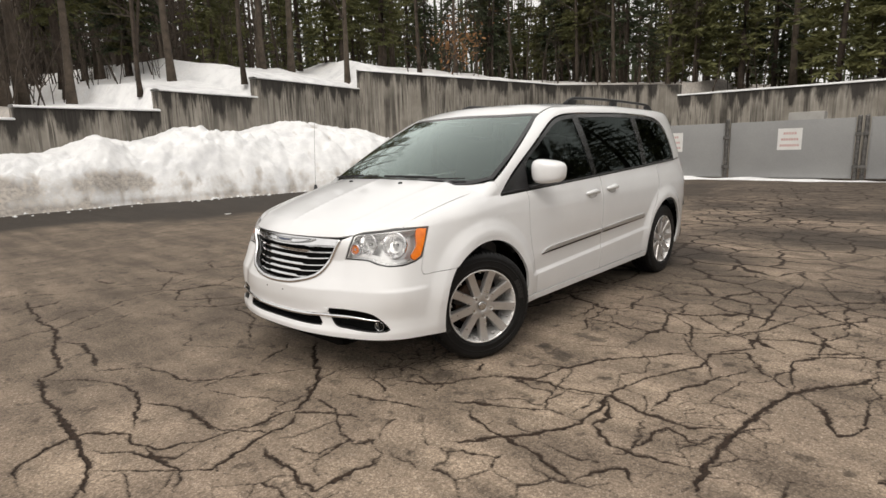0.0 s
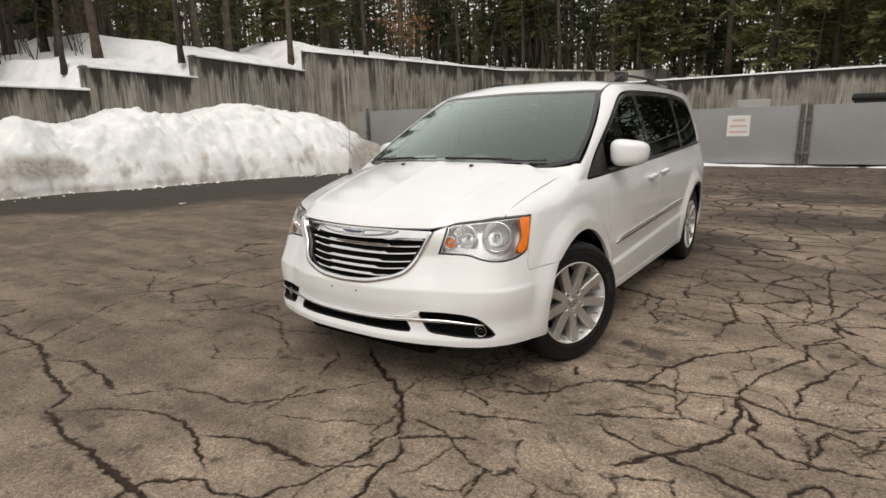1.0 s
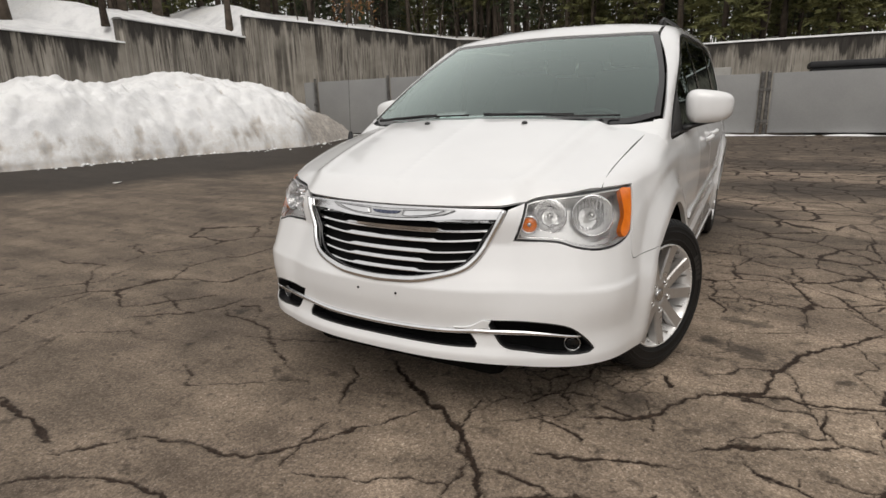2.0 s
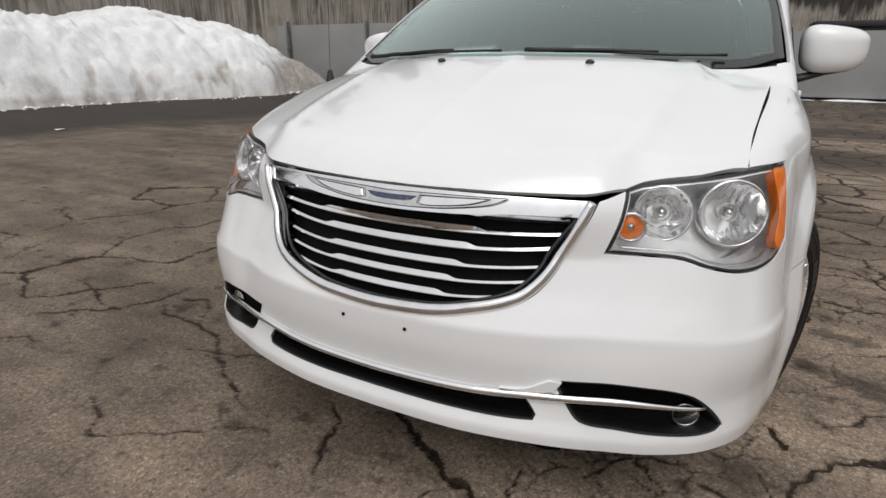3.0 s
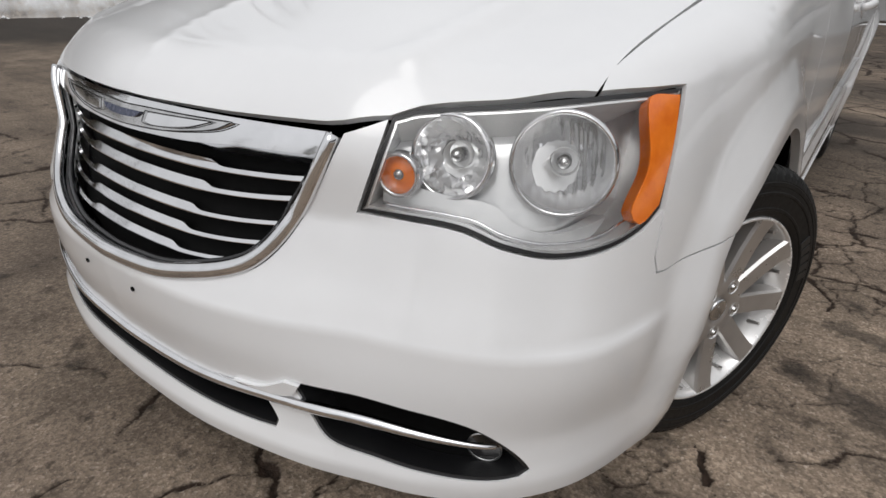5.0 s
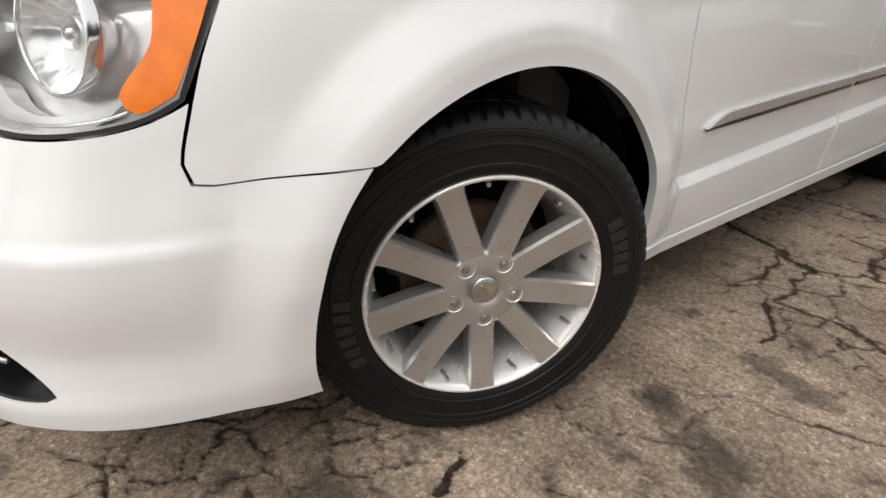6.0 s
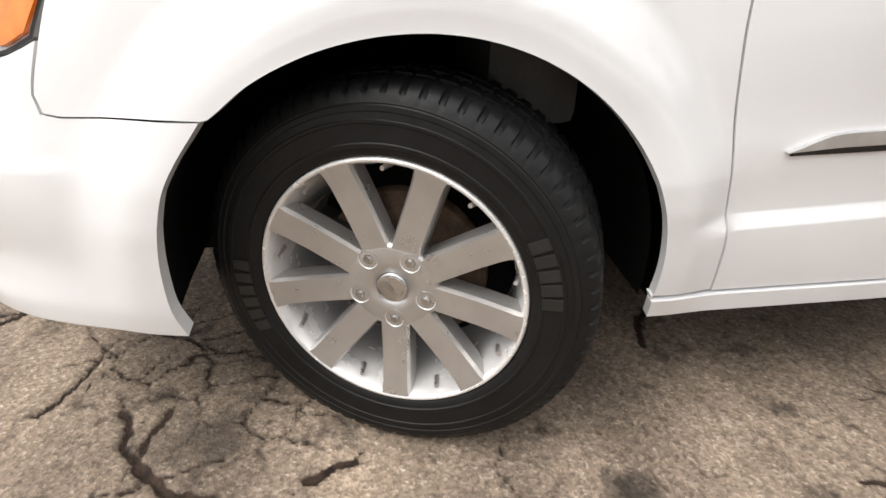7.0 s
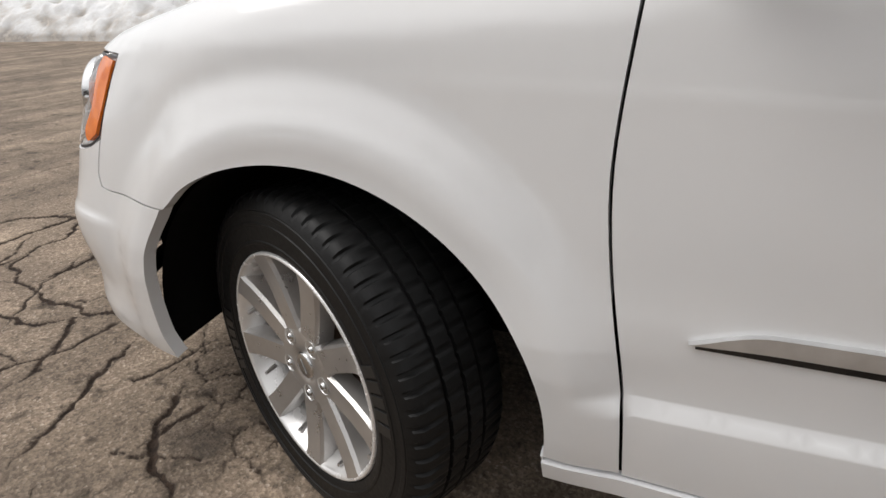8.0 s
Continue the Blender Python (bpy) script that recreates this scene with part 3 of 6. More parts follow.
    small = np.stack([rng.uniform(0.2, 4.2, 1500), rng.uniform(-3.2, 3.9, 1500)], -1)
    thin, _, _ = plates(small, 0.6)
    some = np.clip((fractal(X * 1.7, Y * 1.7, 35, 3) - np.where(told, 0.60, 0.50)) * 8, 0, 1) * (X > 0.2)
    hair = np.where(some > 0, 0.5 + (0.0030 * some - thin) / 0.017, 0)
    crack = np.clip(np.maximum(np.maximum(c, np.where(width > 0, crumble, 0)), hair), 0, 1) * near
    # shoulder slightly worn down towards each crack
    Z = -0.010 * np.clip(crack * 2 - 0.8, 0, 1) + 0.004 * (fractal(X * 0.8, Y * 0.8, 41, 3) - 0.5) * near
    Z += 0.0022 * (fractal(X * 30, Y * 30, 51, 2) - 0.5) * near
    splash = np.clip((fractal(X * 9, Y * 9, 57, 4) - 0.56) * 10, 0, 1) * np.maximum(bell(X, 1.30, 0.30) * bell(Y, 0.55, 0.45), 0.8 * bell(X, 1.0, 0.35) * bell(Y, -0.25, 0.35))
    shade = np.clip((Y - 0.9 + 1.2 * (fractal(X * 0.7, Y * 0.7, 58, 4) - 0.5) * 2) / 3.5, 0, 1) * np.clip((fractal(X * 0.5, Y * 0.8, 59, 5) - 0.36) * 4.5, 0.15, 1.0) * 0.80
    foot = snow_foot(Y)
    wet = np.clip((foot + 5.8 + 3.0 * (fractal(X * 0.25, Y * 0.25, 61, 3) - 0.5) * 2 - X) / 1.6, 0, 1) * (Y > -6)
    worn = np.clip((0.5 + 1.1 * (fractal(X * 0.5, Y * 0.5, 64, 4) - 0.5) * 2 - X) / 1.8, 0, 1) * 0.42 * np.clip((Y + 3.4) / 2.4, 0.1, 1)
    back = np.clip((Y - (10.8 + 2.0 * (fractal(X * 0.3, Y * 0.6, 66, 3) - 0.5) * 2)) / 1.2, 0, 1)
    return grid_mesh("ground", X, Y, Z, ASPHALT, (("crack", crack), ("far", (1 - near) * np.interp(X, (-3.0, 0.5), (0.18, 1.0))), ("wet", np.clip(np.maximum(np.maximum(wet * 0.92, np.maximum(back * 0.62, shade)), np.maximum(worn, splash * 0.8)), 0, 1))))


ground = part("ground", build_ground(), ASPHALT, None)
tagged(ground, "worn brown-grey asphalt lot with alligator cracks", "ground", kind="structure")

# ---------------------------------------------------------------- retaining walls, snow and hill

WALL_RUNS = (  # name, start, end, height at start and end, snow on top
    ("wall_west_1", (-13.9, -8.0), (-15.8, 1.0), 2.42, 2.42, True),
    ("wall_west_2", (-15.8, 1.0), (-16.1, 4.95), 2.76, 2.76, True),
    ("wall_west_3", (-16.1, 4.95), (-17.0, 9.0), 3.41, 3.41, True),
    ("wall_west_4", (-17.0, 9.0), (-18.2, 15.1), 4.15, 4.15, True),
    ("wall_west_5", (-18.2, 15.1), (-13.3, 25.0), 5.00, 4.46, True),
    ("wall_north_1", (-13.3, 25.0), (-6.4, 24.0), 4.46, 3.80, False),
    ("wall_north_2", (-6.4, 24.0), (22.0, 24.0), 3.28, 3.15, True),
)


def wall_run(name, a, b, h0, h1, capped):
    a, b = Vector((*a, 0)), Vector((*b, 0))
    d = (b - a)
    length = d.length
    d.normalize()
    out = Vector((d.y, -d.x, 0))  # towards the lot
    stations = [0.0]
    s = 0.0
    while s + 1.22 < length - 0.3:
        s += 1.22
        stations += [s - 0.02, s - 0.008, s + 0.008, s + 0.02]
    stations.append(length)
    rows = (0.0, 0.35, 0.70, 0.88, 1.0)
    verts, faces, seep = [], [], []
    for i, s in enumerate(stations):
        groove = -0.018 if (i % 4) in (2, 3) and 0 < i < len(stations) - 1 else 0.0
        h = h0 + (h1 - h0) * s / length
        for r in rows:
            z = -0.3 + (h + 0.3) * r
            verts.append(a + d * s + out * groove + Vector((0, 0, z)))
            seep.append(0.48 * max(0.0, 1 - (h - z) / 2.2))
        verts.append(a + d * s - out * 0.35 + Vector((0, 0, h)))
        seep.append(0.48)
        verts.append(a + d * s - out * 0.35 + Vector((0, 0, -0.3)))
        seep.append(0.0)
    k = len(rows) + 2
    for i in range(len(stations) - 1):
        for j in range(k - 1):
            p, q = i * k + j, (i + 1) * k + j
            faces.append((p, q, q + 1, p + 1))
    faces.append(tuple(range(k - 1, -1, -1)))
    faces.append(tuple((len(stations) - 1) * k + j for j in range(k)))
    me = mesh_of(name, verts, faces, CONCRETE, smooth=False)
    me.attributes.new("seep", "FLOAT", "POINT").data.foreach_set("value", seep)
    tagged(part(name, me, CONCRETE, None), "water-streaked grey concrete retaining wall", "retaining wall", kind="structure")
    if capped:
        n = int(length / 0.12)
        S = np.linspace(0.0, length, n)[:, None] + np.zeros((1, 7))
        across = np.array([0.05, 0.055, 0.02, -0.10, -0.25, -0.38, -0.40])[None, :] + 0 * S
        rise = np.array([0.0, 0.035, 0.06, 0.08, 0.085, 0.06, 0.0])[None, :] * (0.75 + 0.5 * fractal(S * 1.4, 0 * S + h0, 5, 3))
        wob = 0.025 * (fractal(S * 2.2, across * 9, 17, 2) - 0.5)
        X = a.x + d.x * S + out.x * (across + wob)
        Y = a.y + d.y * S + out.y * (across + wob)
        Z = h0 + (h1 - h0) * S / length + 0.003 + rise
        tagged(part("snow_cap", grid_mesh("snow_cap", X, Y, Z, SNOW, (("dirt_shade", 0 * X - 0.2),)), SNOW, None), "thin white snow lying on the top of a concrete wall", "snow", "snow on the walls", "stuff")


for run in WALL_RUNS:
    wall_run(*run)


def build_snow_bank():
    ys = np.arange(-25, 17.2, 0.055)
    T = np.linspace(-0.05, 1.0, 64)[None, :] + 0 * ys[:, None]
    Yv = ys[:, None] + 0 * T
    foot = snow_foot(Yv) + 0.45 * (fractal(Yv * 0.5, 0 * Yv, 71, 2) - 0.5) * 2
    back = np.interp(Yv, (-25, -18, -12, -8, 1, 5, 9, 15, 17.3), (-6.0, -8.4, -10.4, -13.75, -15.75, -16.05, -16.95, -18.1, -17.0))
    crest = np.interp(Yv, (-25, -6, 0, 1.5, 2.8, 3.8, 5.6, 7.4, 9.6, 12.2, 13.6, 15.0, 16.3, 17.1), (1.1, 1.3, 1.50, 1.58, 1.98, 1.74, 2.22, 2.08, 2.58, 2.20, 1.66, 1.15, 0.78, 0.45))
    X = foot + (back - foot) * np.clip(T, -0.05, 1)
    rise = np.clip((foot - X) / np.minimum(3.0, 0.95 * (foot - back)), 0, 1)
    shape = (1 - (1 - rise) ** 1.9) ** 0.8
    lump = fractal(X * 0.55, Yv * 0.55, 81, 5) - 0.5
    small = fractal(X * 4, Yv * 4, 91, 4) - 0.5
    Z = crest * shape * (1 + 0.9 * lump * (1 - 0.65 * rise)) + 0.26 * small * np.sin(np.pi * np.clip(rise * 0.85 + 0.08, 0, 1)) + 0.06 * small
    ridged = 1 - np.abs(2 * fractal(X * 1.6, Yv * 1.6, 95, 4) - 1)
    Z = Z + 0.26 * (ridged - 0.75) * np.clip(rise * 2.5, 0, 1) * (1 - 0.5 * rise) * np.clip(crest, 0, 1)
    Z = np.where(T <= 0, -0.06 + 0 * Z, Z)
    spots = bell(Yv, 2.6, 0.8) * bell(Z, 0.75, 0.35) * 0.40 + bell(Yv, 0.2, 0.7) * bell(Z, 0.7, 0.3) * 0.32 + bell(Yv, 14.6, 2.3) * bell(Z, 0.45, 0.75) * 0.85 + bell(Yv, 9.7, 0.7) * bell(Z, 2.25, 0.12) * 0.2
    # brown patches and dirty foot; crevice shade in hollows is coloured in too
    dirt_shade = spots + 0.32 * bell(Z, 0.5, 0.5) + 0.42 * bell(Z, 0.0, 0.18) - 0.02 - 0.9 * np.minimum(small + 0.05, 0) - 0.6 * np.minimum(lump, 0) - 0.5 * np.minimum(ridged - 0.72, 0)
    return grid_mesh("snow_bank", X, Yv, Z, SNOW, (("dirt_shade", dirt_shade),))


def lut(v, xs, ys):
    """smooth lookup through a few stations"""
    xs, ys = np.asarray(xs, float), np.asarray(ys, float)
    v = np.clip(np.asarray(v, float), xs[0], xs[-1])
    d = np.diff(ys) / np.diff(xs)
    m = np.empty_like(ys)
    m[0], m[-1] = d[0], d[-1]
    for i in range(1, len(xs) - 1):
        m[i] = 0 if d[i - 1] * d[i] <= 0 else 2 * d[i - 1] * d[i] / (d[i - 1] + d[i])
    i = np.clip(np.searchsorted(xs, v, side="right") - 1, 0, len(xs) - 2)
    h = xs[i + 1] - xs[i]
    t = (v - xs[i]) / h
    return ((2 * t**3 - 3 * t**2 + 1) * ys[i] + (t**3 - 2 * t**2 + t) * h * m[i]
            + (3 * t**2 - 2 * t**3) * ys[i + 1] + (t**3 - t**2) * h * m[i + 1])


tagged(part("snow_bank", build_snow_bank(), SNOW, None), "long ploughed bank of old snow with brown dirty patches", "snow bank", kind="stuff")



def snow_chunks():
    """crumbled lumps lying along the foot of the bank"""
    rng = random.Random(41)
    verts, faces = [], []
    for _ in range(300):
        y = rng.uniform(-6, 15.5)
        r = 0.015 + 0.06 * rng.random() ** 3
        x = float(snow_foot(np.array(y))) + 0.45 * (float(fractal(np.array(y * 0.5), np.array(0.0), 71, 2)) - 0.5) * 2 + rng.uniform(-0.25, 0.06) + 0.9 * rng.random() ** 5
        b = len(verts)
        for i, j, k in ((1, 0, 0), (0, 1, 0), (-1, 0, 0), (0, -1, 0), (0, 0, 1), (0, 0, -1)):
            verts.append((x + i * r * rng.uniform(0.7, 1.3), y + j * r * rng.uniform(0.7, 1.4), r * 0.35 + k * r * rng.uniform(0.5, 0.8)))
        for i in range(4):
            faces += [(b + i, b + (i + 1) % 4, b + 4), (b + (i + 1) % 4, b + i, b + 5)]
    return mesh_of("snow_chunks", verts, faces, SNOW, smooth=False)


tagged(part("snow_chunks", snow_chunks(), SNOW, None), "small crumbled lumps of old snow along the bank's foot", "snow", kind="stuff")

# hill behind the walls, in strips along them
HILL = [Vector(r[1]) for r in WALL_RUNS] + [Vector(WALL_RUNS[-1][2])]
HILL_TOP = [r[3] for r in WALL_RUNS] + [WALL_RUNS[-1][4]]
HILL_RISE = (0.1, 0.1, 0.60, 1.35, 1.40, 0.7, 0.3, 0.4)


def hill_at(u, w):
    """place on the hill: u runs 0..7 along the walls, w metres behind them"""
    i = min(int(u), len(HILL) - 2)
    f = u - i
    p = HILL[i].lerp(HILL[i + 1], f)
    away = []
    for k in (i, i + 1):
        q = HILL[min(k + 1, len(HILL) - 1)] - HILL[max(k - 1, 0)]
        away.append(Vector((-q.y, q.x)).normalized())
    out = away[0].lerp(away[1], f).normalized()
    top = HILL_TOP[i] + (WALL_RUNS[i][4] - HILL_TOP[i]) * f
    if f < 0.02:
        top = min(top, WALL_RUNS[max(i - 1, 0)][4])
    rise = HILL_RISE[i] + (HILL_RISE[i + 1] - HILL_RISE[i]) * f
    p = p + out * (0.2 + w)
    lumps = 0.25 * (noise.noise((p.x * 0.4, p.y * 0.4, 0)) + 0.5 * noise.noise((p.x * 1.1, p.y * 1.1, 3))) * min(w / 2, 1)
    return Vector((p.x, p.y, top - 0.06 + rise * (1 - math.exp(-w / 3.0)) + 0.035 * w + lumps))


def build_hill():
    us = [i + f for i in range(len(HILL) - 1) for f in np.linspace(0.0, 0.98, 12)] + [len(HILL) - 1.0]
    ws = [0, 0.4, 0.9, 1.5, 2.2, 3, 4, 5, 6.5, 8, 10, 13, 17, 22, 30, 45, 80]
    P = np.array([[tuple(hill_at(u, w)) for w in ws] for u in us])
    dirt_shade = np.array([[-0.16 + 0.05 * min(w, 6) + 0.30 * max(u - 4.1, 0) + 0.7 * min(max(1.75 - u, 0), 1) for w in ws] for u in us])
    return grid_mesh("hill", P[:, :, 0], P[:, :, 1], P[:, :, 2], WOOD_SNOW, (("dirt_shade", dirt_shade),))


tagged(part("hill", build_hill(), WOOD_SNOW, None), "snowy wooded slope above the retaining wall", "hillside", kind="structure")

# ---------------------------------------------------------------- steel gates and signs
FENCE_Y = 17.3


def gate_leaf(x0, x1, top, label):
    g = tagged(new("steel_gate"), label, "gate", "gates along the lot")
    g.location = ((x0 + x1) / 2, FENCE_Y, 0)
    half = (x1 - x0) / 2
    bm = bmesh.new()
    boxy(bm, -half + 0.03, half - 0.03, -0.012, 0.004, 0.09, top - 0.03, 0.003)
    part("sheet", smoothed(bm), GATE, g)
    for name, box in (("top_rail", (-half, half, 0.008, 0.056, top - 0.05, top)), ("bottom_rail", (-half, half, 0.008, 0.056, 0.07, 0.12)), ("stile", (-half, -half + 0.05, 0.008, 0.056, 0.12, top - 0.05)), ("stile", (half - 0.05, half, 0.008, 0.056, 0.12, top - 0.05))):
        bm = bmesh.new()
        boxy(bm, *box, 0.006)
        part(name, smoothed(bm), GATE, g)
    return g


def gate_post(x, top, hinge):
    g = tagged(new("gate_post"), "dark weathered steel gate post with hinges", "post", "posts of the gates")
    g.location = (x, FENCE_Y - 0.02, 0)
    bm = bmesh.new()
    bmesh.ops.create_cone(bm, cap_ends=True, segments=14, radius1=0.055, radius2=0.055, depth=top, matrix=Matrix.Translation((0, 0, top / 2)))
    part("pole", smoothed(bm), POST, g)
    bm = bmesh.new()
    bmesh.ops.create_cone(bm, cap_ends=True, segments=14, radius1=0.062, radius2=0.045, depth=0.04, matrix=Matrix.Translation((0, 0, top + 0.02)))
    part("cap", smoothed(bm), POST, g)
    for z in (0.42, 1.35):
        bm = bmesh.new()
        boxy(bm, -0.09 * hinge - 0.05, 0.09 * hinge + 0.05, -0.075, -0.055, z - 0.05, z + 0.05, 0.004)
        part("hinge_plate", smoothed(bm), POST, g)
    bm = bmesh.new()
    bmesh.ops.create_cone(bm, cap_ends=True, segments=10, radius1=0.012, radius2=0.012, depth=0.5, matrix=Matrix.Translation((0.08 * hinge, -0.06, 0.30)))
    part("drop_bolt", smoothed(bm), POST, g)


GREY_GATE = "flat grey painted steel sheet gate leaf"
for x0, x1, top in ((-6.6, -2.45, 1.82), (-2.27, 1.04, 1.82), (1.38, 5.6, 1.82), (5.8, 10.0, 1.82)):
    gate_leaf(x0, x1, top, GREY_GATE)
for x0, x1 in ((-19.2, -16.6), (-16.33, -12.6), (-12.4, -8.7)):
    gate_leaf(x0, x1, 2.32, "tall grey painted steel sheet gate leaf")
for x, top, hinge in ((-2.36, 1.90, 0.6), (1.12, 1.84, 0.3), (1.29, 1.84, 0.3), (5.7, 1.85, 0.6), (-16.46, 2.42, 0.6), (-12.5, 2.38, 0.6), (-8.6, 2.38, 0.6)):
    gate_post(x, top, hinge)


def warning_sign(x0, x1, z0, z1, words):
    s = tagged(new("warning_sign"), "white sheet sign with faded red lettering on a grey gate", "sign", "signs on the gates")
    s.location = ((x0 + x1) / 2, FENCE_Y - 0.016, (z0 + z1) / 2)
    w, h = (x1 - x0) / 2, (z1 - z0) / 2
    bm = bmesh.new()
    boxy(bm, -w, w, -0.003, 0.002, -h, h, 0.0012)
    part("plate", bm, SIGN, s)
    for i, wide in enumerate(words):
        z = h * (0.54 - 0.56 * i)
        count = int(wide * 10)
        for k in range(count):
            x = w * wide * ((k + 0.5) / count * 2 - 1)
            bm = bmesh.new()
            boxy(bm, x - w * wide / count * 0.80, x + w * wide / count * 0.80, -0.0055, -0.003, z - 0.034, z + 0.034)
            part("lettering", bm, SIGN_RED, s)


warning_sign(-0.91, -0.26, 0.93, 1.58, (0.55, 0.72, 0.80))
warning_sign(-4.42, -3.77, 0.92, 1.56, (0.55, 0.72, 0.80))

bm = bmesh.new()
boxy(bm, -0.72, 0.22, 17.55, 18.1, 0.0, 2.06, 0.03)
tagged(part("concrete_block", smoothed(bm), BLOCK, None), "pale concrete block standing behind the grey gate", "block")
bm = bmesh.new()
boxy(bm, 2.35, 4.6, 17.7, 18.9, 0.0, 2.0, 0.05)
boxy(bm, 2.28, 4.68, 17.62, 18.98, 1.92, 2.1, 0.06)
tagged(part("covered_bin", smoothed(bm), TARP, None), "dark covered bin standing behind the grey gate", "bin")

# ridge of snow under the gates
ridge_x = np.arange(-19, 10, 0.08)[:, None] + np.zeros((1, 9))
ridge_t = np.linspace(-1, 1, 9)[None, :] + 0 * ridge_x
ridge_h = 0.10 * np.clip(fractal(ridge_x * 0.55, 0 * ridge_x, 111, 4) * 2.4 - 0.62, 0, 1.2)
ridge_w = 0.16 + 0.38 * np.clip(fractal(ridge_x * 0.8, 0 * ridge_x + 4, 112, 3) * 2 - 0.7, 0, 1)
tagged(part("snow_ridge", grid_mesh("snow_ridge", ridge_x, FENCE_Y - 0.12 + ridge_t * ridge_w, ridge_h * (1 - ridge_t ** 2) - 0.012, SNOW, (("dirt_shade", 0 * ridge_x - 0.1),)), SNOW, None), "thin ridge of snow left along the foot of the gates", "snow", kind="stuff")

# ---------------------------------------------------------------- trees


def limb(out, p, d, length, r, depth, rng, droop=0.0):
    steps = 4 if depth else 3
    pts, rad = [p.copy()], [r]
    for i in range(steps):
        d = (d + Vector((rng.uniform(-1, 1), rng.uniform(-1, 1), rng.uniform(-0.6, 0.8) - droop)) * 0.16).normalized()
        p = p + d * (length / steps)
        pts.append(p.copy())
        rad.append(max(r * (1 - 0.75 * (i + 1) / steps), 0.004))
    v, f = tube_data(pts, rad, 5 if r > 0.03 else 3, cap=False)
    base = len(out[0])
    out[0].extend(v)
    out[1].extend(tuple(i + base for i in q) for q in f)
    if depth:
        for k in range(rng.randint(3, 5)):
            i = rng.randint(1, steps)
            side = Vector((rng.uniform(-1, 1), rng.uniform(-1, 1), rng.uniform(0.0, 0.9))).normalized()
            limb(out, pts[i], (d * 0.5 + side).normalized(), length * rng.uniform(0.4, 0.65), rad[i] * 0.62 + 0.002, depth - 1, rng)


def bare_tree_mesh(seed, height, r, low):
    rng = random.Random(seed)
    pts = [Vector((0, 0, -0.4))]
    d = Vector((rng.uniform(-0.04, 0.04), rng.uniform(-0.04, 0.04), 1))
    n = 9
    for i in range(n):
        d = (d + Vector((rng.uniform(-1, 1), rng.uniform(-1, 1), 0)) * 0.035).normalized()
        pts.append(pts[-1] + d * ((height + 0.4) / n))
    rad = [r * (1.25 if i == 0 else 1.0) * (1 - 0.82 * i / n) for i in range(n + 1)]
    trunk = tube_data(pts, rad, 9)
    crown = ([], [])
    for k in range(rng.randint(15, 20)):
        t = rng.uniform(low, 0.98)
        i = min(int(t * n), n - 1)
        p = pts[i].lerp(pts[i + 1], t * n - i)
        a = rng.uniform(0, 6.28)
        limb(crown, p, Vector((math.cos(a), math.sin(a), rng.uniform(0.15, 0.9))).normalized(), height * rng.uniform(0.14, 0.30) * (1.15 - t * 0.6), r * 0.34 * (1.15 - t), 2, rng)
    return mesh_of("trunk", *trunk, BARK), mesh_of("crown", *crown, BARK)


def conifer_mesh(seed, height, r, low, reach):
    rng = random.Random(seed)
    trunk = tube_data([(0.02 * i * rng.uniform(-1, 1), 0.02 * i * rng.uniform(-1, 1), -0.4 + (height + 0.4) * i / 8) for i in range(9)], [r * (1 - 0.9 * i / 8) + 0.01 for i in range(9)], 8)
    verts, faces = [], []
    z = height * low
    while z < height * 0.985:
        t = (z / height - low) / (1 - low)
        long = reach * (1 - t) ** 0.75 * (0.55 + 0.45 * min(t * 5, 1)) + 0.25
        for k in range(rng.randint(4, 6)):
            a = rng.uniform(0, 6.28)
            ln = long * rng.uniform(0.6, 1.1)
            d = Vector((math.cos(a), math.sin(a), rng.uniform(-0.25, 0.22)))
            side = Vector((-math.sin(a), math.cos(a), 0))
            base = len(verts)
            tip = Vector((0, 0, z)) + d * ln + Vector((0, 0, -0.12 * ln))
            v, f = tube_data([Vector((0, 0, z)), Vector((0, 0, z)) + d * ln * 0.55, tip], [0.022, 0.014, 0.004], 3, cap=False)
            verts.extend(v)
            faces.extend(tuple(i + base for i in q) for q in f)
            n = max(int(ln * 7), 4)
            for j in range(n):
                s = 0.18 + 0.82 * (j + rng.random()) / n
                c = Vector((0, 0, z)) + d * (ln * s) + Vector((0, 0, -0.12 * ln * s * s))
                for q in range(3):
                    way = (d * rng.uniform(0.2, 1.0) + side * rng.uniform(-1, 1) + Vector((0, 0, rng.uniform(-0.45, 0.35)))).normalized()
                    size = rng.uniform(0.22, 0.46) * (1.2 - 0.4 * s)
                    wide = way.cross(Vector((rng.uniform(-1, 1), rng.uniform(-1, 1), rng.uniform(-1, 1)))).normalized() * size * 0.095
                    base = len(verts)
                    verts.extend([c - wide, c + wide, c + way * size * 0.6 + wide * 1.2 + Vector((0, 0, -0.02)), c + way * size, c + way * size * 0.6 - wide * 1.2])
                    faces.append((base, base + 1, base + 2, base + 3, base + 4))
        z += rng.uniform(0.22, 0.42)
    return mesh_of("trunk", *trunk, BARK), mesh_of("crown", verts, faces, NEEDLES)


def tree_kind(name, meshes, label, group, crown_material=None):
    t = tagged(new(name), label, "tree", group)
    for nm, me in zip(("trunk", "crown"), meshes):
        part(nm, me, None, t)
    return t


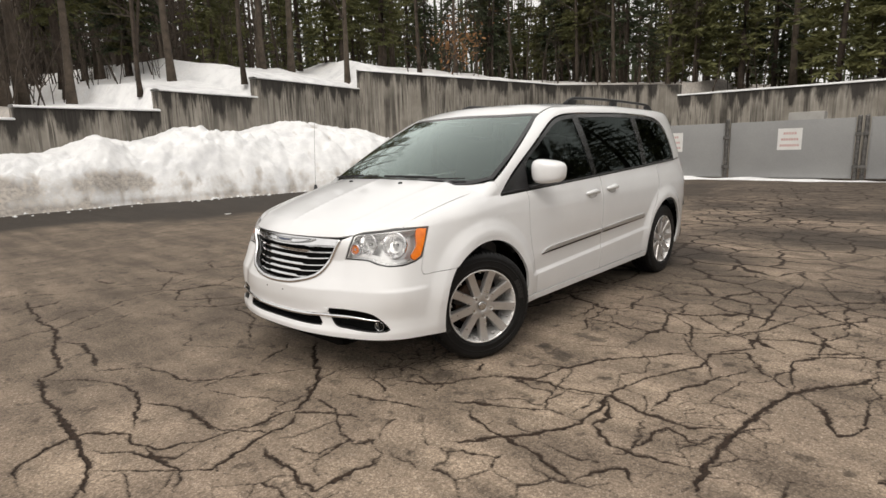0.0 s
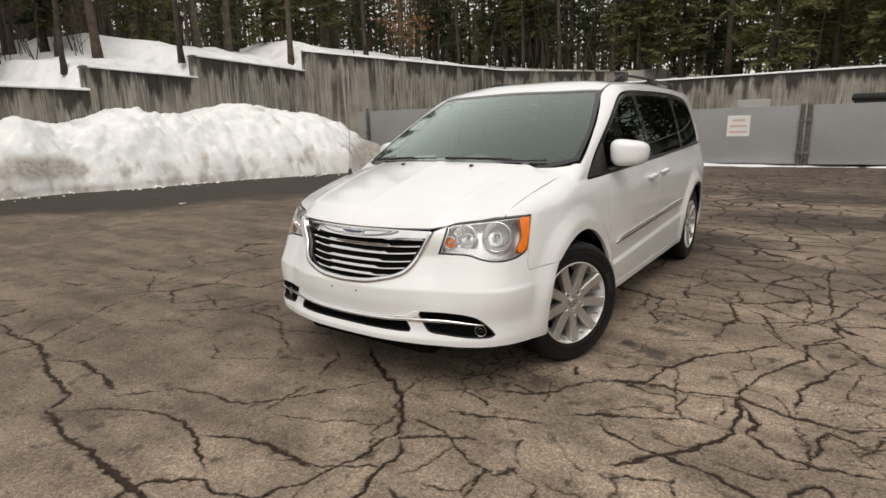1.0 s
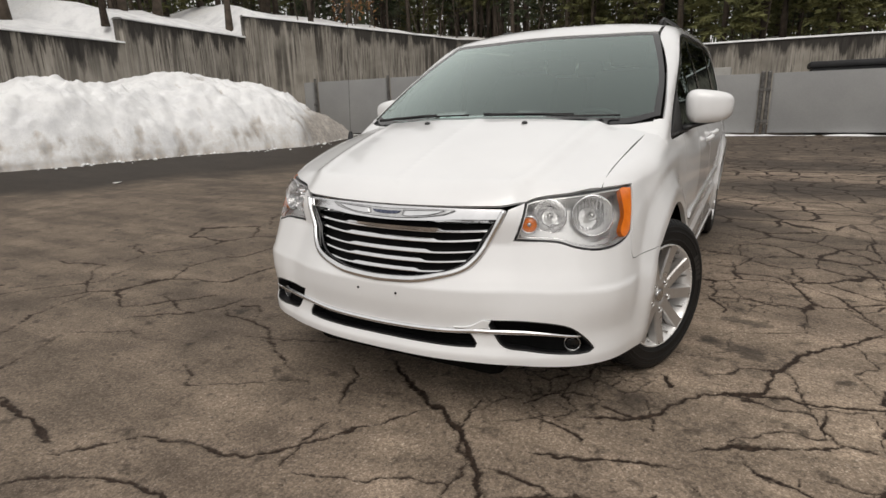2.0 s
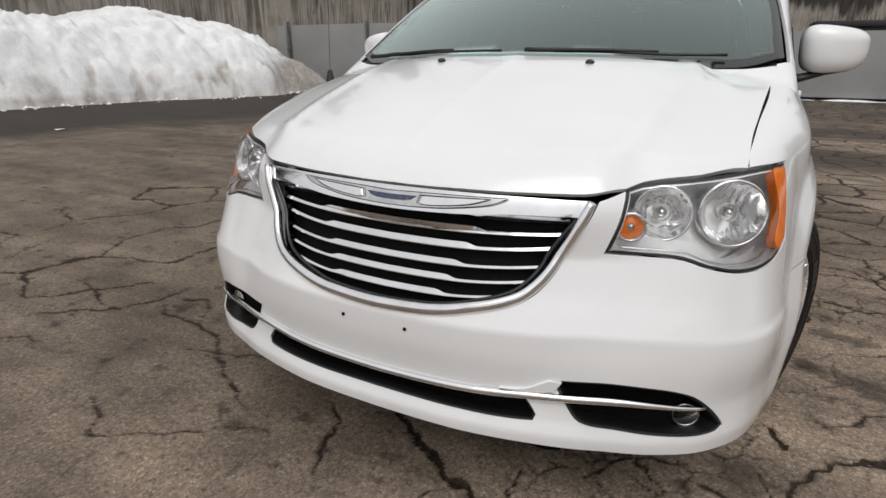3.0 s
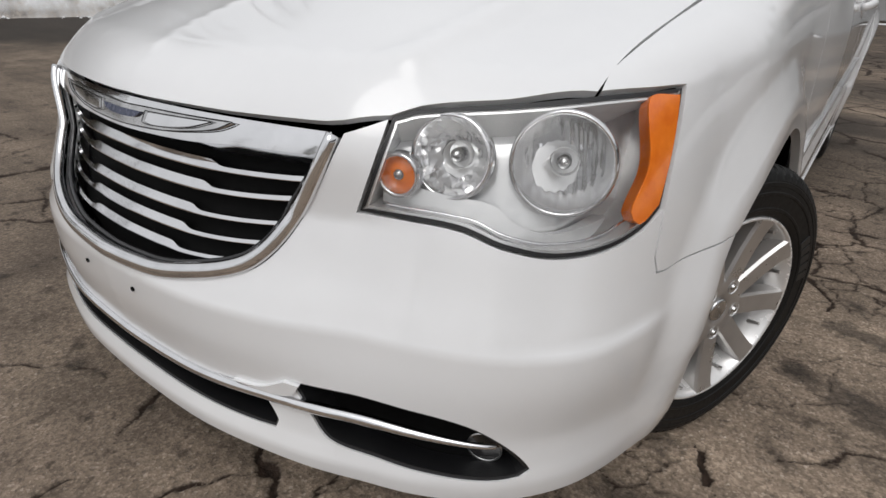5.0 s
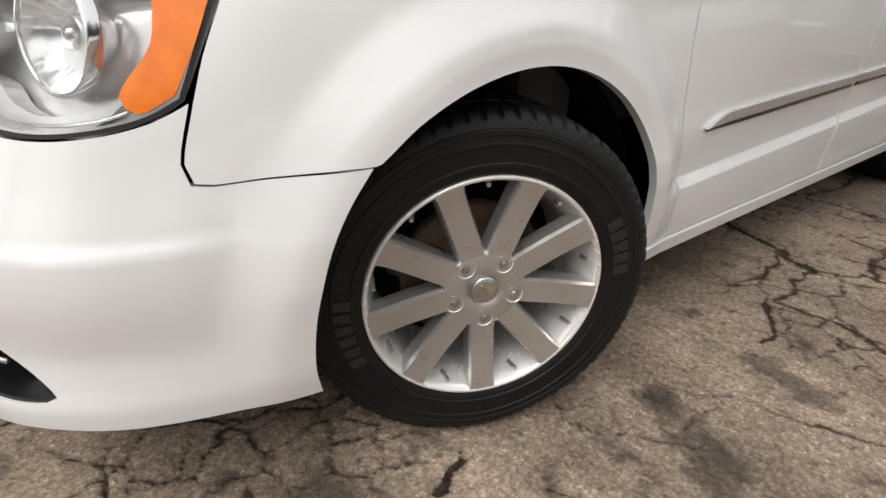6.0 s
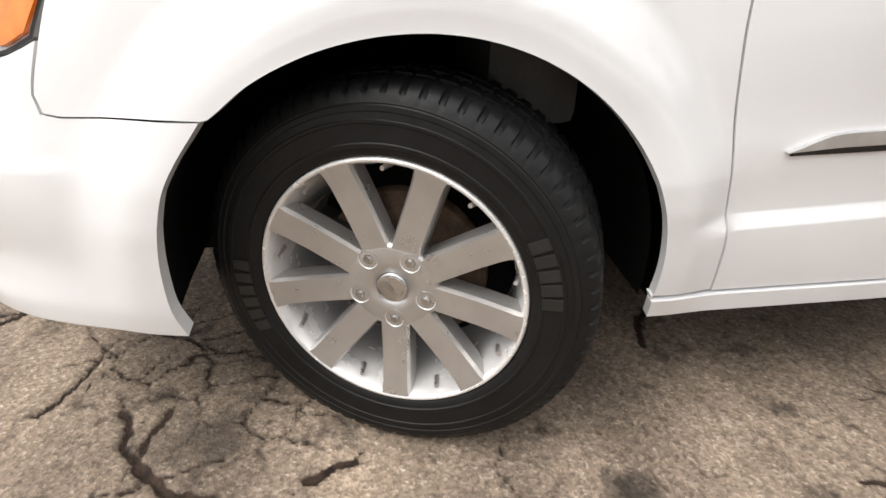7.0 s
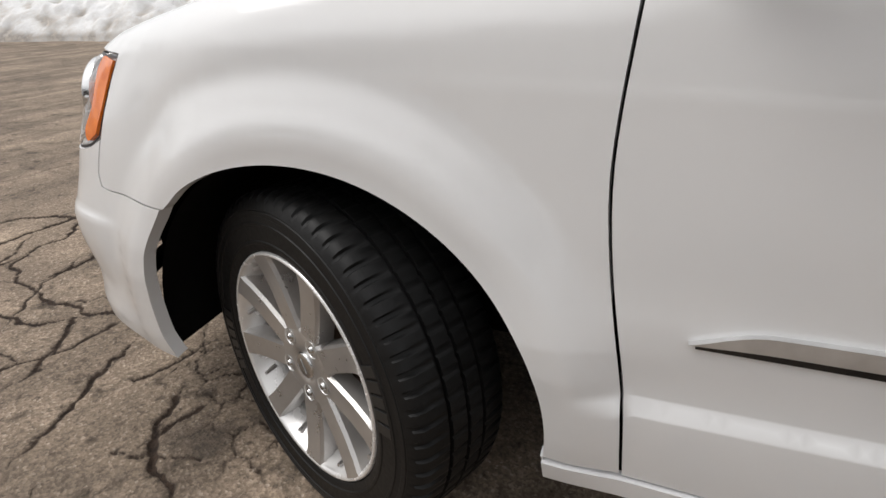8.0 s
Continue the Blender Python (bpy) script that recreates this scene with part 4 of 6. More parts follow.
BARE_LABEL, PINE_LABEL = "tall leafless grey-brown tree on the snowy slope", "tall dark green conifer on the slope"
bare_kinds = [bare_tree_mesh(11 + i, h, r, low) for i, (h, r, low) in enumerate(((13.0, 0.20, 0.32), (11.0, 0.13, 0.28), (14.0, 0.24, 0.38), (8.5, 0.08, 0.2), (12.0, 0.10, 0.35)))]
pine_kinds = [conifer_mesh(31 + i, h, r, low, reach) for i, (h, r, low, reach) in enumerate(((14.0, 0.22, 0.10, 2.7), (12.0, 0.18, 0.14, 2.3), (15.5, 0.26, 0.20, 3.0), (9.0, 0.12, 0.06, 2.0)))]
for me in (pine_kinds[1][1], pine_kinds[2][1], pine_kinds[3][1]):
    me.materials.clear()
    me.materials.append(OLIVE)
for i in (0, 2):
    bare_kinds[i][0].materials.clear()
    bare_kinds[i][0].materials.append(PALE_BARK)


def plant(kind, place, turn, size=1.0):
    meshes, name, label, group = (bare_kinds[kind], "bare_tree", BARE_LABEL, "bare trees on the slope") if kind < 10 else (pine_kinds[kind - 10], "conifer", PINE_LABEL, "conifers on the slope")
    t = tree_kind(name, meshes, label, group)
    t.matrix_basis = pose(*place, 0, 0, turn) @ Matrix.Scale(size, 4)
    return t


woods = random.Random(5)
# trees that stand out at the edge of the wood: along the walls, behind them, kind, size
for u, w, kind, size in ((2.05, 1.2, 1, 0.9), (2.75, 3.5, 0, 1.05), (3.02, 0.6, 1, 1.1), (4.00, 1.0, 0, 0.95), (1.3, 4.0, 2, 1.2), (1.55, 5.0, 0, 1.3), (1.1, 6.0, 2, 1.3), (3.6, 5.0, 2, 0.9), (4.35, 2.0, 1, 1.2), (4.55, 3.5, 0, 0.8), (4.8, 2.5, 4, 1.2), (5.2, 2.5, 1, 1.2), (5.5, 3, 4, 1.1), (5.95, 3.2, 13, 1.3), (6.05, 4.0, 11, 1.15), (6.12, 5.2, 0, 1.1), (6.20, 2.2, 13, 1.5), (6.28, 3.5, 11, 1.1), (6.35, 2.5, 13, 1.6), (6.5, 3.2, 11, 1.1)):
    plant(kind, hill_at(u, w), woods.uniform(0, 360), size * 0.78)
for u0, u1, n, near, far, share in ((0.0, 2.0, 24, 4, 26, 0.12), (2.0, 4.0, 44, 5, 26, 0.30), (4.0, 5.0, 40, 3.0, 24, 0.50), (5.0, 6.0, 40, 2.5, 22, 0.60), (6.0, 7.0, 44, 1.8, 20, 0.88)):
    for _ in range(n):
        u, w = woods.uniform(u0, u1), near + (far - near) * woods.random() ** 1.3
        kind = 10 + woods.randrange(4) if woods.random() < share else woods.randrange(5)
        plant(kind, hill_at(min(u, 6.98), w), woods.uniform(0, 360), woods.uniform(0.55, 0.85))
# wood behind the lot's open side
for _ in range(24):
    x, y = woods.uniform(-30, 38), woods.uniform(-64, -44)
    plant(10 + woods.randrange(4) if woods.random() < 0.35 else woods.randrange(5), (x, y, 0), woods.uniform(0, 360), woods.uniform(0.8, 1.2))
for _ in range(12):
    x, y = woods.uniform(24, 40), woods.uniform(-22, 30)
    plant(10 + woods.randrange(4) if woods.random() < 0.4 else woods.randrange(5), (x, y, 0), woods.uniform(0, 360), woods.uniform(0.8, 1.2))


def east_woods():
    """wood beyond the lot's open side, from brush to crowns"""
    rng = random.Random(61)
    out = ([], [])
    for _ in range(700):
        p = Vector((rng.uniform(20, 42), rng.uniform(-34, 40), 0))
        h, r = rng.uniform(6, 13), rng.uniform(0.06, 0.2)
        v, f = tube_data([p, p + Vector((rng.uniform(-0.4, 0.4), rng.uniform(-0.4, 0.4), h))], [r, r * 0.3], 4, cap=False)
        b = len(out[0])
        out[0].extend(v)
        out[1].extend(tuple(i + b for i in q) for q in f)
        for _ in range(24):
            c = p + Vector((rng.gauss(0, 1.2), rng.gauss(0, 1.2), h * rng.uniform(0.05, 1.0)))
            a, e = Vector((rng.gauss(0, 1), rng.gauss(0, 1), rng.gauss(0, 0.6))) * 0.55, Vector((rng.gauss(0, 1), rng.gauss(0, 1), rng.gauss(0, 0.8))) * 0.34
            b = len(out[0])
            out[0].extend([c, c + a, c + e])
            out[1].append((b, b + 1, b + 2))
    return mesh_of("distant_wood", *out, BARK)


tagged(part("distant_wood", east_woods(), BARK, None), "brown leafless wood beyond the open side of the lot", "woods", kind="stuff")


def east_bank():
    ys = np.arange(-14, 24, 0.2)
    T = np.linspace(0, 1, 24)[None, :] + 0 * ys[:, None]
    Y = ys[:, None] + 0 * T
    X = 13.5 + 3.5 * T + 0.8 * (fractal(Y * 0.4, 0 * Y, 171, 3) - 0.5)
    Z = (0.6 + 1.2 * fractal(X * 0.3, Y * 0.3, 173, 3)) * np.sin(np.pi * T) ** 0.8 + 0.2 * (fractal(X * 3, Y * 3, 175, 3) - 0.5) * np.sin(np.pi * T) - 0.02
    return grid_mesh("snow_bank", X, Y, Z, SNOW, (("dirt_shade", 0.2 * bell(Z, 0.2, 0.3)),))


tagged(part("snow_bank", east_bank(), SNOW, None), "low ploughed bank of snow along the open side of the lot", "snow bank", kind="stuff")


def brush_mesh():
    """thin saplings and twigs under the trees, with a few dry leaves"""
    rng = random.Random(77)
    out = ([], [])
    for _ in range(900):
        u = rng.uniform(0.3, 6.95)
        p = hill_at(u, (4.5 if 1.5 < u < 4.3 else 1.5) + 24 * rng.random() ** 1.2)
        h = rng.uniform(0.8, 4.5)
        limb(out, p - Vector((0, 0, 0.1)), Vector((rng.uniform(-0.2, 0.2), rng.uniform(-0.2, 0.2), 1)).normalized(), h, 0.012 + 0.006 * h, 1, rng)
    return mesh_of("undergrowth", *out, BARK)


tagged(part("undergrowth", brush_mesh(), BARK, None), "thin bare saplings and brush under the trees", "undergrowth", kind="stuff")


def far_woods(seed, u0, u1, count, material):
    """a ragged dark belt of distant trunks and crowns"""
    rng = random.Random(seed)
    out = ([], [])
    for _ in range(count):
        p = hill_at(rng.uniform(u0, u1), rng.uniform(20, 55))
        h, r = rng.uniform(7, 14), rng.uniform(0.08, 0.24)
        v, f = tube_data([p, p + Vector((rng.uniform(-0.4, 0.4), rng.uniform(-0.4, 0.4), h))], [r, r * 0.3], 4, cap=False)
        b = len(out[0])
        out[0].extend(v)
        out[1].extend(tuple(i + b for i in q) for q in f)
        for _ in range(26):
            c = p + Vector((rng.gauss(0, 1.2), rng.gauss(0, 1.2), h * rng.uniform(0.12, 1.0)))
            a, e = Vector((rng.gauss(0, 1), rng.gauss(0, 1), rng.gauss(0, 0.6))) * 0.55, Vector((rng.gauss(0, 1), rng.gauss(0, 1), rng.gauss(0, 0.8))) * 0.34
            b = len(out[0])
            out[0].extend([c, c + a, c + e])
            out[1].append((b, b + 1, b + 2))
    return mesh_of("distant_wood", *out, material)


for seed, u0, u1, count, material, words in ((99, 0.0, 4.2, 720, BARK, "dense brown leafless wood farther up the slope"), (98, 3.9, 6.98, 340, NEEDLES, "dense dark conifer wood farther up the slope")):
    tagged(part("distant_wood", far_woods(seed, u0, u1, count, material), material, None), words, "woods", kind="stuff")


def russet_bush():
    rng = random.Random(3)
    out = ([], [])
    p = hill_at(4.52, 1.6)
    for _ in range(360):
        c = p + Vector((rng.gauss(0, 0.8), rng.gauss(0, 0.8), 1.6 + rng.gauss(0, 0.6)))
        a, e = Vector((rng.gauss(0, 1), rng.gauss(0, 1), rng.gauss(0, 1))) * 0.07, Vector((rng.gauss(0, 1), rng.gauss(0, 1), rng.gauss(0, 1))) * 0.07
        b = len(out[0])
        out[0].extend([c, c + a, c + a + e, c + e])
        out[1].append((b, b + 1, b + 2, b + 3))
    return mesh_of("dry_leaves", *out, RUSSET)


tagged(part("dry_leaves", russet_bush(), RUSSET, None), "dry russet leaves still hanging on a sapling", "leaves", kind="stuff")

# ---------------------------------------------------------------- minivan: its surface
# x to the driver's side, y to the rear, origin on the ground under the front axle


def smax(a, b, k):
    h = np.clip(0.5 + 0.5 * (a - b) / k, 0, 1)
    return b + (a - b) * h + k * h * (1 - h)


AXLE_Z, TYRE_R, WHEELBASE = 0.355, 0.36, 3.078
def belt(y):
    return 1.062 + 0.034 * (np.asarray(y, float) - 0.32)
def flare(y, z):
    out = 0
    for c in (0.057, 3.05):
        r = np.hypot(y - c, z - 0.364)
        fade = lut(z, (0.24, 0.50), (0.10, 1)) * lut(y - c, (-0.66, -0.50), (0, 1))
        out = out + 0.029 * fade * lut(r, (0.30, 0.43, 0.458, 0.476, 0.52, 0.562, 0.574), (0.90, 0.94, 1.0, 0.97, 0.50, 0.05, 0))
    return out
def taper(y, z):
    """the front fenders stand in from the doors towards the hood"""
    over_line = z - 0.970 - 0.08 * y
    over_line = np.minimum(0.5 * (over_line + np.sqrt(over_line ** 2 + 0.014 ** 2)), 0.075)
    inward = lut(z, (0.56, 0.70, 0.80, 0.93, 1.08, 1.25), (0, 0.021, 0.033, 0.037, 0.022, 0.018)) + 0.34 * over_line
    return inward * lut(y, (-0.55, -0.20, 0.30, 0.95), (0, 1, 1, 0))
def tail(y):
    return 0.075 * lut(y, (2.8, 4.2), (0, 1)) ** 2
def half_width(y, z):
    zb = belt(y)
    low = lut(np.minimum(z, zb), (0.18, 0.26, 0.36, 0.47, 0.62, 0.80, 0.92, 1.02, 1.12, 1.22), (0.895, 0.925, 0.938, 0.941, 0.946, 0.958, 0.956, 0.938, 0.908, 0.885))
    up = np.maximum(z - zb, 0)
    up_door = z - 0.467 - 0.04 * (y - 0.60)
    low = low + lut(up_door, (-0.15, -0.0145, -0.0125, 0.0125, 0.0145, 0.14), (0, 0.0078, 0.0072, -0.0078, -0.0084, 0)) * lut(y, (0.52, 0.62, 2.45, 2.6), (0, 1, 1, 0))
    corner = 0.009 * lut(z, (0.40, 0.56, 0.575, 0.605, 0.615), (0, 1, 1, 0, 0)) * lut(y, (-0.76, -0.64, -0.55, -0.45), (0, 1, 1, 0))
    return low + corner - taper(y, z) - tail(y) - 0.20 * up - 0.16 * up ** 2 + flare(y, z)
def nose(z):
    return lut(z, (0.18, 0.26, 0.30, 0.335, 0.37, 0.42, 0.53, 0.575, 0.61, 0.66, 0.75, 0.87, 0.95), (0.905, 0.930, 0.947, 0.950, 0.938, 0.932, 0.945, 0.946, 0.932, 0.908, 0.872, 0.815, 0.755))
def power(z):
    return lut(z, (0.2, 0.45, 0.75, 0.92), (3.0, 2.9, 2.5, 2.3))
def stern(z):
    return lut(z, (0.25, 0.40, 0.62, 0.95, 1.15, 1.45, 1.66, 1.75), (4.10, 4.18, 4.20, 4.16, 4.13, 4.00, 3.84, 3.70))
def swell(x, y, z):
    """how far the nose differs from a plain rounded plan: drawn in beside the grille, fuller at the corners"""
    a = np.degrees(np.arctan2(np.abs(x), -y))
    low = lut(a, (0, 12, 25, 32, 39, 46, 52, 58, 64, 72, 80), (0, -0.004, -0.017, -0.018, -0.004, 0.011, 0.014, 0.008, 0.000, -0.006, 0))
    mid = lut(a, (0, 12, 25, 32, 39, 46, 52, 58, 64, 72, 80), (0, -0.006, -0.023, -0.034, -0.010, 0.019, 0.027, 0.014, 0.000, -0.009, 0))
    top = lut(a, (0, 12, 25, 32, 39, 46, 52, 58, 64, 72, 80), (0.026, 0.022, 0.018, 0.020, 0.000, 0.014, 0.022, 0.013, 0.000, -0.008, 0))
    k = lut(z, (0.42, 0.60, 1.2), (0, 1, 1)); q = lut(z, (0.74, 0.88, 1.2), (0, 1, 1))
    return (low + (mid - low) * k + (top - mid) * q) * lut(y, (-0.30, -0.10), (1, 0))
def plan(x, y, z):
    """field of the body's outline at height z, negative inside"""
    g = 1 - swell(x, y, z) / 0.95
    x, y = x * g, y * g
    a = half_width(y, z); p = power(z)
    front = np.maximum(-y, 0) / nose(z)
    back = np.maximum(y - 3.3, 0) / (stern(z) - 3.3)
    X = np.abs(x) / a
    return a * np.where(y < 1, (X ** p + front ** p) ** (1 / p) - 1, (X ** 3.4 + back ** 3.4) ** (1 / 3.4) - 1)
def hood(x, y):
    c = lut(y, (-0.98, -0.868, -0.775, -0.526, -0.3, -0.08, 0.1, 0.4), (0.80, 0.893, 0.945, 1.03, 1.095, 1.150, 1.185, 1.24))
    X = np.abs(x)
    fold = X - lut(y, (-0.75, -0.5, 0.1), (0.50, 0.545, 0.60))
    return c - 0.075 * (X / 0.78) ** 2.4 - 0.0068 * (1 + np.tanh(fold / 0.020)) + 0.0055 * bell(fold, -0.02, 0.035) + 0.004 * np.exp(-X / 0.05)
def glass_slope(x, y):
    X = np.abs(x)
    t = (y - (0.02 + 0.27 * X ** 2)) / 0.92
    return 1.150 + 0.470 * t + 0.05 * t * (1 - t) - 0.012 * X ** 2
def roof(x, y):
    c = lut(y, (0.8, 1.1, 1.6, 2.3, 3.2, 4.0), (1.655, 1.700, 1.740, 1.755, 1.742, 1.700))
    return c - 0.055 * (np.abs(x) / 0.72) ** 2.8
def crown(x, y):
    g = glass_slope(x, y); r = roof(x, y)
    top = -smax(-g, -r, 0.05)
    return np.where(y < -0.3, hood(x, y), np.maximum(hood(x, np.minimum(y, 0.25)), top))
def body(x, y, z):
    return smax(plan(x, y, z), z - crown(x, y), 0.05)
def solve(f, lo, hi, n=40):
    """f(s): negative inside at lo, positive at hi"""
    lo, hi = np.array(lo, float), np.array(hi, float)
    for _ in range(n):
        m = (lo + hi) / 2; neg = f(m) < 0
        lo = np.where(neg, m, lo); hi = np.where(neg, hi, m)
    return (lo + hi) / 2


def gradient(p):
    e = 0.001
    g = np.stack([body(p[:, 0] + dx, p[:, 1] + dy, p[:, 2] + dz) - body(p[:, 0] - dx, p[:, 1] - dy, p[:, 2] - dz) for dx, dy, dz in ((e, 0, 0), (0, e, 0), (0, 0, e))], -1)
    return g / (np.linalg.norm(g, axis=1)[:, None] + 1e-12)


RING = 0.9  # metres of a nose panel's first coordinate per radian


def on_nose(u, z):
    """round the nose: u is the angle from straight ahead times RING"""
    a = np.asarray(u) / RING
    z = np.asarray(z, float)
    r = solve(lambda r: body(r * np.sin(a), -r * np.cos(a), z), 0.2 + 0 * z, 1.6 + 0 * z)
    return np.stack([r * np.sin(a), -r * np.cos(a), z], -1)


def on_side(y, z):
    y, z = np.asarray(y, float), np.asarray(z, float)
    return np.stack([solve(lambda x: body(x, y, z), 0.1 + 0 * z, 1.4 + 0 * z), y, z], -1)


def on_top(x, y):
    x, y = np.asarray(x, float), np.asarray(y, float)
    return np.stack([x, y, solve(lambda z: body(x, y, z), 0.5 + 0 * x, 2.2 + 0 * x)], -1)


def on_tail(x, z):
    x, z = np.asarray(x, float), np.asarray(z, float)
    return np.stack([-x, solve(lambda y: body(x, y, z), 2.0 + 0 * x, 4.6 + 0 * x), z], -1)


def over(ax, az):
    """round a lengthwise axis at (ax, az): y and the angle times 0.5"""
    def fn(y, v):
        y, a = np.asarray(y, float), np.asarray(v, float) / 0.5
        r = solve(lambda r: body(ax + r * np.cos(a), y, az + r * np.sin(a)), 0.02 + 0 * y, 1.2 + 0 * y)
        return np.stack([ax + r * np.cos(a), y, az + r * np.sin(a)], -1)

    def from_side(*pts):
        out = []
        for y, z, *corner in pts:
            x = float(on_side(y, z)[0])
            out.append((y, 0.5 * math.atan2(z - az, x - ax), *corner))
        return out

    def from_top(*pts):
        out = []
        for x, y, *corner in pts:
            z = float(on_top(x, y)[2])
            out.append((y, 0.5 * math.atan2(z - az, x - ax), *corner))
        return out
    return fn, from_side, from_top


def nose_xy(*pts):
    """places seen from above of (angle, height) stations on the nose"""
    out = []
    for a, z, *corner in pts:
        p = on_nose(radians(a) * RING, z)
        out.append((float(p[0]), float(p[1]), *corner))
    return out


def fen_nose(*pts):
    """the same for the fender's own coordinates"""
    out = []
    for a, z, *corner in pts:
        p = on_nose(radians(a) * RING, z)
        out.append((float(p[1]), 0.5 * math.atan2(z - 0.60, float(p[0]) - 0.40), *corner))
    return out


def nose_pts(*pts):
    return [(radians(a) * RING, z, *c) for a, z, *c in pts]


def outline(ctrl, step=0.02):
    """a dense closed loop through control points; a third value marks a corner"""
    n, out = len(ctrl), []
    P = [np.array(c[:2], float) for c in ctrl]
    corner = [len(c) > 2 for c in ctrl]
    for i in range(n):
        p1, p2 = P[i], P[(i + 1) % n]
        p0 = 2 * p1 - p2 if corner[i] else P[i - 1]
        p3 = 2 * p2 - p1 if corner[(i + 1) % n] else P[(i + 2) % n]
        seg = np.linalg.norm(p2 - p1)
        m1 = (p2 - p0) / (np.linalg.norm(p2 - p1) + np.linalg.norm(p1 - p0) + 1e-9) * seg
        m2 = (p3 - p1) / (np.linalg.norm(p3 - p2) + np.linalg.norm(p2 - p1) + 1e-9) * seg
        k = max(int(seg / step), 1)
        for t in np.arange(k) / k:
            out.append((2 * t**3 - 3 * t**2 + 1) * p1 + (t**3 - 2 * t**2 + t) * m1 + (3 * t**2 - 2 * t**3) * p2 + (t**3 - t**2) * m2)
    return np.array(out)


def inset(loop, d):
    """the loop drawn in by d"""
    prev, nxt = np.roll(loop, 1, 0), np.roll(loop, -1, 0)
    t = nxt - prev
    t /= np.linalg.norm(t, axis=1)[:, None] + 1e-9
    area = np.sum(loop[:, 0] * nxt[:, 1] - nxt[:, 0] * loop[:, 1])
    return loop + np.stack([-t[:, 1], t[:, 0]], -1) * d * np.sign(area)


def within(pts, loop):
    x, y = pts[:, 0][:, None], pts[:, 1][:, None]
    a, b = loop, np.roll(loop, -1, 0)
    cross = (a[None, :, 1] > y) != (b[None, :, 1] > y)
    with np.errstate(divide="ignore", invalid="ignore"):
        xi = (b[None, :, 0] - a[None, :, 0]) * (y - a[None, :, 1]) / (b[None, :, 1] - a[None, :, 1]) + a[None, :, 0]
    return (np.sum(cross & (x < xi), axis=1) % 2) == 1


def panel_mesh(name, loop, to3d, material, holes=(), step=0.035, lip=0.014, shift=0.0, side=1, creases=()):
    """a skin piece: a flat outline filled with points, laid on the surface, its edges turned in"""
    lo, hi = loop.min(0), loop.max(0)
    gx, gy = np.meshgrid(np.arange(lo[0] + step / 2, hi[0], step), np.arange(lo[1] + step / 2, hi[1], step * 0.8))
    gx = gx + (np.arange(gx.shape[0]) % 2)[:, None] * step / 2
    grid = np.stack([gx.ravel(), gy.ravel()], -1)
    keep = within(grid, loop)
    for h in holes:
        keep &= ~within(grid, h)
    grid = grid[keep]
    rims = np.concatenate([loop, *holes])
    if len(grid):
        near = np.min((grid[:, None, 0] - rims[None, :, 0]) ** 2 + (grid[:, None, 1] - rims[None, :, 1]) ** 2, axis=1)
        grid = grid[near > (step * 0.4) ** 2]
    pts, edges = [], []
    for ring in (loop, *holes):
        k = len(pts)
        pts += [Vector(p) for p in ring]
        edges += [(k + i, k + (i + 1) % len(ring)) for i in range(len(ring))]
    for line in creases:
        line = line[within(line, inset(loop, 0.012))]
        k = len(pts)
        pts += [Vector(p) for p in line]
        edges += [(k + i, k + i + 1) for i in range(len(line) - 1)]
        grid = grid[np.min((grid[:, None, 0] - line[None, :, 0]) ** 2 + (grid[:, None, 1] - line[None, :, 1]) ** 2, axis=1) > 0.006 ** 2]
    pts += [Vector(p) for p in grid]
    from_cdt = geometry_cdt(pts, edges, [], 0, 1e-6)
    uv = np.array([tuple(v) for v in from_cdt[0]])
    faces = [f for f in from_cdt[2] if len(f) == 3]
    mid = np.array([uv[list(f)].mean(0) for f in faces])
    keep = within(mid, loop)
    for h in holes:
        keep &= ~within(mid, h)
    faces = [f for f, k in zip(faces, keep) if k]
    P = to3d(uv[:, 0], uv[:, 1])
    N = gradient(P)
    P = P + N * shift
    fixed = []
    for f in faces:
        a, b, c = (uv[i] for i in f)
        fixed.append(f if (b[0] - a[0]) * (c[1] - a[1]) - (b[1] - a[1]) * (c[0] - a[0]) > 0 else f[::-1])
    faces = [tuple(f) for f in fixed]
    normals = [N[i] for f in faces for i in f]
    verts = list(P)
    if lip:
        seen = {}
        for f in faces:
            for a, b in zip(f, f[1:] + f[:1]):
                seen[(a, b)] = 1
        for a, b in seen:
            if (b, a) not in seen:
                k = len(verts)
                lat = np.cross(P[b] - P[a], N[a])
                lat = lat / (np.linalg.norm(lat) + 1e-9)
                verts += [P[b], P[a], P[a] - N[a] * lip, P[b] - N[b] * lip]
                faces.append((k, k + 1, k + 2, k + 3))
                normals += [lat] * 4
    verts = np.array(verts)
    normals = np.array(normals)
    if side < 0:
        verts = verts * (-1, 1, 1)
        out_n, out_f, k = [], [], 0
        for f in faces:
            out_f.append(f[::-1])
            out_n += list(normals[k:k + len(f)][::-1] * (-1, 1, 1))
            k += len(f)
        faces, normals = out_f, np.array(out_n)
    return mesh_of(name, verts, faces, material, normals)


from mathutils.geometry import delaunay_2d_cdt as geometry_cdt

van = tagged(new("minivan"), "white minivan with chrome grille and alloy wheels parked on asphalt", "car")


def skin(name, loop, to3d, material, parent=None, label="", **kw):
    return part(name, panel_mesh(name, loop, to3d, material, **kw), material, parent or van, label)


def mirror_loop(half):
    """a loop symmetric about u = 0 from its right half, which starts and ends on the axis"""
    left = [(-c[0], *c[1:]) for c in half[::-1] if abs(c[0]) > 1e-6]
    return half + left


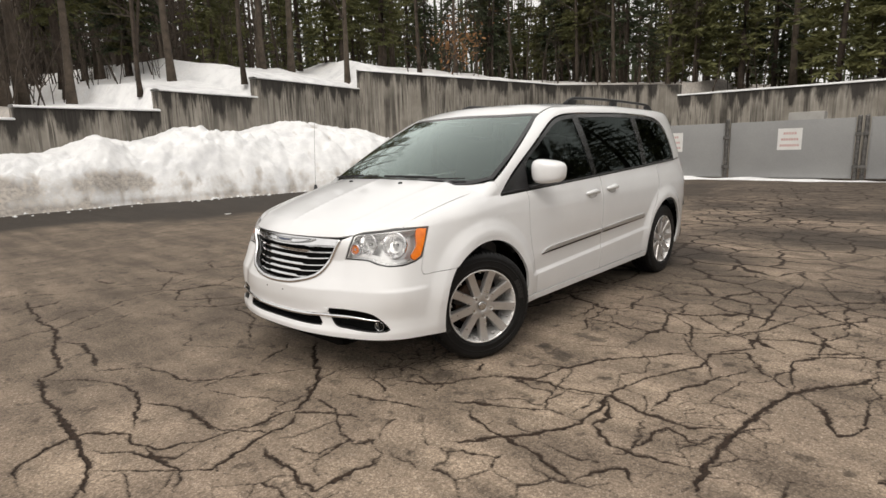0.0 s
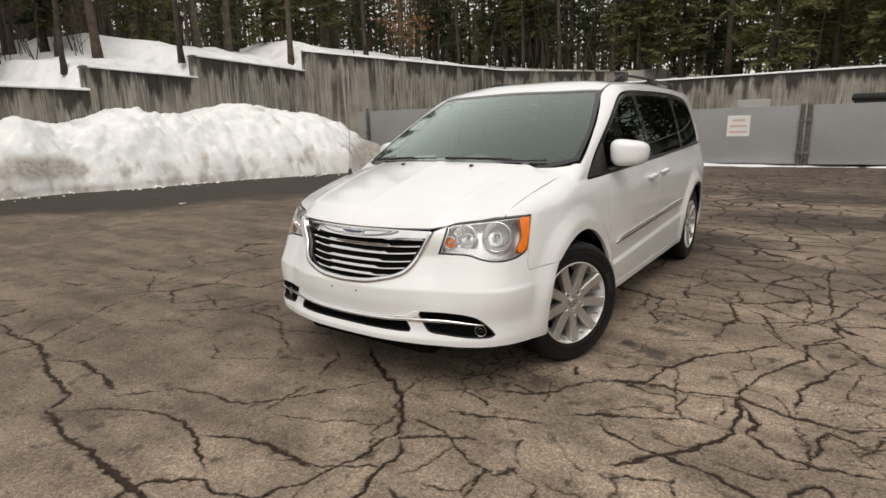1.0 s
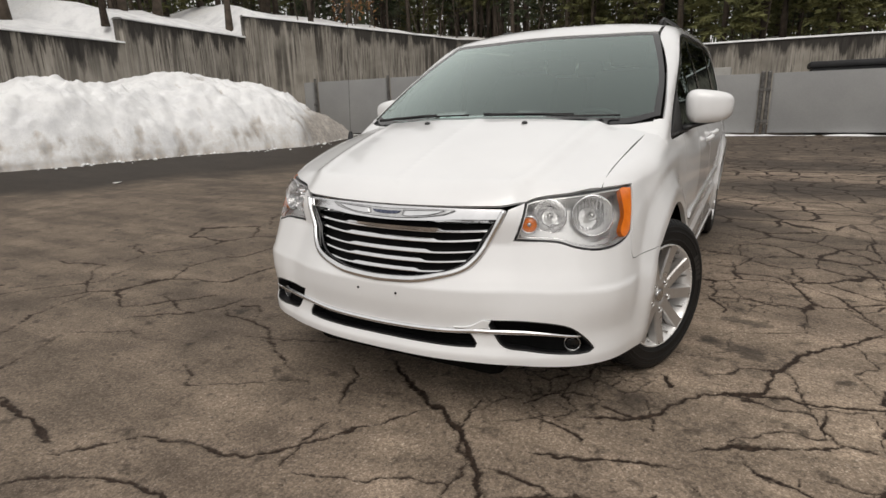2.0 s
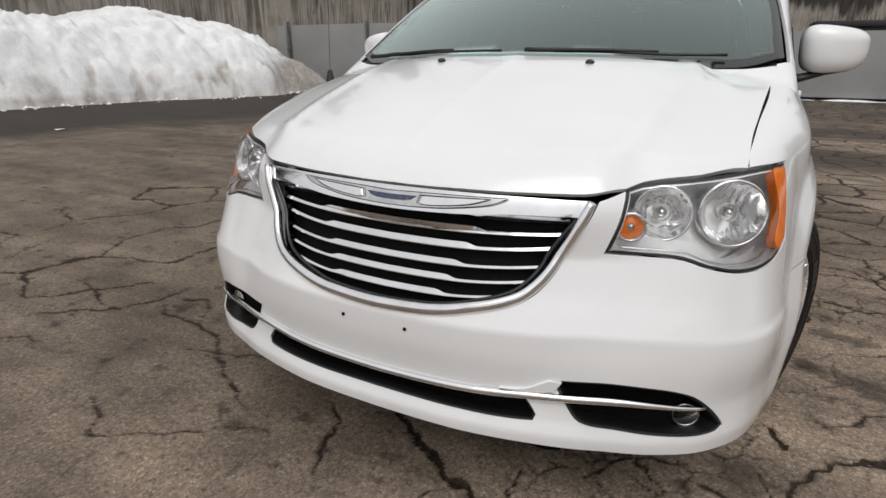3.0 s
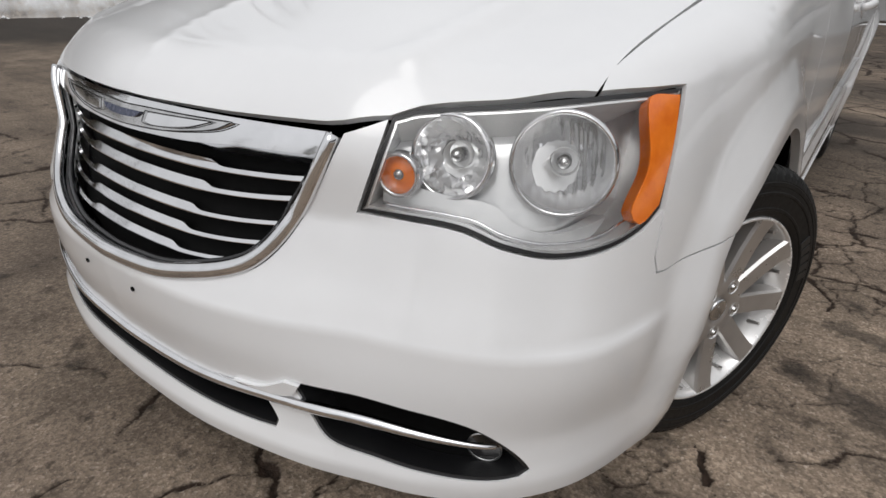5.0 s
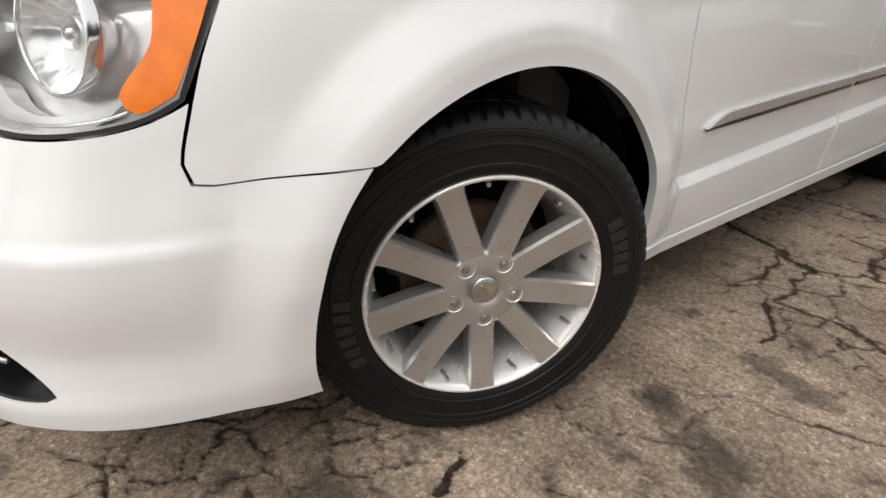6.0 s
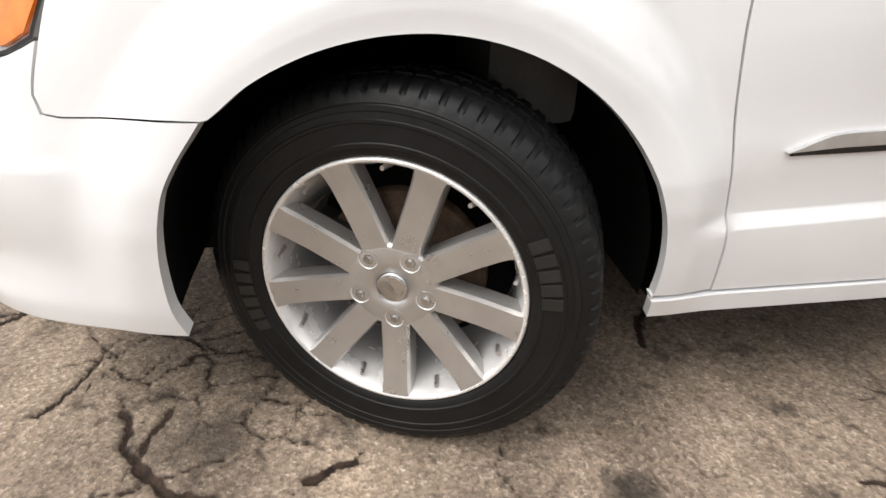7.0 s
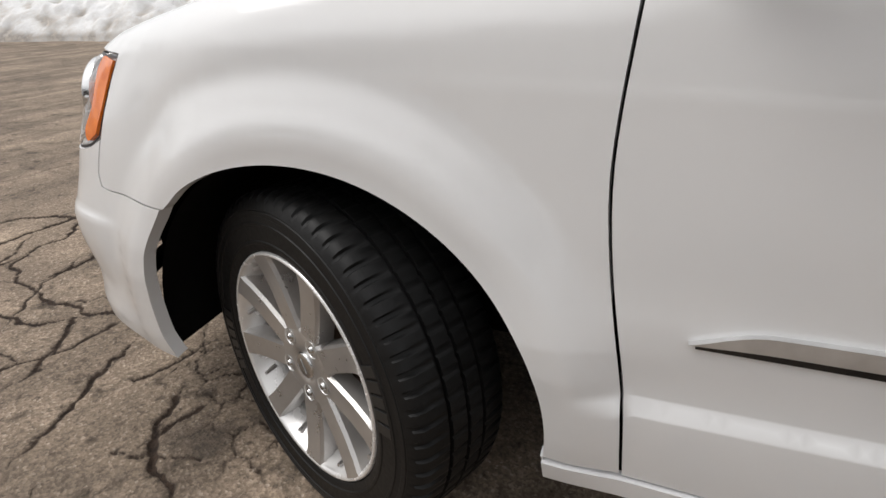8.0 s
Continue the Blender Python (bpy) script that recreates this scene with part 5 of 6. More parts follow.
# ---- nose: bumper skin with its openings
HEAD = nose_pts((33.4, 0.757, 1), (36.6, 0.892, 1), (39.0, 0.902), (47, 0.915), (55, 0.926), (64.2, 0.927, 1), (60.5, 0.765, 1), (58.2, 0.744), (54.5, 0.729), (49.5, 0.724), (45.6, 0.736), (42.6, 0.753), (39, 0.757))
GRILLE_SIDE = nose_pts((31.6, 0.868, 1), (27.6, 0.750), (24.8, 0.689), (21.8, 0.652), (16.2, 0.626), (8.3, 0.604), (0, 0.599))
GRILLE = mirror_loop(nose_pts((0, 0.868)) + GRILLE_SIDE)
LOWER = mirror_loop(nose_pts((0, 0.427), (12, 0.431), (20.5, 0.437, 1), (22.5, 0.431), (24.6, 0.382), (24.2, 0.366), (12, 0.364), (0, 0.365)))
FOG = nose_pts((26.4, 0.477, 1), (37.2, 0.475), (42.9, 0.458), (46.3, 0.415), (48.6, 0.362), (47.6, 0.352), (43.9, 0.350), (35.1, 0.362), (30.2, 0.374), (28.0, 0.424, 1))
BUMPER = mirror_loop(nose_pts((0, 0.595), (8.3, 0.600), (16.4, 0.622), (22.2, 0.648), (25.3, 0.686), (28.2, 0.750), (32.2, 0.869, 1), (36.2, 0.888, 1), (33.1, 0.754, 1), (38.9, 0.754), (42.5, 0.750), (45.5, 0.733), (49.5, 0.721), (54.6, 0.726), (58.3, 0.741), (60.8, 0.762, 1), (59.85, 0.690), (60.35, 0.6625), (61.8, 0.6585), (66.3, 0.6615), (74.1, 0.6640, 1), (71.7, 0.606), (70.2, 0.555), (69.0, 0.48), (68.4, 0.42), (68.2, 0.34), (68.7, 0.281, 1), (60, 0.293), (45, 0.304), (20, 0.310), (0, 0.312)))
fog_l = outline(FOG, 0.012)
fog_r = fog_l * (-1, 1)
skin("bumper", outline(BUMPER, 0.015), on_nose, PAINT, label="white painted bumper skin", holes=(outline(LOWER, 0.012), fog_l, fog_r), step=0.022, lip=0.03)
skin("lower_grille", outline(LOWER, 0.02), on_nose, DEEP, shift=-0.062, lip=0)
lower_loop = outline(LOWER, 0.012)
skin("lower_insert", lower_loop, on_nose, BLACK, shift=-0.004, lip=0.058, holes=(inset(lower_loop, 0.005),), step=0.03)
air_dam = outline(mirror_loop(nose_pts((0, 0.319), (30, 0.314), (58, 0.300, 1), (56, 0.262, 1), (30, 0.258), (0, 0.256))), 0.03)
skin("air_dam", air_dam, on_nose, BLACK, shift=-0.055, lip=0.02)
for z in (0.392,):
    tube("grille_bar", [on_nose(radians(a) * RING, z) + gradient(on_nose(radians(a) * RING, z)[None])[0] * -0.045 for a in np.linspace(-23.5, 23.5, 25)], 0.005, DEEP, van, 6)


def nose_path(pairs, shift, n=60):
    """points on the nose through (angle, height) stations"""
    a = np.array([p[0] for p in pairs], float)
    z = np.array([p[1] for p in pairs], float)
    s = np.concatenate([[0], np.cumsum(np.hypot(np.diff(np.radians(a) * RING), np.diff(z)))])
    t = np.linspace(0, s[-1], n)
    P = on_nose(np.radians(lut(t, s, a)) * RING, lut(t, s, z))
    return P + gradient(P) * shift


bar = nose_path([(-45.4, 0.417), (-35, 0.433), (-26, 0.432), (-17, 0.424), (0, 0.419), (17, 0.424), (26, 0.432), (35, 0.433), (45.4, 0.417)], 0.001, 90)
tube("chrome_bar", bar, [0.004 + 0.0065 * min(1, 8 * min(i, 89 - i) / 89) for i in range(90)], CHROME, van, 10, 1.0, "bright chrome strip across the bumper")
for sd in (1, -1):
    opening = outline(FOG, 0.012)
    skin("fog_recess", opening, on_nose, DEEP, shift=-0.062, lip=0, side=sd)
    skin("fog_insert", opening, on_nose, BLACK, shift=-0.004, lip=0.058, holes=(inset(opening, 0.006),), step=0.03, side=sd)
    c = on_nose(radians(43.9) * RING, 0.376) * (sd, 1, 1)
    ax = Vector((0.35 * sd, -1, 0)).normalized()
    turn = Vector((1, 0, 0)).rotation_difference(ax).to_matrix().to_4x4()
    fog = new("fog_lamp")
    fog.parent = van
    v, f = lathe_data([(0.027, 0.0), (0.030, 0.003), (0.031, -0.004), (0.030, -0.03)], 32)
    me = mesh_of("bezel", v, f, DULL_CHROME)
    fog.matrix_basis = Matrix.Translation(Vector(c) + Vector((-0.016 * sd, 0.045, -0.004))) @ turn
    part("bezel", me, None, fog)
    v, f = lathe_data([(0.0005, -0.028), (0.013, -0.022), (0.022, -0.010), (0.027, 0.0)], 20)
    part("reflector", mesh_of("reflector", v, f, FOG_BOWL, None, False), None, fog)
    v, f = lathe_data([(0.0005, 0.006), (0.015, 0.004), (0.027, 0.0)], 32)
    part("lens", mesh_of("lens", v, f, LENS), None, fog)
for x in (-0.089, 0.089):
    p = on_nose(math.atan2(x, 0.935) * RING, 0.551)
    bm = bmesh.new()
    bmesh.ops.create_cone(bm, cap_ends=True, segments=14, radius1=0.0045, radius2=0.0045, depth=0.006, matrix=Matrix.Translation(p) @ pose(0, 0, 0, 90, 0, 0))
    part("screw_hole", bm, DEEP, van)

flap = outline(nose_pts((19.5, 0.4420, 1), (23.0, 0.4490), (26.0, 0.4765, 1), (27.6, 0.4745, 1), (26.6, 0.4500), (23.5, 0.4395)), 0.008)
skin("torn_flap", flap, on_nose, PAINT, label="bent white edge of the bumper skin", shift=0.007, lip=0.010, step=0.012)

# ---- grille
grille = new("grille")
grille.parent = van
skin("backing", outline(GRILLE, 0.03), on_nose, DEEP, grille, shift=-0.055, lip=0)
side_pts = [(31.2, 0.866), (27.3, 0.750), (24.4, 0.690), (21.4, 0.655), (16.2, 0.630), (8.3, 0.608), (0, 0.603)]
ring_path = nose_path([(-a, z) for a, z in side_pts] + side_pts[-2::-1], 0.0, 110)
v, f = tube_data(ring_path, [0.010 + 0.004 * math.sin(math.pi * i / 109) for i in range(110)], 10, 1.15)
part("surround", mesh_of("surround", v, f, CHROME), None, grille, "bright chrome grille surround")
inner_path = nose_path([(-a * 0.965, min(z + 0.012, 0.846)) for a, z in side_pts] + [(a * 0.965, min(z + 0.012, 0.846)) for a, z in side_pts[-2::-1]], -0.018, 90)
v, f = tube_data(inner_path, 0.006, 8)
part("inner_frame", mesh_of("inner_frame", v, f, GLOSS_BLACK), None, grille)
HEADER = mirror_loop(nose_pts((0, 0.8725), (15, 0.8725), (30.8, 0.870, 1), (29.4, 0.834, 1), (20, 0.832), (12.8, 0.824), (0, 0.819)))
skin("header", outline(HEADER, 0.012), on_nose, CHROME, grille, "chrome header bar", step=0.015, shift=-0.006, lip=0.02)
WING = mirror_loop(nose_pts((0, 0.858), (5, 0.860), (19.2, 0.8625, 1), (17.0, 0.850), (13.5, 0.841), (8, 0.832), (0, 0.828)))
skin("wing_emblem", outline(WING, 0.008), on_nose, DULL_CHROME, grille, "satin chrome winged emblem", step=0.012, shift=0.0, lip=0.008)
for s in (1, -1):
    feather = nose_pts((6.0, 0.853, 1), (16.5, 0.8585, 1), (13.5, 0.847), (8.5, 0.838), (5.6, 0.839))
    fl = outline([(c[0] * s, *c[1:]) for c in feather], 0.008)
    skin("feather", fl, on_nose, CHROME, grille, step=0.012, shift=0.003, lip=0.004)
for s in (1, -1):
    rim_line = outline(nose_pts((5.4, 0.855, 1), (17.0, 0.860, 1), (13.7, 0.8455), (8.5, 0.8365), (5.0, 0.8375)), 0.01) * (s, 1)
    P = on_nose(rim_line[:, 0], rim_line[:, 1])
    P = P + gradient(P) * 0.0035
    part("emblem_line", mesh_of("emblem_line", *tube_data(np.concatenate([P, P[:1]]), 0.0009, 5), FOG_BOWL), None, grille)
rim_line = outline(mirror_loop(nose_pts((0, 0.8595), (6, 0.8615), (19.6, 0.8640, 1), (17.2, 0.8495), (13.6, 0.8400), (8, 0.8305), (0, 0.8268))), 0.01)
P = on_nose(rim_line[:, 0], rim_line[:, 1])
P = P + gradient(P) * 0.0015
part("emblem_line", mesh_of("emblem_line", *tube_data(np.concatenate([P, P[:1]]), 0.0011, 5), FOG_BOWL), None, grille)
bevel_a = np.linspace(-29.4, 29.4, 71)
bevel_z = lut(np.abs(bevel_a), (0, 12.8, 20, 29.4), (0.820, 0.825, 0.833, 0.835))
up_row = on_nose(np.radians(bevel_a) * RING, bevel_z)
low_row = on_nose(np.radians(bevel_a) * RING, bevel_z - lut(np.abs(bevel_a), (0, 10, 18, 29.4), (0.004, 0.006, 0.016, 0.020)))
bevel_v = [v for a, b in zip(up_row - gradient(up_row) * 0.006, low_row - gradient(low_row) * 0.030) for v in (a, b)]
part("header_bevel", mesh_of("header_bevel", bevel_v, [(2 * i, 2 * i + 1, 2 * i + 3, 2 * i + 2) for i in range(70)], CHROME), None, grille, "chrome lower face of the header bar")
skin("badge", outline(mirror_loop(nose_pts((0, 0.851), (4.6, 0.852, 1), (3.4, 0.842), (0, 0.839))), 0.006), on_nose, BADGE, grille, "small dark blue oval badge", step=0.012, shift=0.004, lip=0.004)
for zc, end, kink, ze in ((0.788, 28.6, 15.2, 0.793), (0.750, 27.6, 13.9, 0.762), (0.713, 26.2, 12.2, 0.729), (0.679, 24.6, 11.0, 0.697), (0.646, 21.6, 9.7, 0.666)):
    n = 81
    A = np.linspace(-end, end, n)
    mid = 1 / (1 + np.exp((np.abs(A) - kink) / 0.35))
    Z = zc + (ze - zc) * (np.abs(A) / end) ** 3 - 0.004 * (1 - mid)
    P = on_nose(np.radians(A) * RING, Z)
    P = P + gradient(P) * -0.026
    half = 0.0040 + 0.0050 * mid
    verts, faces = [], []
    for i in range(n):
        g = gradient(P[i][None])[0]
        for dn, dz in ((-0.03, 1.0), (-0.013, 1.05), (-0.009, 0.95), (0.004, -0.65), (0.0042, -0.9), (-0.002, -1.05), (-0.03, -0.9)):
            verts.append(P[i] + g * dn * (half[i] / 0.009 if abs(dn) < 0.02 else 1) + np.array((0, 0, dz * half[i])))
    for i in range(n - 1):
        for j in range(6):
            a, b = i * 7 + j, (i + 1) * 7 + j
            faces.append((a, a + 1, b + 1, b))
    slat = mesh_of("slat", verts, faces, CHROME)
    slat.set_sharp_from_angle(angle=radians(25))
    part("slat", slat, None, grille, "chrome grille slat")

# ---- hood
HOOD = mirror_loop([*nose_xy((0, 0.8775), (9, 0.8775), (18, 0.8785), (27, 0.881), (32, 0.8855), (36.4, 0.893, 1), (39.2, 0.9055), (47, 0.9195), (54.7, 0.9300, 1)), (0.758, -0.40), (0.767, -0.28), (0.790, 0.02), (0.804, 0.188, 1), (0.70, 0.124), (0.45, 0.043), (0, -0.010)])
skin("hood", outline(HOOD, 0.02), on_top, PAINT, label="white hood with two raised creases", step=0.026, lip=0.016)
fen, fen_side, fen_top = over(0.40, 0.60)
ARCH_F, ARCH_R, ARCH_RAD = (0.054, 0.3485), (3.05, 0.362), 0.437


def arc(c, r, a0, a1, n):
    return [(c[0] + r * math.cos(radians(a)), c[1] + r * math.sin(radians(a))) for a in np.linspace(a0, a1, n)]


for s in (1, -1):
    arch = [p for a in np.linspace(-5, 134, 15) for p in arc(ARCH_F, ARCH_RAD + 0.008 * float(bell(a, 134, 26)), a, a, 1)]
    ctrl = fen_nose((55.1, 0.9305, 1)) + fen_top((0.7555, -0.50), (0.7575, -0.47), (0.7600, -0.44), (0.7625, -0.40), (0.7713, -0.28), (0.7938, 0.02), (0.8070, 0.200, 1), (0.845, 0.240, 1))
    ctrl += fen_side((0.262, 1.050, 1), (0.552, 1.060, 1), (0.541, 0.836), (0.556, 0.689), (0.596, 0.481), (0.612, 0.330), (0.613, 0.322, 1), (0.485, 0.322, 1))
    ctrl += fen_side(*arch)
    ctrl += fen_nose((74.3, 0.6665, 1), (66.3, 0.6640), (61.9, 0.6612), (60.6, 0.6648), (60.1, 0.690), (61.1, 0.763, 1), (62.0, 0.815), (63.3, 0.870), (64.7, 0.9315, 1), (60.0, 0.9320))
    loop = outline(ctrl, 0.015)
    skin("fender", loop, fen, PAINT, step=0.015, lip=0.02, side=s)
    # doors, sill and rear quarter
    ledge = [np.stack([np.arange(0.5, 2.7, 0.02), 0.467 + d + 0.04 * (np.arange(0.5, 2.7, 0.02) - 0.60)], -1) for d in (-0.016, -0.0115, 0.0115, 0.016)]
    door = outline([(0.557, 1.060, 1), (0.546, 0.836), (0.561, 0.689), (0.601, 0.481), (0.618, 0.318, 1), (1.612, 0.318, 1), (1.616, 0.70), (1.622, 1.100, 1), (1.0, 1.080)], 0.03)
    fd = skin("front_door", door, on_side, PAINT, creases=ledge, step=0.026, lip=0.018, side=s)
    slide = outline([(1.632, 1.100, 1), (1.626, 0.70), (1.622, 0.318, 1), (2.585, 0.318, 1), (2.600, 0.50), (2.660, 0.68), (2.80, 0.86), (2.862, 1.0), (2.870, 1.144, 1)], 0.03)
    sd = skin("sliding_door", slide, on_side, PAINT, creases=ledge, step=0.03, lip=0.018, side=s)
    skin("sill", outline([(0.488, 0.311, 1), (0.492, 0.270, 1), (2.60, 0.262, 1), (2.600, 0.308, 1)], 0.04), on_side, PAINT, step=0.03, lip=0.020, shift=0.006, side=s)
    quarter = [(2.880, 1.144, 1), (2.872, 1.0), (2.810, 0.855), (2.670, 0.675), (2.610, 0.49), (2.597, 0.318), (2.61, 0.262, 1)]
    quarter += arc(ARCH_R, ARCH_RAD, 193, -13, 18)
    quarter += [(3.50, 0.262, 1), (3.93, 0.30, 1), (3.97, 0.62, 1), (3.955, 0.775, 1), (3.74, 0.785, 1), (3.77, 1.18, 1), (3.4, 1.168)]
    skin("rear_quarter", outline(quarter, 0.02), on_side, PAINT, step=0.035, lip=0.02, side=s)
    skin("tail_lamp", outline([(3.748, 0.792, 1), (3.95, 0.783, 1), (3.93, 1.0), (3.89, 1.172, 1), (3.776, 1.172, 1)], 0.02), on_side, RED, step=0.03, lip=0.02, side=s, label="red tail lamp")
    # glass band
    band = [(0.270, 1.066, 1), (0.47, 1.200), (0.757, 1.377), (1.00, 1.520), (1.16, 1.582), (1.40, 1.612), (1.95, 1.626), (2.45, 1.630), (2.95, 1.612), (3.18, 1.570), (3.32, 1.470), (3.43, 1.240), (3.432, 1.176, 1), (2.07, 1.129), (1.4, 1.107)]
    panes = [[(0.60, 1.096, 1), (0.62, 1.25), (0.80, 1.372), (1.02, 1.498), (1.17, 1.555), (1.40, 1.583, 1), (1.52, 1.118, 1)],
             [(1.60, 1.122, 1), (1.50, 1.588, 1), (2.0, 1.600), (2.52, 1.602, 1), (2.56, 1.155, 1)],
             [(2.66, 1.162, 1), (2.63, 1.600, 1), (2.95, 1.584), (3.15, 1.545), (3.28, 1.455), (3.38, 1.24), (3.385, 1.190, 1)]]
    loops = [outline(p, 0.02) for p in panes]
    bl = outline(band, 0.02)
    skin("window_surround", bl, on_side, GLOSS_BLACK, step=0.04, lip=0.01, shift=-0.004, side=s, holes=loops, label="black window surround")
    for nm, lp, mt in (("front_window", loops[0], DOOR_GLASS), ("sliding_window", loops[1], PRIVACY), ("quarter_window", loops[2], PRIVACY)):
        skin(nm, lp, on_side, mt, step=0.06, lip=0, shift=-0.008, side=s, label="dark tinted side glass").visible_shadow = True
    rail, rail_side, rail_top = over(0.30, 1.10)
    ctrl = rail_side((0.258, 1.058, 1), (0.455, 1.208), (0.750, 1.390), (0.99, 1.532), (1.15, 1.594), (1.40, 1.624), (1.95, 1.638), (2.45, 1.642), (2.96, 1.624), (3.20, 1.580), (3.335, 1.475), (3.442, 1.245), (3.442, 1.182, 1), (3.885, 1.190, 1), (3.86, 1.40), (3.80, 1.56))
    ctrl += rail_top((0.62, 3.74, 1), (0.655, 3.2), (0.665, 2.3), (0.668, 1.5), (0.680, 1.06), (0.735, 0.85), (0.800, 0.58), (0.835, 0.36), (0.845, 0.245, 1))
    skin("roof_rail", outline(ctrl, 0.02), rail, PAINT, step=0.03, lip=0.012, side=s, label="white roof side rail and pillars")
    tube("belt_moulding", [on_side(y, float(belt(y)) + 0.004) * (s, 1, 1) for y in np.linspace(0.28, 3.43, 40)], 0.008, BLACK, van, 6)
    # chrome strip on both doors
    for nm, y0, y1, tip, owner in (("door_strip", 0.672, 1.612, True, fd), ("door_strip", 1.628, 2.513, False, sd)):
        z = lambda y: 0.611 + 0.0330 * (y - 0.672)
        pts = [(y0, z(y0) - 0.012, 1), (y0 + 0.10, z(y0) + 0.021)] if tip else [(y0, z(y0) - 0.002, 1), (y0, z(y0) + 0.021, 1)]
        pts += [(y1, z(y1) + 0.021, 1), (y1, z(y1) - 0.002, 1), (y0 + 0.12, z(y0) - 0.002)] if tip else [(y1 - 0.03, z(y1) + 0.021), (y1, z(y1) - 0.012, 1)]
        part(nm, panel_mesh(nm, outline(pts, 0.012), on_side, SATIN, step=0.02, lip=0.012, shift=0.011, side=s), None, owner, "chrome door strip")
        low = [(y0 + 0.01, z(y0) - 0.019, 1), (y0 + 0.04, z(y0) - 0.004), (y1 - 0.02, z(y1) - 0.004), (y1 - 0.005, z(y1) - 0.019, 1)]
        part("strip_backing", panel_mesh("strip_backing", outline(low, 0.02), on_side, GLOSS_BLACK, step=0.03, lip=0.008, shift=0.006, side=s), None, owner)
    for y, z, owner in ((1.44, 0.978, fd), (1.80, 0.992, sd)):
        base = [on_side(y + d, z + 0.012 * (1 - (d / 0.1) ** 2)) for d in np.linspace(-0.10, 0.10, 13)]
        lift = [0.004 + 0.030 * math.sin(math.pi * i / 12) ** 0.5 for i in range(13)]
        v, f = tube_data([(p + np.array((h, 0, 0))) * (s, 1, 1) for p, h in zip(base, lift)], [0.010 + 0.006 * math.sin(math.pi * i / 12) for i in range(13)], 8, 1.25)
        part("handle", mesh_of("handle", v, f, PAINT), None, owner, "white pull handle")
        cup = outline([(y + 0.075 * math.cos(a), z - 0.012 + 0.030 * math.sin(a)) for a in np.linspace(0, 2 * math.pi, 20)[:-1]], 0.02)
        part("handle_cup", panel_mesh("handle_cup", cup, on_side, HOUSING, step=0.03, lip=0.002, shift=0.0015, side=s), None, owner)

# ---- roof, windshield and tail
ROOF = mirror_loop([(0, 0.962), (0.35, 0.985), (0.662, 1.075, 1), (0.650, 1.5), (0.648, 2.3), (0.640, 3.2), (0.605, 3.72, 1), (0, 3.80)])
skin("roof", outline(ROOF, 0.04), on_top, PAINT, step=0.06, lip=0.01)
SHIELD = mirror_loop([(0, 0.004), (0.45, 0.060), (0.70, 0.140), (0.828, 0.255, 1), (0.790, 0.56), (0.725, 0.84), (0.668, 1.058, 1), (0.35, 0.972), (0, 0.950)])
shield = outline(SHIELD, 0.03)
pane = outline(mirror_loop([(0, 0.062), (0.45, 0.116), (0.68, 0.174), (0.795, 0.264, 1), (0.762, 0.56), (0.693, 0.84), (0.640, 1.020, 1), (0.35, 0.940), (0, 0.918)]), 0.03)
skin("windshield_band", shield, on_top, GLOSS_BLACK, holes=(pane,), step=0.05, lip=0.008, shift=-0.004, label="black ceramic edge of the windshield")
skin("windshield", pane, on_top, WINDSHIELD, step=0.06, lip=0, shift=-0.004, label="green-tinted windshield")
cowl = outline(mirror_loop([(0, -0.012), (0.45, 0.035), (0.70, 0.116), (0.815, 0.215, 1), (0.80, 0.275), (0.68, 0.170), (0.45, 0.085), (0, 0.035)]), 0.03)
skin("cowl", cowl, on_top, BLACK, step=0.05, lip=0, shift=-0.022)
TAILGATE = mirror_loop([(0, 1.665), (0.58, 1.640, 1), (0.70, 1.45), (0.775, 1.19, 1), (0.765, 0.80), (0.74, 0.62, 1), (0, 0.62)])
rear_glass = outline(mirror_loop([(0, 1.57), (0.53, 1.55, 1), (0.66, 1.20, 1), (0, 1.18)]), 0.04)
skin("tailgate", outline(TAILGATE, 0.04), on_tail, PAINT, step=0.06, lip=0.015, holes=(rear_glass,))
skin("rear_window", rear_glass, on_tail, PRIVACY, step=0.08, lip=0, shift=-0.004)
skin("rear_bumper", outline(mirror_loop([(0, 0.612), (0.74, 0.612), (0.80, 0.60, 1), (0.79, 0.30, 1), (0, 0.28)]), 0.04), on_tail, PAINT, step=0.06, lip=0.02, shift=0.012)
skin("tail_corner", outline([(0.745, 0.62, 1), (0.77, 0.80), (0.782, 1.19, 1), (0.84, 1.17, 1), (0.86, 0.80), (0.84, 0.60, 1)], 0.03), on_tail, PAINT, step=0.05, lip=0.01)
skin("tail_corner", outline([(0.745, 0.62, 1), (0.77, 0.80), (0.782, 1.19, 1), (0.84, 1.17, 1), (0.86, 0.80), (0.84, 0.60, 1)], 0.03), on_tail, PAINT, step=0.05, lip=0.01, side=-1)

# roof bars
for s in (1, -1):
    z = lambda y: float(on_top(0.585, y)[2])
    ys = np.linspace(1.60, 3.50, 26)
    pts = [(s * 0.585, y, z(y) + 0.048 * min(1, 3.2 * min(y - 1.60, 3.50 - y) / 0.5) ** 0.6 + 0.004) for y in ys]
    tube("roof_bar", pts, 0.011, BLACK, van, 8, 1.1, "black roof rack bar")
    for y in (1.72, 2.55, 3.38):
        bm = bmesh.new()
        boxy(bm, s * 0.585 - 0.016, s * 0.585 + 0.016, y - 0.06, y + 0.06, z(y) - 0.01, z(y) + 0.04, 0.008)
        part("bar_foot", smoothed(bm), BLACK, van)

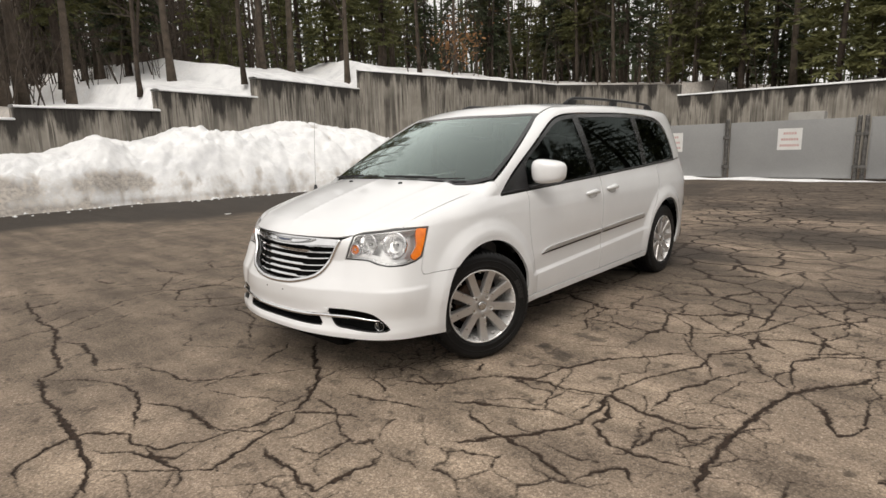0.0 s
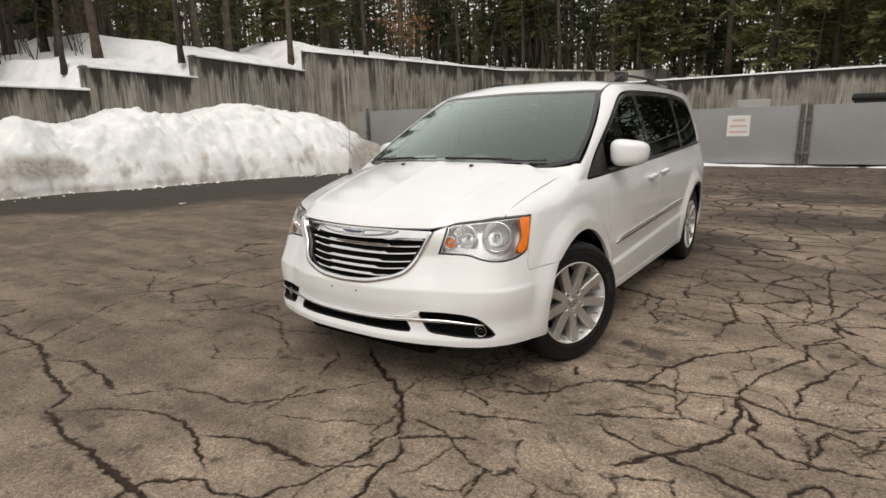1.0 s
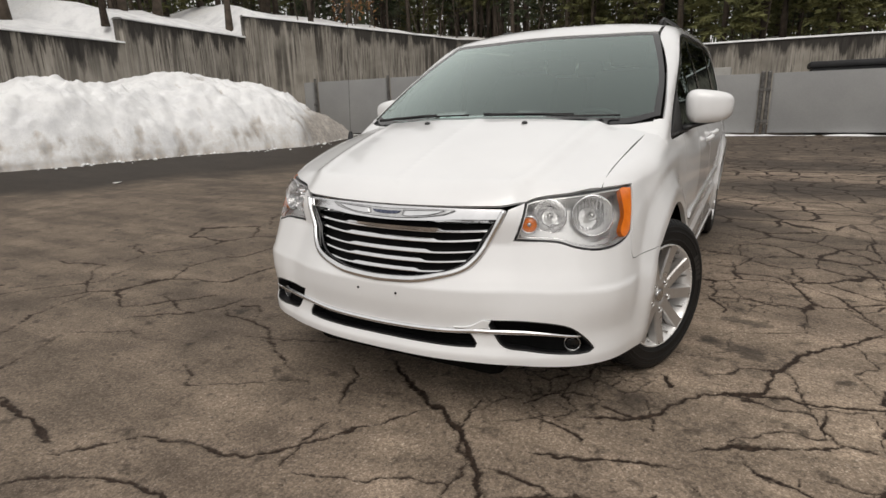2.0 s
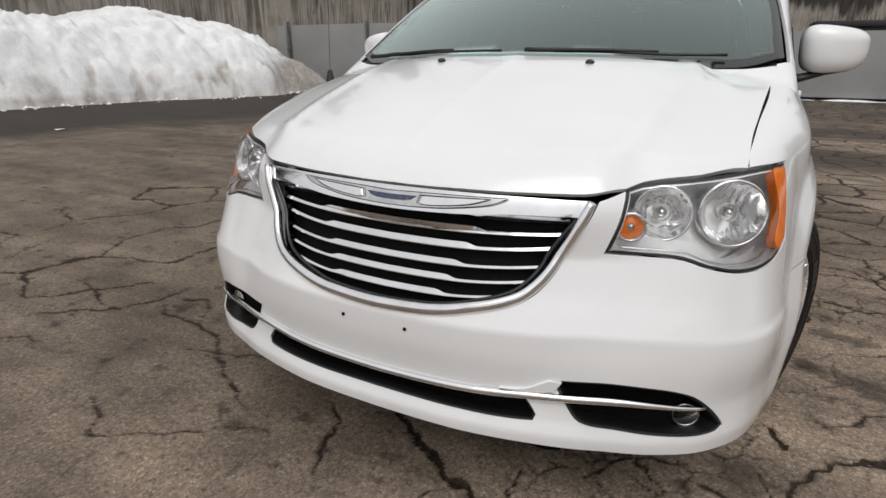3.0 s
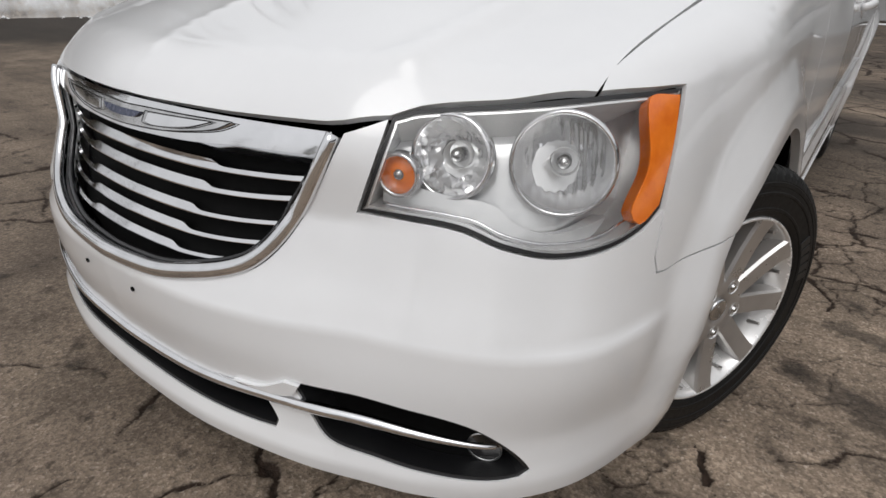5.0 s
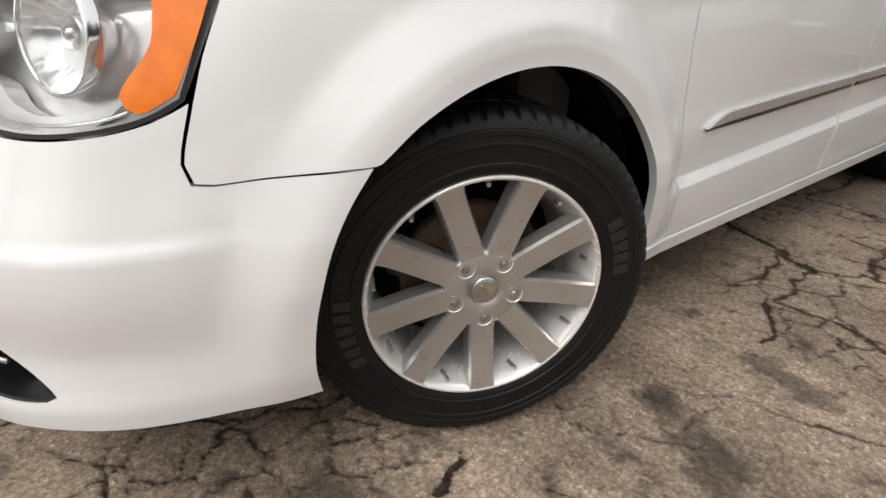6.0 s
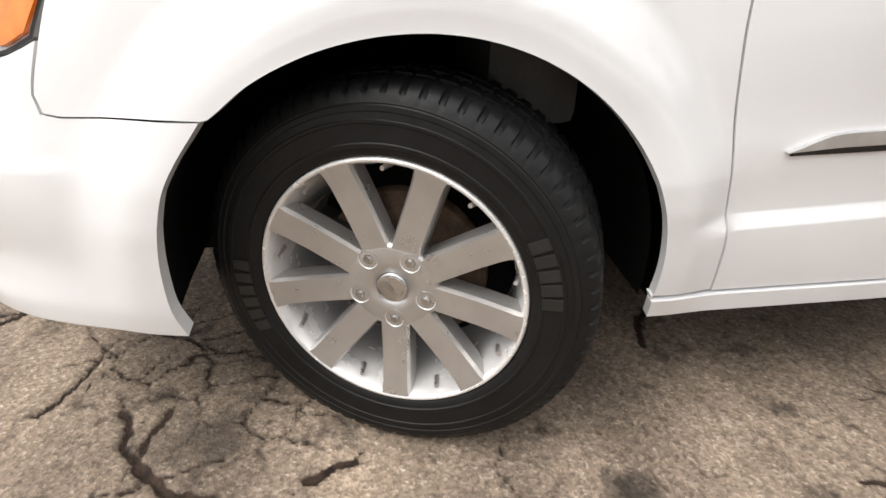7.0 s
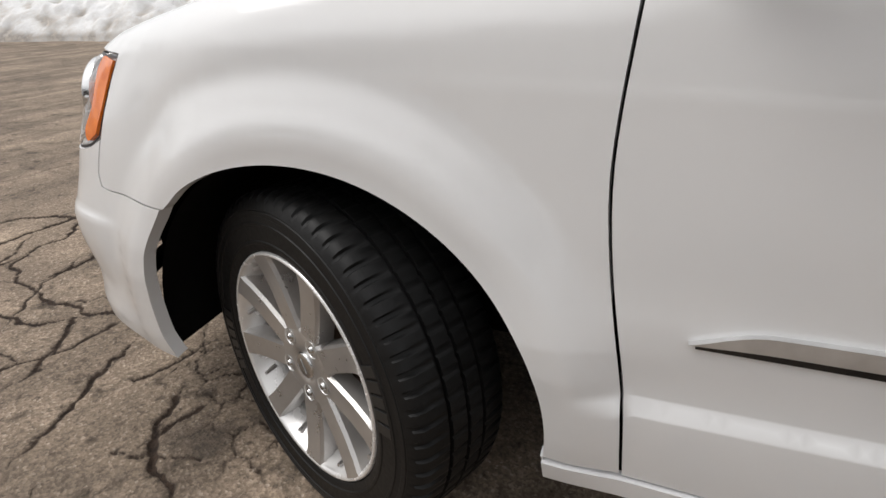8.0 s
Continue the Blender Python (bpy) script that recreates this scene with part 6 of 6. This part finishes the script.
# wipers, washer jets, aerial
for x0, x1 in ((-0.62, -0.08), (0.12, 0.66)):
    def ws(x, back):
        y = 0.02 + 0.27 * x * x + back
        return Vector(on_top(x, y)) + Vector((0, -0.008, 0.008))
    tube("wiper_blade", [ws(x, 0.022 + 0.02 * (x - x0)) for x in np.linspace(x0, x1, 14)], 0.005, BLACK, van, 6)
    tube("wiper_arm", [ws(x0 + 0.62 * t * (x1 - x0) - 0.10 * (1 - t), 0.004 + 0.03 * t) + Vector((0, 0, 0.006)) for t in np.linspace(0, 1, 10)], [0.009 - 0.004 * t for t in np.linspace(0, 1, 10)], BLACK, van, 6)
for x in (-0.262, 0.272):
    p = on_top(x, -0.073)
    bm = bmesh.new()
    bmesh.ops.create_uvsphere(bm, u_segments=14, v_segments=8, radius=1)
    for vv in bm.verts:
        vv.co = Vector((p[0] + vv.co.x * 0.014, p[1] + vv.co.y * 0.018, p[2] + 0.002 + max(vv.co.z, -0.3) * 0.010))
    part("washer_jet", smoothed(bm), BLACK, van)
p = Vector(on_top(-0.828, 0.0))
bm = bmesh.new()
bmesh.ops.create_cone(bm, cap_ends=True, segments=16, radius1=0.020, radius2=0.009, depth=0.045, matrix=Matrix.Translation(p + Vector((0, 0, 0.018))))
part("aerial_base", smoothed(bm), BLACK, van)
tube("aerial", [p + Vector((0, 0, 0.03)), p + Vector((0, 0.02, 0.40)), p + Vector((0, 0.05, 0.70))], 0.0012, BLACK, van, 5)

# ---- headlamps
for s in (1, -1):
    lamp = new("headlamp")
    lamp.parent = van
    loop = outline(HEAD, 0.012)
    lens_loop = inset(loop, 0.007)
    skin("seal", loop, on_nose, BLACK, lamp, shift=-0.003, lip=0.0, holes=(inset(loop, 0.0055),), step=0.03, side=s)
    skin("bezel", inset(loop, 0.004), on_nose, HOUSING, lamp, shift=-0.006, lip=0.075, holes=(inset(loop, 0.009),), step=0.03, side=s)
    skin("housing", loop, on_nose, HOUSING, lamp, shift=-0.078, lip=0, step=0.03, side=s)
    skin("lens", lens_loop, on_nose, LENS, lamp, "clear headlamp lens", shift=0.0, lip=0, step=0.02, side=s)
    amber = nose_pts((59.6, 0.917), (63.5, 0.918, 1), (61.8, 0.838), (60.0, 0.772, 1), (57.6, 0.752), (56.6, 0.772), (58.8, 0.83))
    skin("side_marker", outline(amber, 0.01), on_nose, AMBER, lamp, "amber side marker", shift=0.0015, lip=0.02, step=0.015, side=s)
    trim = nose_pts((35.2, 0.768), (39.5, 0.770), (42.8, 0.768), (45.8, 0.751), (49.6, 0.739), (54.3, 0.744), (57.2, 0.757))
    P = nose_path([(math.degrees(u / RING), z) for u, z, *_ in trim], -0.022, 40) * (s, 1, 1)
    v, f = tube_data(P, 0.0026, 6)
    part("trim_line", mesh_of("trim_line", v, f, CHROME), None, lamp)
    slope = nose_pts((34.6, 0.764, 1), (35.4, 0.80), (40.5, 0.796), (45.0, 0.790), (47.0, 0.765), (50, 0.752), (56.2, 0.765, 1), (54.0, 0.738), (49.6, 0.733), (45.8, 0.745), (42.8, 0.762))
    skin("apron", outline(slope, 0.012), on_nose, HOUSING, lamp, shift=-0.040, lip=0.03, step=0.02, side=s)
    for nm, ang, z, r, deep, mat, push in (("low_beam", 51.2, 0.846, 0.070, 0.075, REFLECTOR, 0.030), ("high_beam", 41.4, 0.849, 0.057, 0.065, REFLECTOR, 0.030), ("turn_signal", 36.9, 0.816, 0.027, 0.035, REFLECTOR, 0.020)):
        c = on_nose(radians(ang) * RING, z)
        g = gradient(c[None])[0]
        ax = Vector((g[0] * 0.55, g[1] * 0.55 - 0.45, g[2] * 0.3)).normalized()
        c = Vector(c) - Vector(g) * push
        unit = new(nm)
        unit.parent = lamp
        c.x, ax.x = c.x * s, ax.x * s
        unit.matrix_basis = Matrix.Translation(c) @ Vector((1, 0, 0)).rotation_difference(ax).to_matrix().to_4x4()
        prof = [(max(r * q, 0.0006), -deep * (1 - q * q)) for q in np.linspace(0, 1, 8)]
        facet = random.Random(int(ang))
        if nm == "low_beam":  # upright flutes
            prof = [(max(r * q, 0.0006), -deep * (1 - q * q)) for q in np.linspace(0, 1, 18)]
            v, f = lathe_data(prof, 72)
            v = [(a + 0.0045 * abs(math.sin(math.pi * b / 0.013)) * min(1, 1.6 * (1 - math.hypot(b, c) / r) * 3), b, c) for a, b, c in v]
        else:
            v, f = lathe_data(prof, 22, (lambda i, j: facet.uniform(-0.0035, 0.0035) * (1 < j < 7)) if r > 0.04 else None)
        part("bowl", mesh_of("bowl", v, f, mat, None, nm == "low_beam"), None, unit)
        v, f = lathe_data([(r, -0.004), (r, 0.003), (r + 0.0035, 0.006), (r + 0.007, 0.003), (r + 0.008, -0.012)], 48)
        part("ring", mesh_of("ring", v, f, CHROME), None, unit)
        if nm == "turn_signal":
            v, f = lathe_data([(0.0006, 0.000), (0.010, -0.001), (r * 0.95, -0.010)], 32)
            part("amber_cover", mesh_of("amber_cover", v, f, AMBER), None, unit, "amber turn signal bulb cover")
            v, f = lathe_data([(0.0006, 0.0045), (0.0055, 0.0035), (0.0085, -0.0008), (0.0085, -0.006)], 20)
            part("bulb", mesh_of("bulb", v, f, STEEL), None, unit)
        else:
            v, f = lathe_data([(0.0006, -0.012), (0.007, -0.014), (0.011, -0.022), (0.011, -0.045), (0.007, -deep)], 20)
            part("bulb", mesh_of("bulb", v, f, STEEL), None, unit)
            v, f = lathe_data([(0.020, -0.040), (0.021, -0.020), (0.0215, -0.020), (0.0205, -0.040)], 24)
            part("shield_ring", mesh_of("shield_ring", v, f, HOUSING), None, unit)

# ---- mirrors
for s in (1, -1):
    mir = new("mirror")
    mir.parent = van
    n, k = 36, 20
    verts, faces = [], []
    for i in range(k + 1):
        b = -math.pi / 2 + math.pi * i / k
        for j in range(n):
            a = 2 * math.pi * j / n
            cb, sb = abs(math.cos(b)) ** 0.55, math.copysign(abs(math.sin(b)) ** 0.62, math.sin(b))
            ca, sa = math.copysign(abs(math.cos(a)) ** 0.62, math.cos(a)), math.copysign(abs(math.sin(a)) ** 0.72, math.sin(a))
            x, y, z = cb * ca, cb * sa, sb
            yy = y * (0.085 if y < 0 else 0.035)
            verts.append(((1.002 + 0.113 * x + 0.006 * z * x) * s, 0.675 + yy + 0.035 * (x + 0.2) * (1 if x > 0 else 0.5), 1.192 + z * (0.083 - 0.012 * x) - 0.004 * x))
    for i in range(k):
        for j in range(n):
            a, b = i * n + j, i * n + (j + 1) % n
            q = (a, b, b + n, a + n)
            faces.append(q if s > 0 else q[::-1])
    part("shell", mesh_of("shell", verts, faces, PAINT), None, mir, "white door mirror shell")
    bm = bmesh.new()
    boxy(bm, 0.915, 1.09, 0.708, 0.716, 1.125, 1.255, 0.003)
    for vv in bm.verts:
        vv.co.x *= s
    bmesh.ops.recalc_face_normals(bm, faces=bm.faces)
    part("glass", bm, CHROME, mir, "mirror glass")
    tube("arm", [(s * 0.880, 0.600, 1.085), (s * 0.925, 0.635, 1.095), (s * 0.985, 0.665, 1.112), (s * 1.06, 0.675, 1.122)], [0.030, 0.026, 0.022, 0.012], BLACK, mir, 10, 0.55)
    patch = outline([(0.285, 1.072, 1), (0.47, 1.196), (0.585, 1.270, 1), (0.585, 1.082, 1)], 0.03)
    part("mount", panel_mesh("mount", patch, on_side, BLACK, step=0.05, lip=0.01, shift=0.004, side=s), None, mir)

# ---- wheel wells and underbody
for s in (1, -1):
    for c in (ARCH_F, ARCH_R):
        verts, faces = [], []
        A = np.linspace(-9, 190, 40)
        prof = ((0.447, 0.885), (0.455, 0.72), (0.455, 0.48), (0.02, 0.47))
        for a in A:
            for r, x in prof:
                verts.append((s * x, c[0] + r * math.cos(radians(a)), max(c[1] + r * math.sin(radians(a)), 0.285)))
        for i in range(len(A) - 1):
            for j in range(3):
                p, q = i * 4 + j, (i + 1) * 4 + j
                faces.append((p, q, q + 1, p + 1))
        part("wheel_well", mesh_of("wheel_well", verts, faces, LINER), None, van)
bm = bmesh.new()
boxy(bm, -0.46, 0.46, -0.80, 4.05, 0.20, 0.62, 0.05)
boxy(bm, -0.86, 0.86, 0.56, 2.55, 0.215, 0.42, 0.04)
boxy(bm, -0.80, 0.80, 3.52, 4.02, 0.26, 0.60, 0.04)
boxy(bm, -0.60, 0.60, -0.72, -0.50, 0.25, 0.60, 0.04)
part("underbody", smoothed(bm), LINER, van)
bm = bmesh.new()
boxy(bm, -0.84, 0.84, 0.45, 3.95, 0.62, 0.68, 0.02)
boxy(bm, -0.78, 0.78, 0.18, 0.36, 0.60, 1.05, 0.03)
part("cabin_floor", smoothed(bm), TRIM_GREY, van)

# ---- cabin
bm = bmesh.new()
got = boxy(bm, -0.76, 0.76, 0.22, 0.78, 0.80, 1.115, 0.06)
part("dashboard", smoothed(bm), TRIM_GREY, van)
sw = Matrix.Translation((0.38, 0.90, 1.02)) @ pose(0, 0, 0, -62, 0, 0)
bm = bmesh.new()
ringv, ringf = [], []
for i in range(40):
    a = 2 * math.pi * i / 40
    for j in range(8):
        b = 2 * math.pi * j / 8
        ringv.append(sw @ Vector(((0.185 + 0.015 * math.cos(b)) * math.cos(a), (0.185 + 0.015 * math.cos(b)) * math.sin(a), 0.015 * math.sin(b))))
for i in range(40):
    for j in range(8):
        ringf.append((i * 8 + j, ((i + 1) % 40) * 8 + j, ((i + 1) % 40) * 8 + (j + 1) % 8, i * 8 + (j + 1) % 8))
bm.free()
wheel_rim = part("steering_wheel", mesh_of("steering_wheel", ringv, ringf, BLACK), None, van)
bm = bmesh.new()
boxy(bm, -0.07, 0.07, -0.06, 0.06, -0.03, 0.02, 0.02, sw)
boxy(bm, -0.18, 0.18, -0.018, 0.018, -0.012, 0.008, 0.005, sw)
part("steering_hub", smoothed(bm), BLACK, van)
for x, y in ((0.38, 1.25), (-0.38, 1.25), (0.40, 2.15), (-0.40, 2.15), (0.36, 3.0), (-0.36, 3.0)):
    bm = bmesh.new()
    boxy(bm, -0.25, 0.25, -0.25, 0.27, 0.70, 0.90, 0.06, Matrix.Translation((x, y, 0)))
    boxy(bm, -0.24, 0.24, -0.07, 0.07, -0.02, 0.62, 0.06, Matrix.Translation((x, y + 0.26, 0.84)) @ pose(0, 0, 0, -16, 0, 0))
    boxy(bm, -0.13, 0.13, -0.05, 0.05, 0.64, 0.80, 0.04, Matrix.Translation((x, y + 0.26, 0.84)) @ pose(0, 0, 0, -13, 0, 0))
    part("seat", smoothed(bm), CLOTH, van)
bm = bmesh.new()
boxy(bm, -0.60, 0.60, 1.15, 3.65, 1.615, 1.635, 0.008)
part("headliner", smoothed(bm), TRIM_GREY, van)
bm = bmesh.new()
boxy(bm, -0.12, 0.12, 0.93, 0.955, 1.49, 1.55, 0.012)
boxy(bm, -0.012, 0.012, 0.94, 0.96, 1.54, 1.60, 0.004)
part("inner_mirror", smoothed(bm), BLACK, van)

# ---- wheels


def build_wheel():
    w = new("wheel")
    n = 720
    prof = [(0.226, -0.098), (0.245, -0.110), (0.290, -0.1165), (0.325, -0.114), (0.345, -0.106), (0.354, -0.097), (0.3585, -0.086), (0.360, -0.060), (0.360, -0.0455), (0.352, -0.045), (0.352, -0.037), (0.361, -0.0365), (0.3615, -0.006), (0.353, -0.0055), (0.353, 0.0025), (0.3615, 0.003), (0.361, 0.036), (0.352, 0.0365), (0.352, 0.0445), (0.360, 0.045), (0.360, 0.060), (0.3585, 0.086), (0.354, 0.097), (0.345, 0.106), (0.334, 0.1105), (0.330, 0.1125), (0.328, 0.1120), (0.326, 0.1140), (0.318, 0.1148), (0.3165, 0.1135), (0.306, 0.1150), (0.3045, 0.1168), (0.300, 0.1168), (0.2985, 0.1150), (0.270, 0.1145), (0.2685, 0.1160), (0.2650, 0.1158), (0.2635, 0.1135), (0.255, 0.111), (0.2525, 0.108), (0.2515, 0.100), (0.2520, 0.092)]
    prof = [(r if r > 0.27 else 0.27 - (0.27 - r) * 1.32, q - 0.022) for r, q in prof]

    def tread(i, j):
        if (20 <= j <= 23 or 4 <= j <= 7) and i % 10 < 3:
            return -0.0060 if j in (21, 22, 5, 6) else -0.0035
        if 10 < j < 17 and (i + 2 * j) % 12 < 2:
            return -0.004
        if j in (19, 8) and (i + 4) % 20 < 2:
            return -0.003
        return 0.0
    v, f = lathe_data(prof, n, tread)
    tyre = part("tyre", mesh_of("tyre", v, f, RUBBER), None, w, "black tyre with worn sidewall")
    tyre.data.set_sharp_from_angle(angle=radians(35))
    # raised sidewall marks, as plain bars
    for a0, count, size in ((28, 5, 1.0), (205, 6, 0.95)):
        for q in range(count):
            a = radians(a0 - 5.4 * q)
            bm = bmesh.new()
            boxy(bm, -0.0012, 0.0022, -0.0105 * size, 0.0105 * size, -0.017 * size, 0.017 * size, 0.001, Matrix.Translation((0.0935, 0, 0)))
            bmesh.ops.transform(bm, matrix=Matrix.Rotation(a, 4, "X") @ Matrix.Translation((0, 0.283, 0)) @ Matrix.Rotation(radians(90), 4, "X"), verts=bm.verts)
            part("sidewall_mark", bm, MARK, tyre)
    v, f = lathe_data([(0.2450, 0.078), (0.2448, 0.086), (0.2420, 0.0895), (0.2378, 0.0888), (0.2345, 0.083), (0.2270, 0.060), (0.2190, 0.040), (0.210, -0.02), (0.206, -0.09)], 96)
    rim = part("rim", mesh_of("rim", v, f, LIP), None, w, "bright machined alloy rim")
    phase = -88
    for q in range(9):
        a = radians(phase + 40 * q)
        bm = bmesh.new()
        stations = ((0.045, 0.0215, 0.070), (0.078, 0.0235, 0.071), (0.112, 0.0237, 0.073), (0.160, 0.0238, 0.076), (0.205, 0.0242, 0.0815), (0.224, 0.0250, 0.0855), (0.237, 0.0280, 0.0880))
        rows = []
        for r, hw, s in stations:
            rows.append([bm.verts.new(p) for p in ((s - 0.040, r, -hw - 0.006), (s - 0.008, r, -hw - 0.004), (s, r, -hw), (s, r, hw), (s - 0.008, r, hw + 0.004), (s - 0.040, r, hw + 0.006))])
        for ra, rb in zip(rows, rows[1:]):
            for j in range(5):
                bm.faces.new((ra[j], rb[j], rb[j + 1], ra[j + 1]))
        bmesh.ops.recalc_face_normals(bm, faces=bm.faces)
        bmesh.ops.transform(bm, matrix=Matrix.Rotation(a, 4, "X"), verts=bm.verts)
        part("spoke", smoothed(bm, 22), ALLOY, rim, "flat silver alloy spoke")
        bm = bmesh.new()
        bmesh.ops.create_cone(bm, cap_ends=True, segments=10, radius1=0.0055, radius2=0.004, depth=0.030, matrix=Matrix.Rotation(a + radians(20), 4, "X") @ Matrix.Translation((0.060, 0.2225, 0)) @ pose(0, 0, 0, 0, 76, 0))
        part("rim_nub", smoothed(bm), ALLOY, rim)
    v, f = lathe_data([(0.0006, 0.069), (0.030, 0.069), (0.0305, 0.0705), (0.050, 0.0715), (0.076, 0.0718), (0.084, 0.069), (0.088, 0.058), (0.086, 0.030)], 72)
    hub = part("hub", mesh_of("hub", v, f, ALLOY), None, w, "silver alloy wheel hub")
    v, f = lathe_data([(0.0006, 0.0755), (0.018, 0.0755), (0.026, 0.0745), (0.0295, 0.072), (0.030, 0.066)], 40)
    part("centre_cap", mesh_of("centre_cap", v, f, DULL_CHROME), None, hub, "satin centre cap")
    bm = bmesh.new()
    boxy(bm, 0.0752, 0.0772, -0.0035, 0.0035, -0.017, 0.017, 0.001, Matrix.Rotation(radians(32), 4, "X"))
    part("cap_mark", bm, STEEL, hub)
    for q in range(5):
        m = Matrix.Rotation(radians(-86 + 72 * q), 4, "X") @ Matrix.Translation((0, 0.0655, 0))
        v, f = lathe_data([(0.0185, 0.0735), (0.0175, 0.0728), (0.0155, 0.066), (0.0145, 0.058), (0.0006, 0.057)], 28)
        me = mesh_of("lug_pocket", v, f, HOUSING)
        me.transform(m)
        part("lug_pocket", me, None, hub)
        bm = bmesh.new()
        bmesh.ops.create_cone(bm, cap_ends=True, segments=6, radius1=0.0112, radius2=0.0105, depth=0.022, matrix=m @ Matrix.Translation((0.061, 0, 0)) @ pose(0, 0, 0, 0, 90, 0))
        bmesh.ops.create_cone(bm, cap_ends=True, segments=16, radius1=0.0090, radius2=0.006, depth=0.006, matrix=m @ Matrix.Translation((0.074, 0, 0)) @ pose(0, 0, 0, 0, 90, 0))
        part("lug_nut", bm, STEEL, hub)
    v, f = lathe_data([(0.155, -0.030), (0.155, -0.004), (0.152, -0.002), (0.085, -0.002), (0.083, 0.025), (0.0006, 0.028)], 64)
    part("brake_disc", mesh_of("brake_disc", v, f, RUST), None, w, "rusty brake disc")
    bm = bmesh.new()
    boxy(bm, -0.035, 0.032, -0.055, 0.055, -0.035, 0.035, 0.012, Matrix.Rotation(radians(160), 4, "X") @ Matrix.Translation((0, 0.135, 0)))
    part("caliper", smoothed(bm), CALIPER, w)
    v, f = lathe_data([(0.0006, -0.075), (0.190, -0.075), (0.204, -0.085)], 48)
    part("back_plate", mesh_of("back_plate", v, f, DEEP), None, w)
    return w


STEER = 23.5
first = build_wheel()
SPIN = {0: 0, 1: 17, 2: 8, 3: 31}
poses = []
for i, (hx, y, steer, flip) in enumerate(((0.915, 0.0, STEER, 0), (-0.915, 0.0, STEER, 180), (0.908, WHEELBASE, 0, 0), (-0.908, WHEELBASE, 0, 180))):
    axis = Vector((math.cos(radians(flip - steer)), math.sin(radians(flip - steer)), 0))
    c = Vector((hx, y, AXLE_Z + 0.003)) - axis * 0.070
    poses.append(Matrix.Translation(c) @ pose(0, 0, 0, 0, 0, flip - steer) @ Matrix.Rotation(radians(SPIN[i]), 4, "X"))
first.matrix_basis = poses[0]
first.parent = van
for m in poses[1:]:
    copy_thing(first, m)

# ---------------------------------------------------------------- scrap on the ground
bm = bmesh.new()
boxy(bm, -8.93, -8.85, 3.20, 3.33, 0.0, 0.004, 0.001)
for v in bm.verts:
    v.co.z += 0.03 * abs(math.sin((v.co.x + v.co.y) * 19)) + 0.002
tagged(part("paper_scrap", bm, SIGN, None), "crumpled white paper scrap on the dark asphalt", "litter")
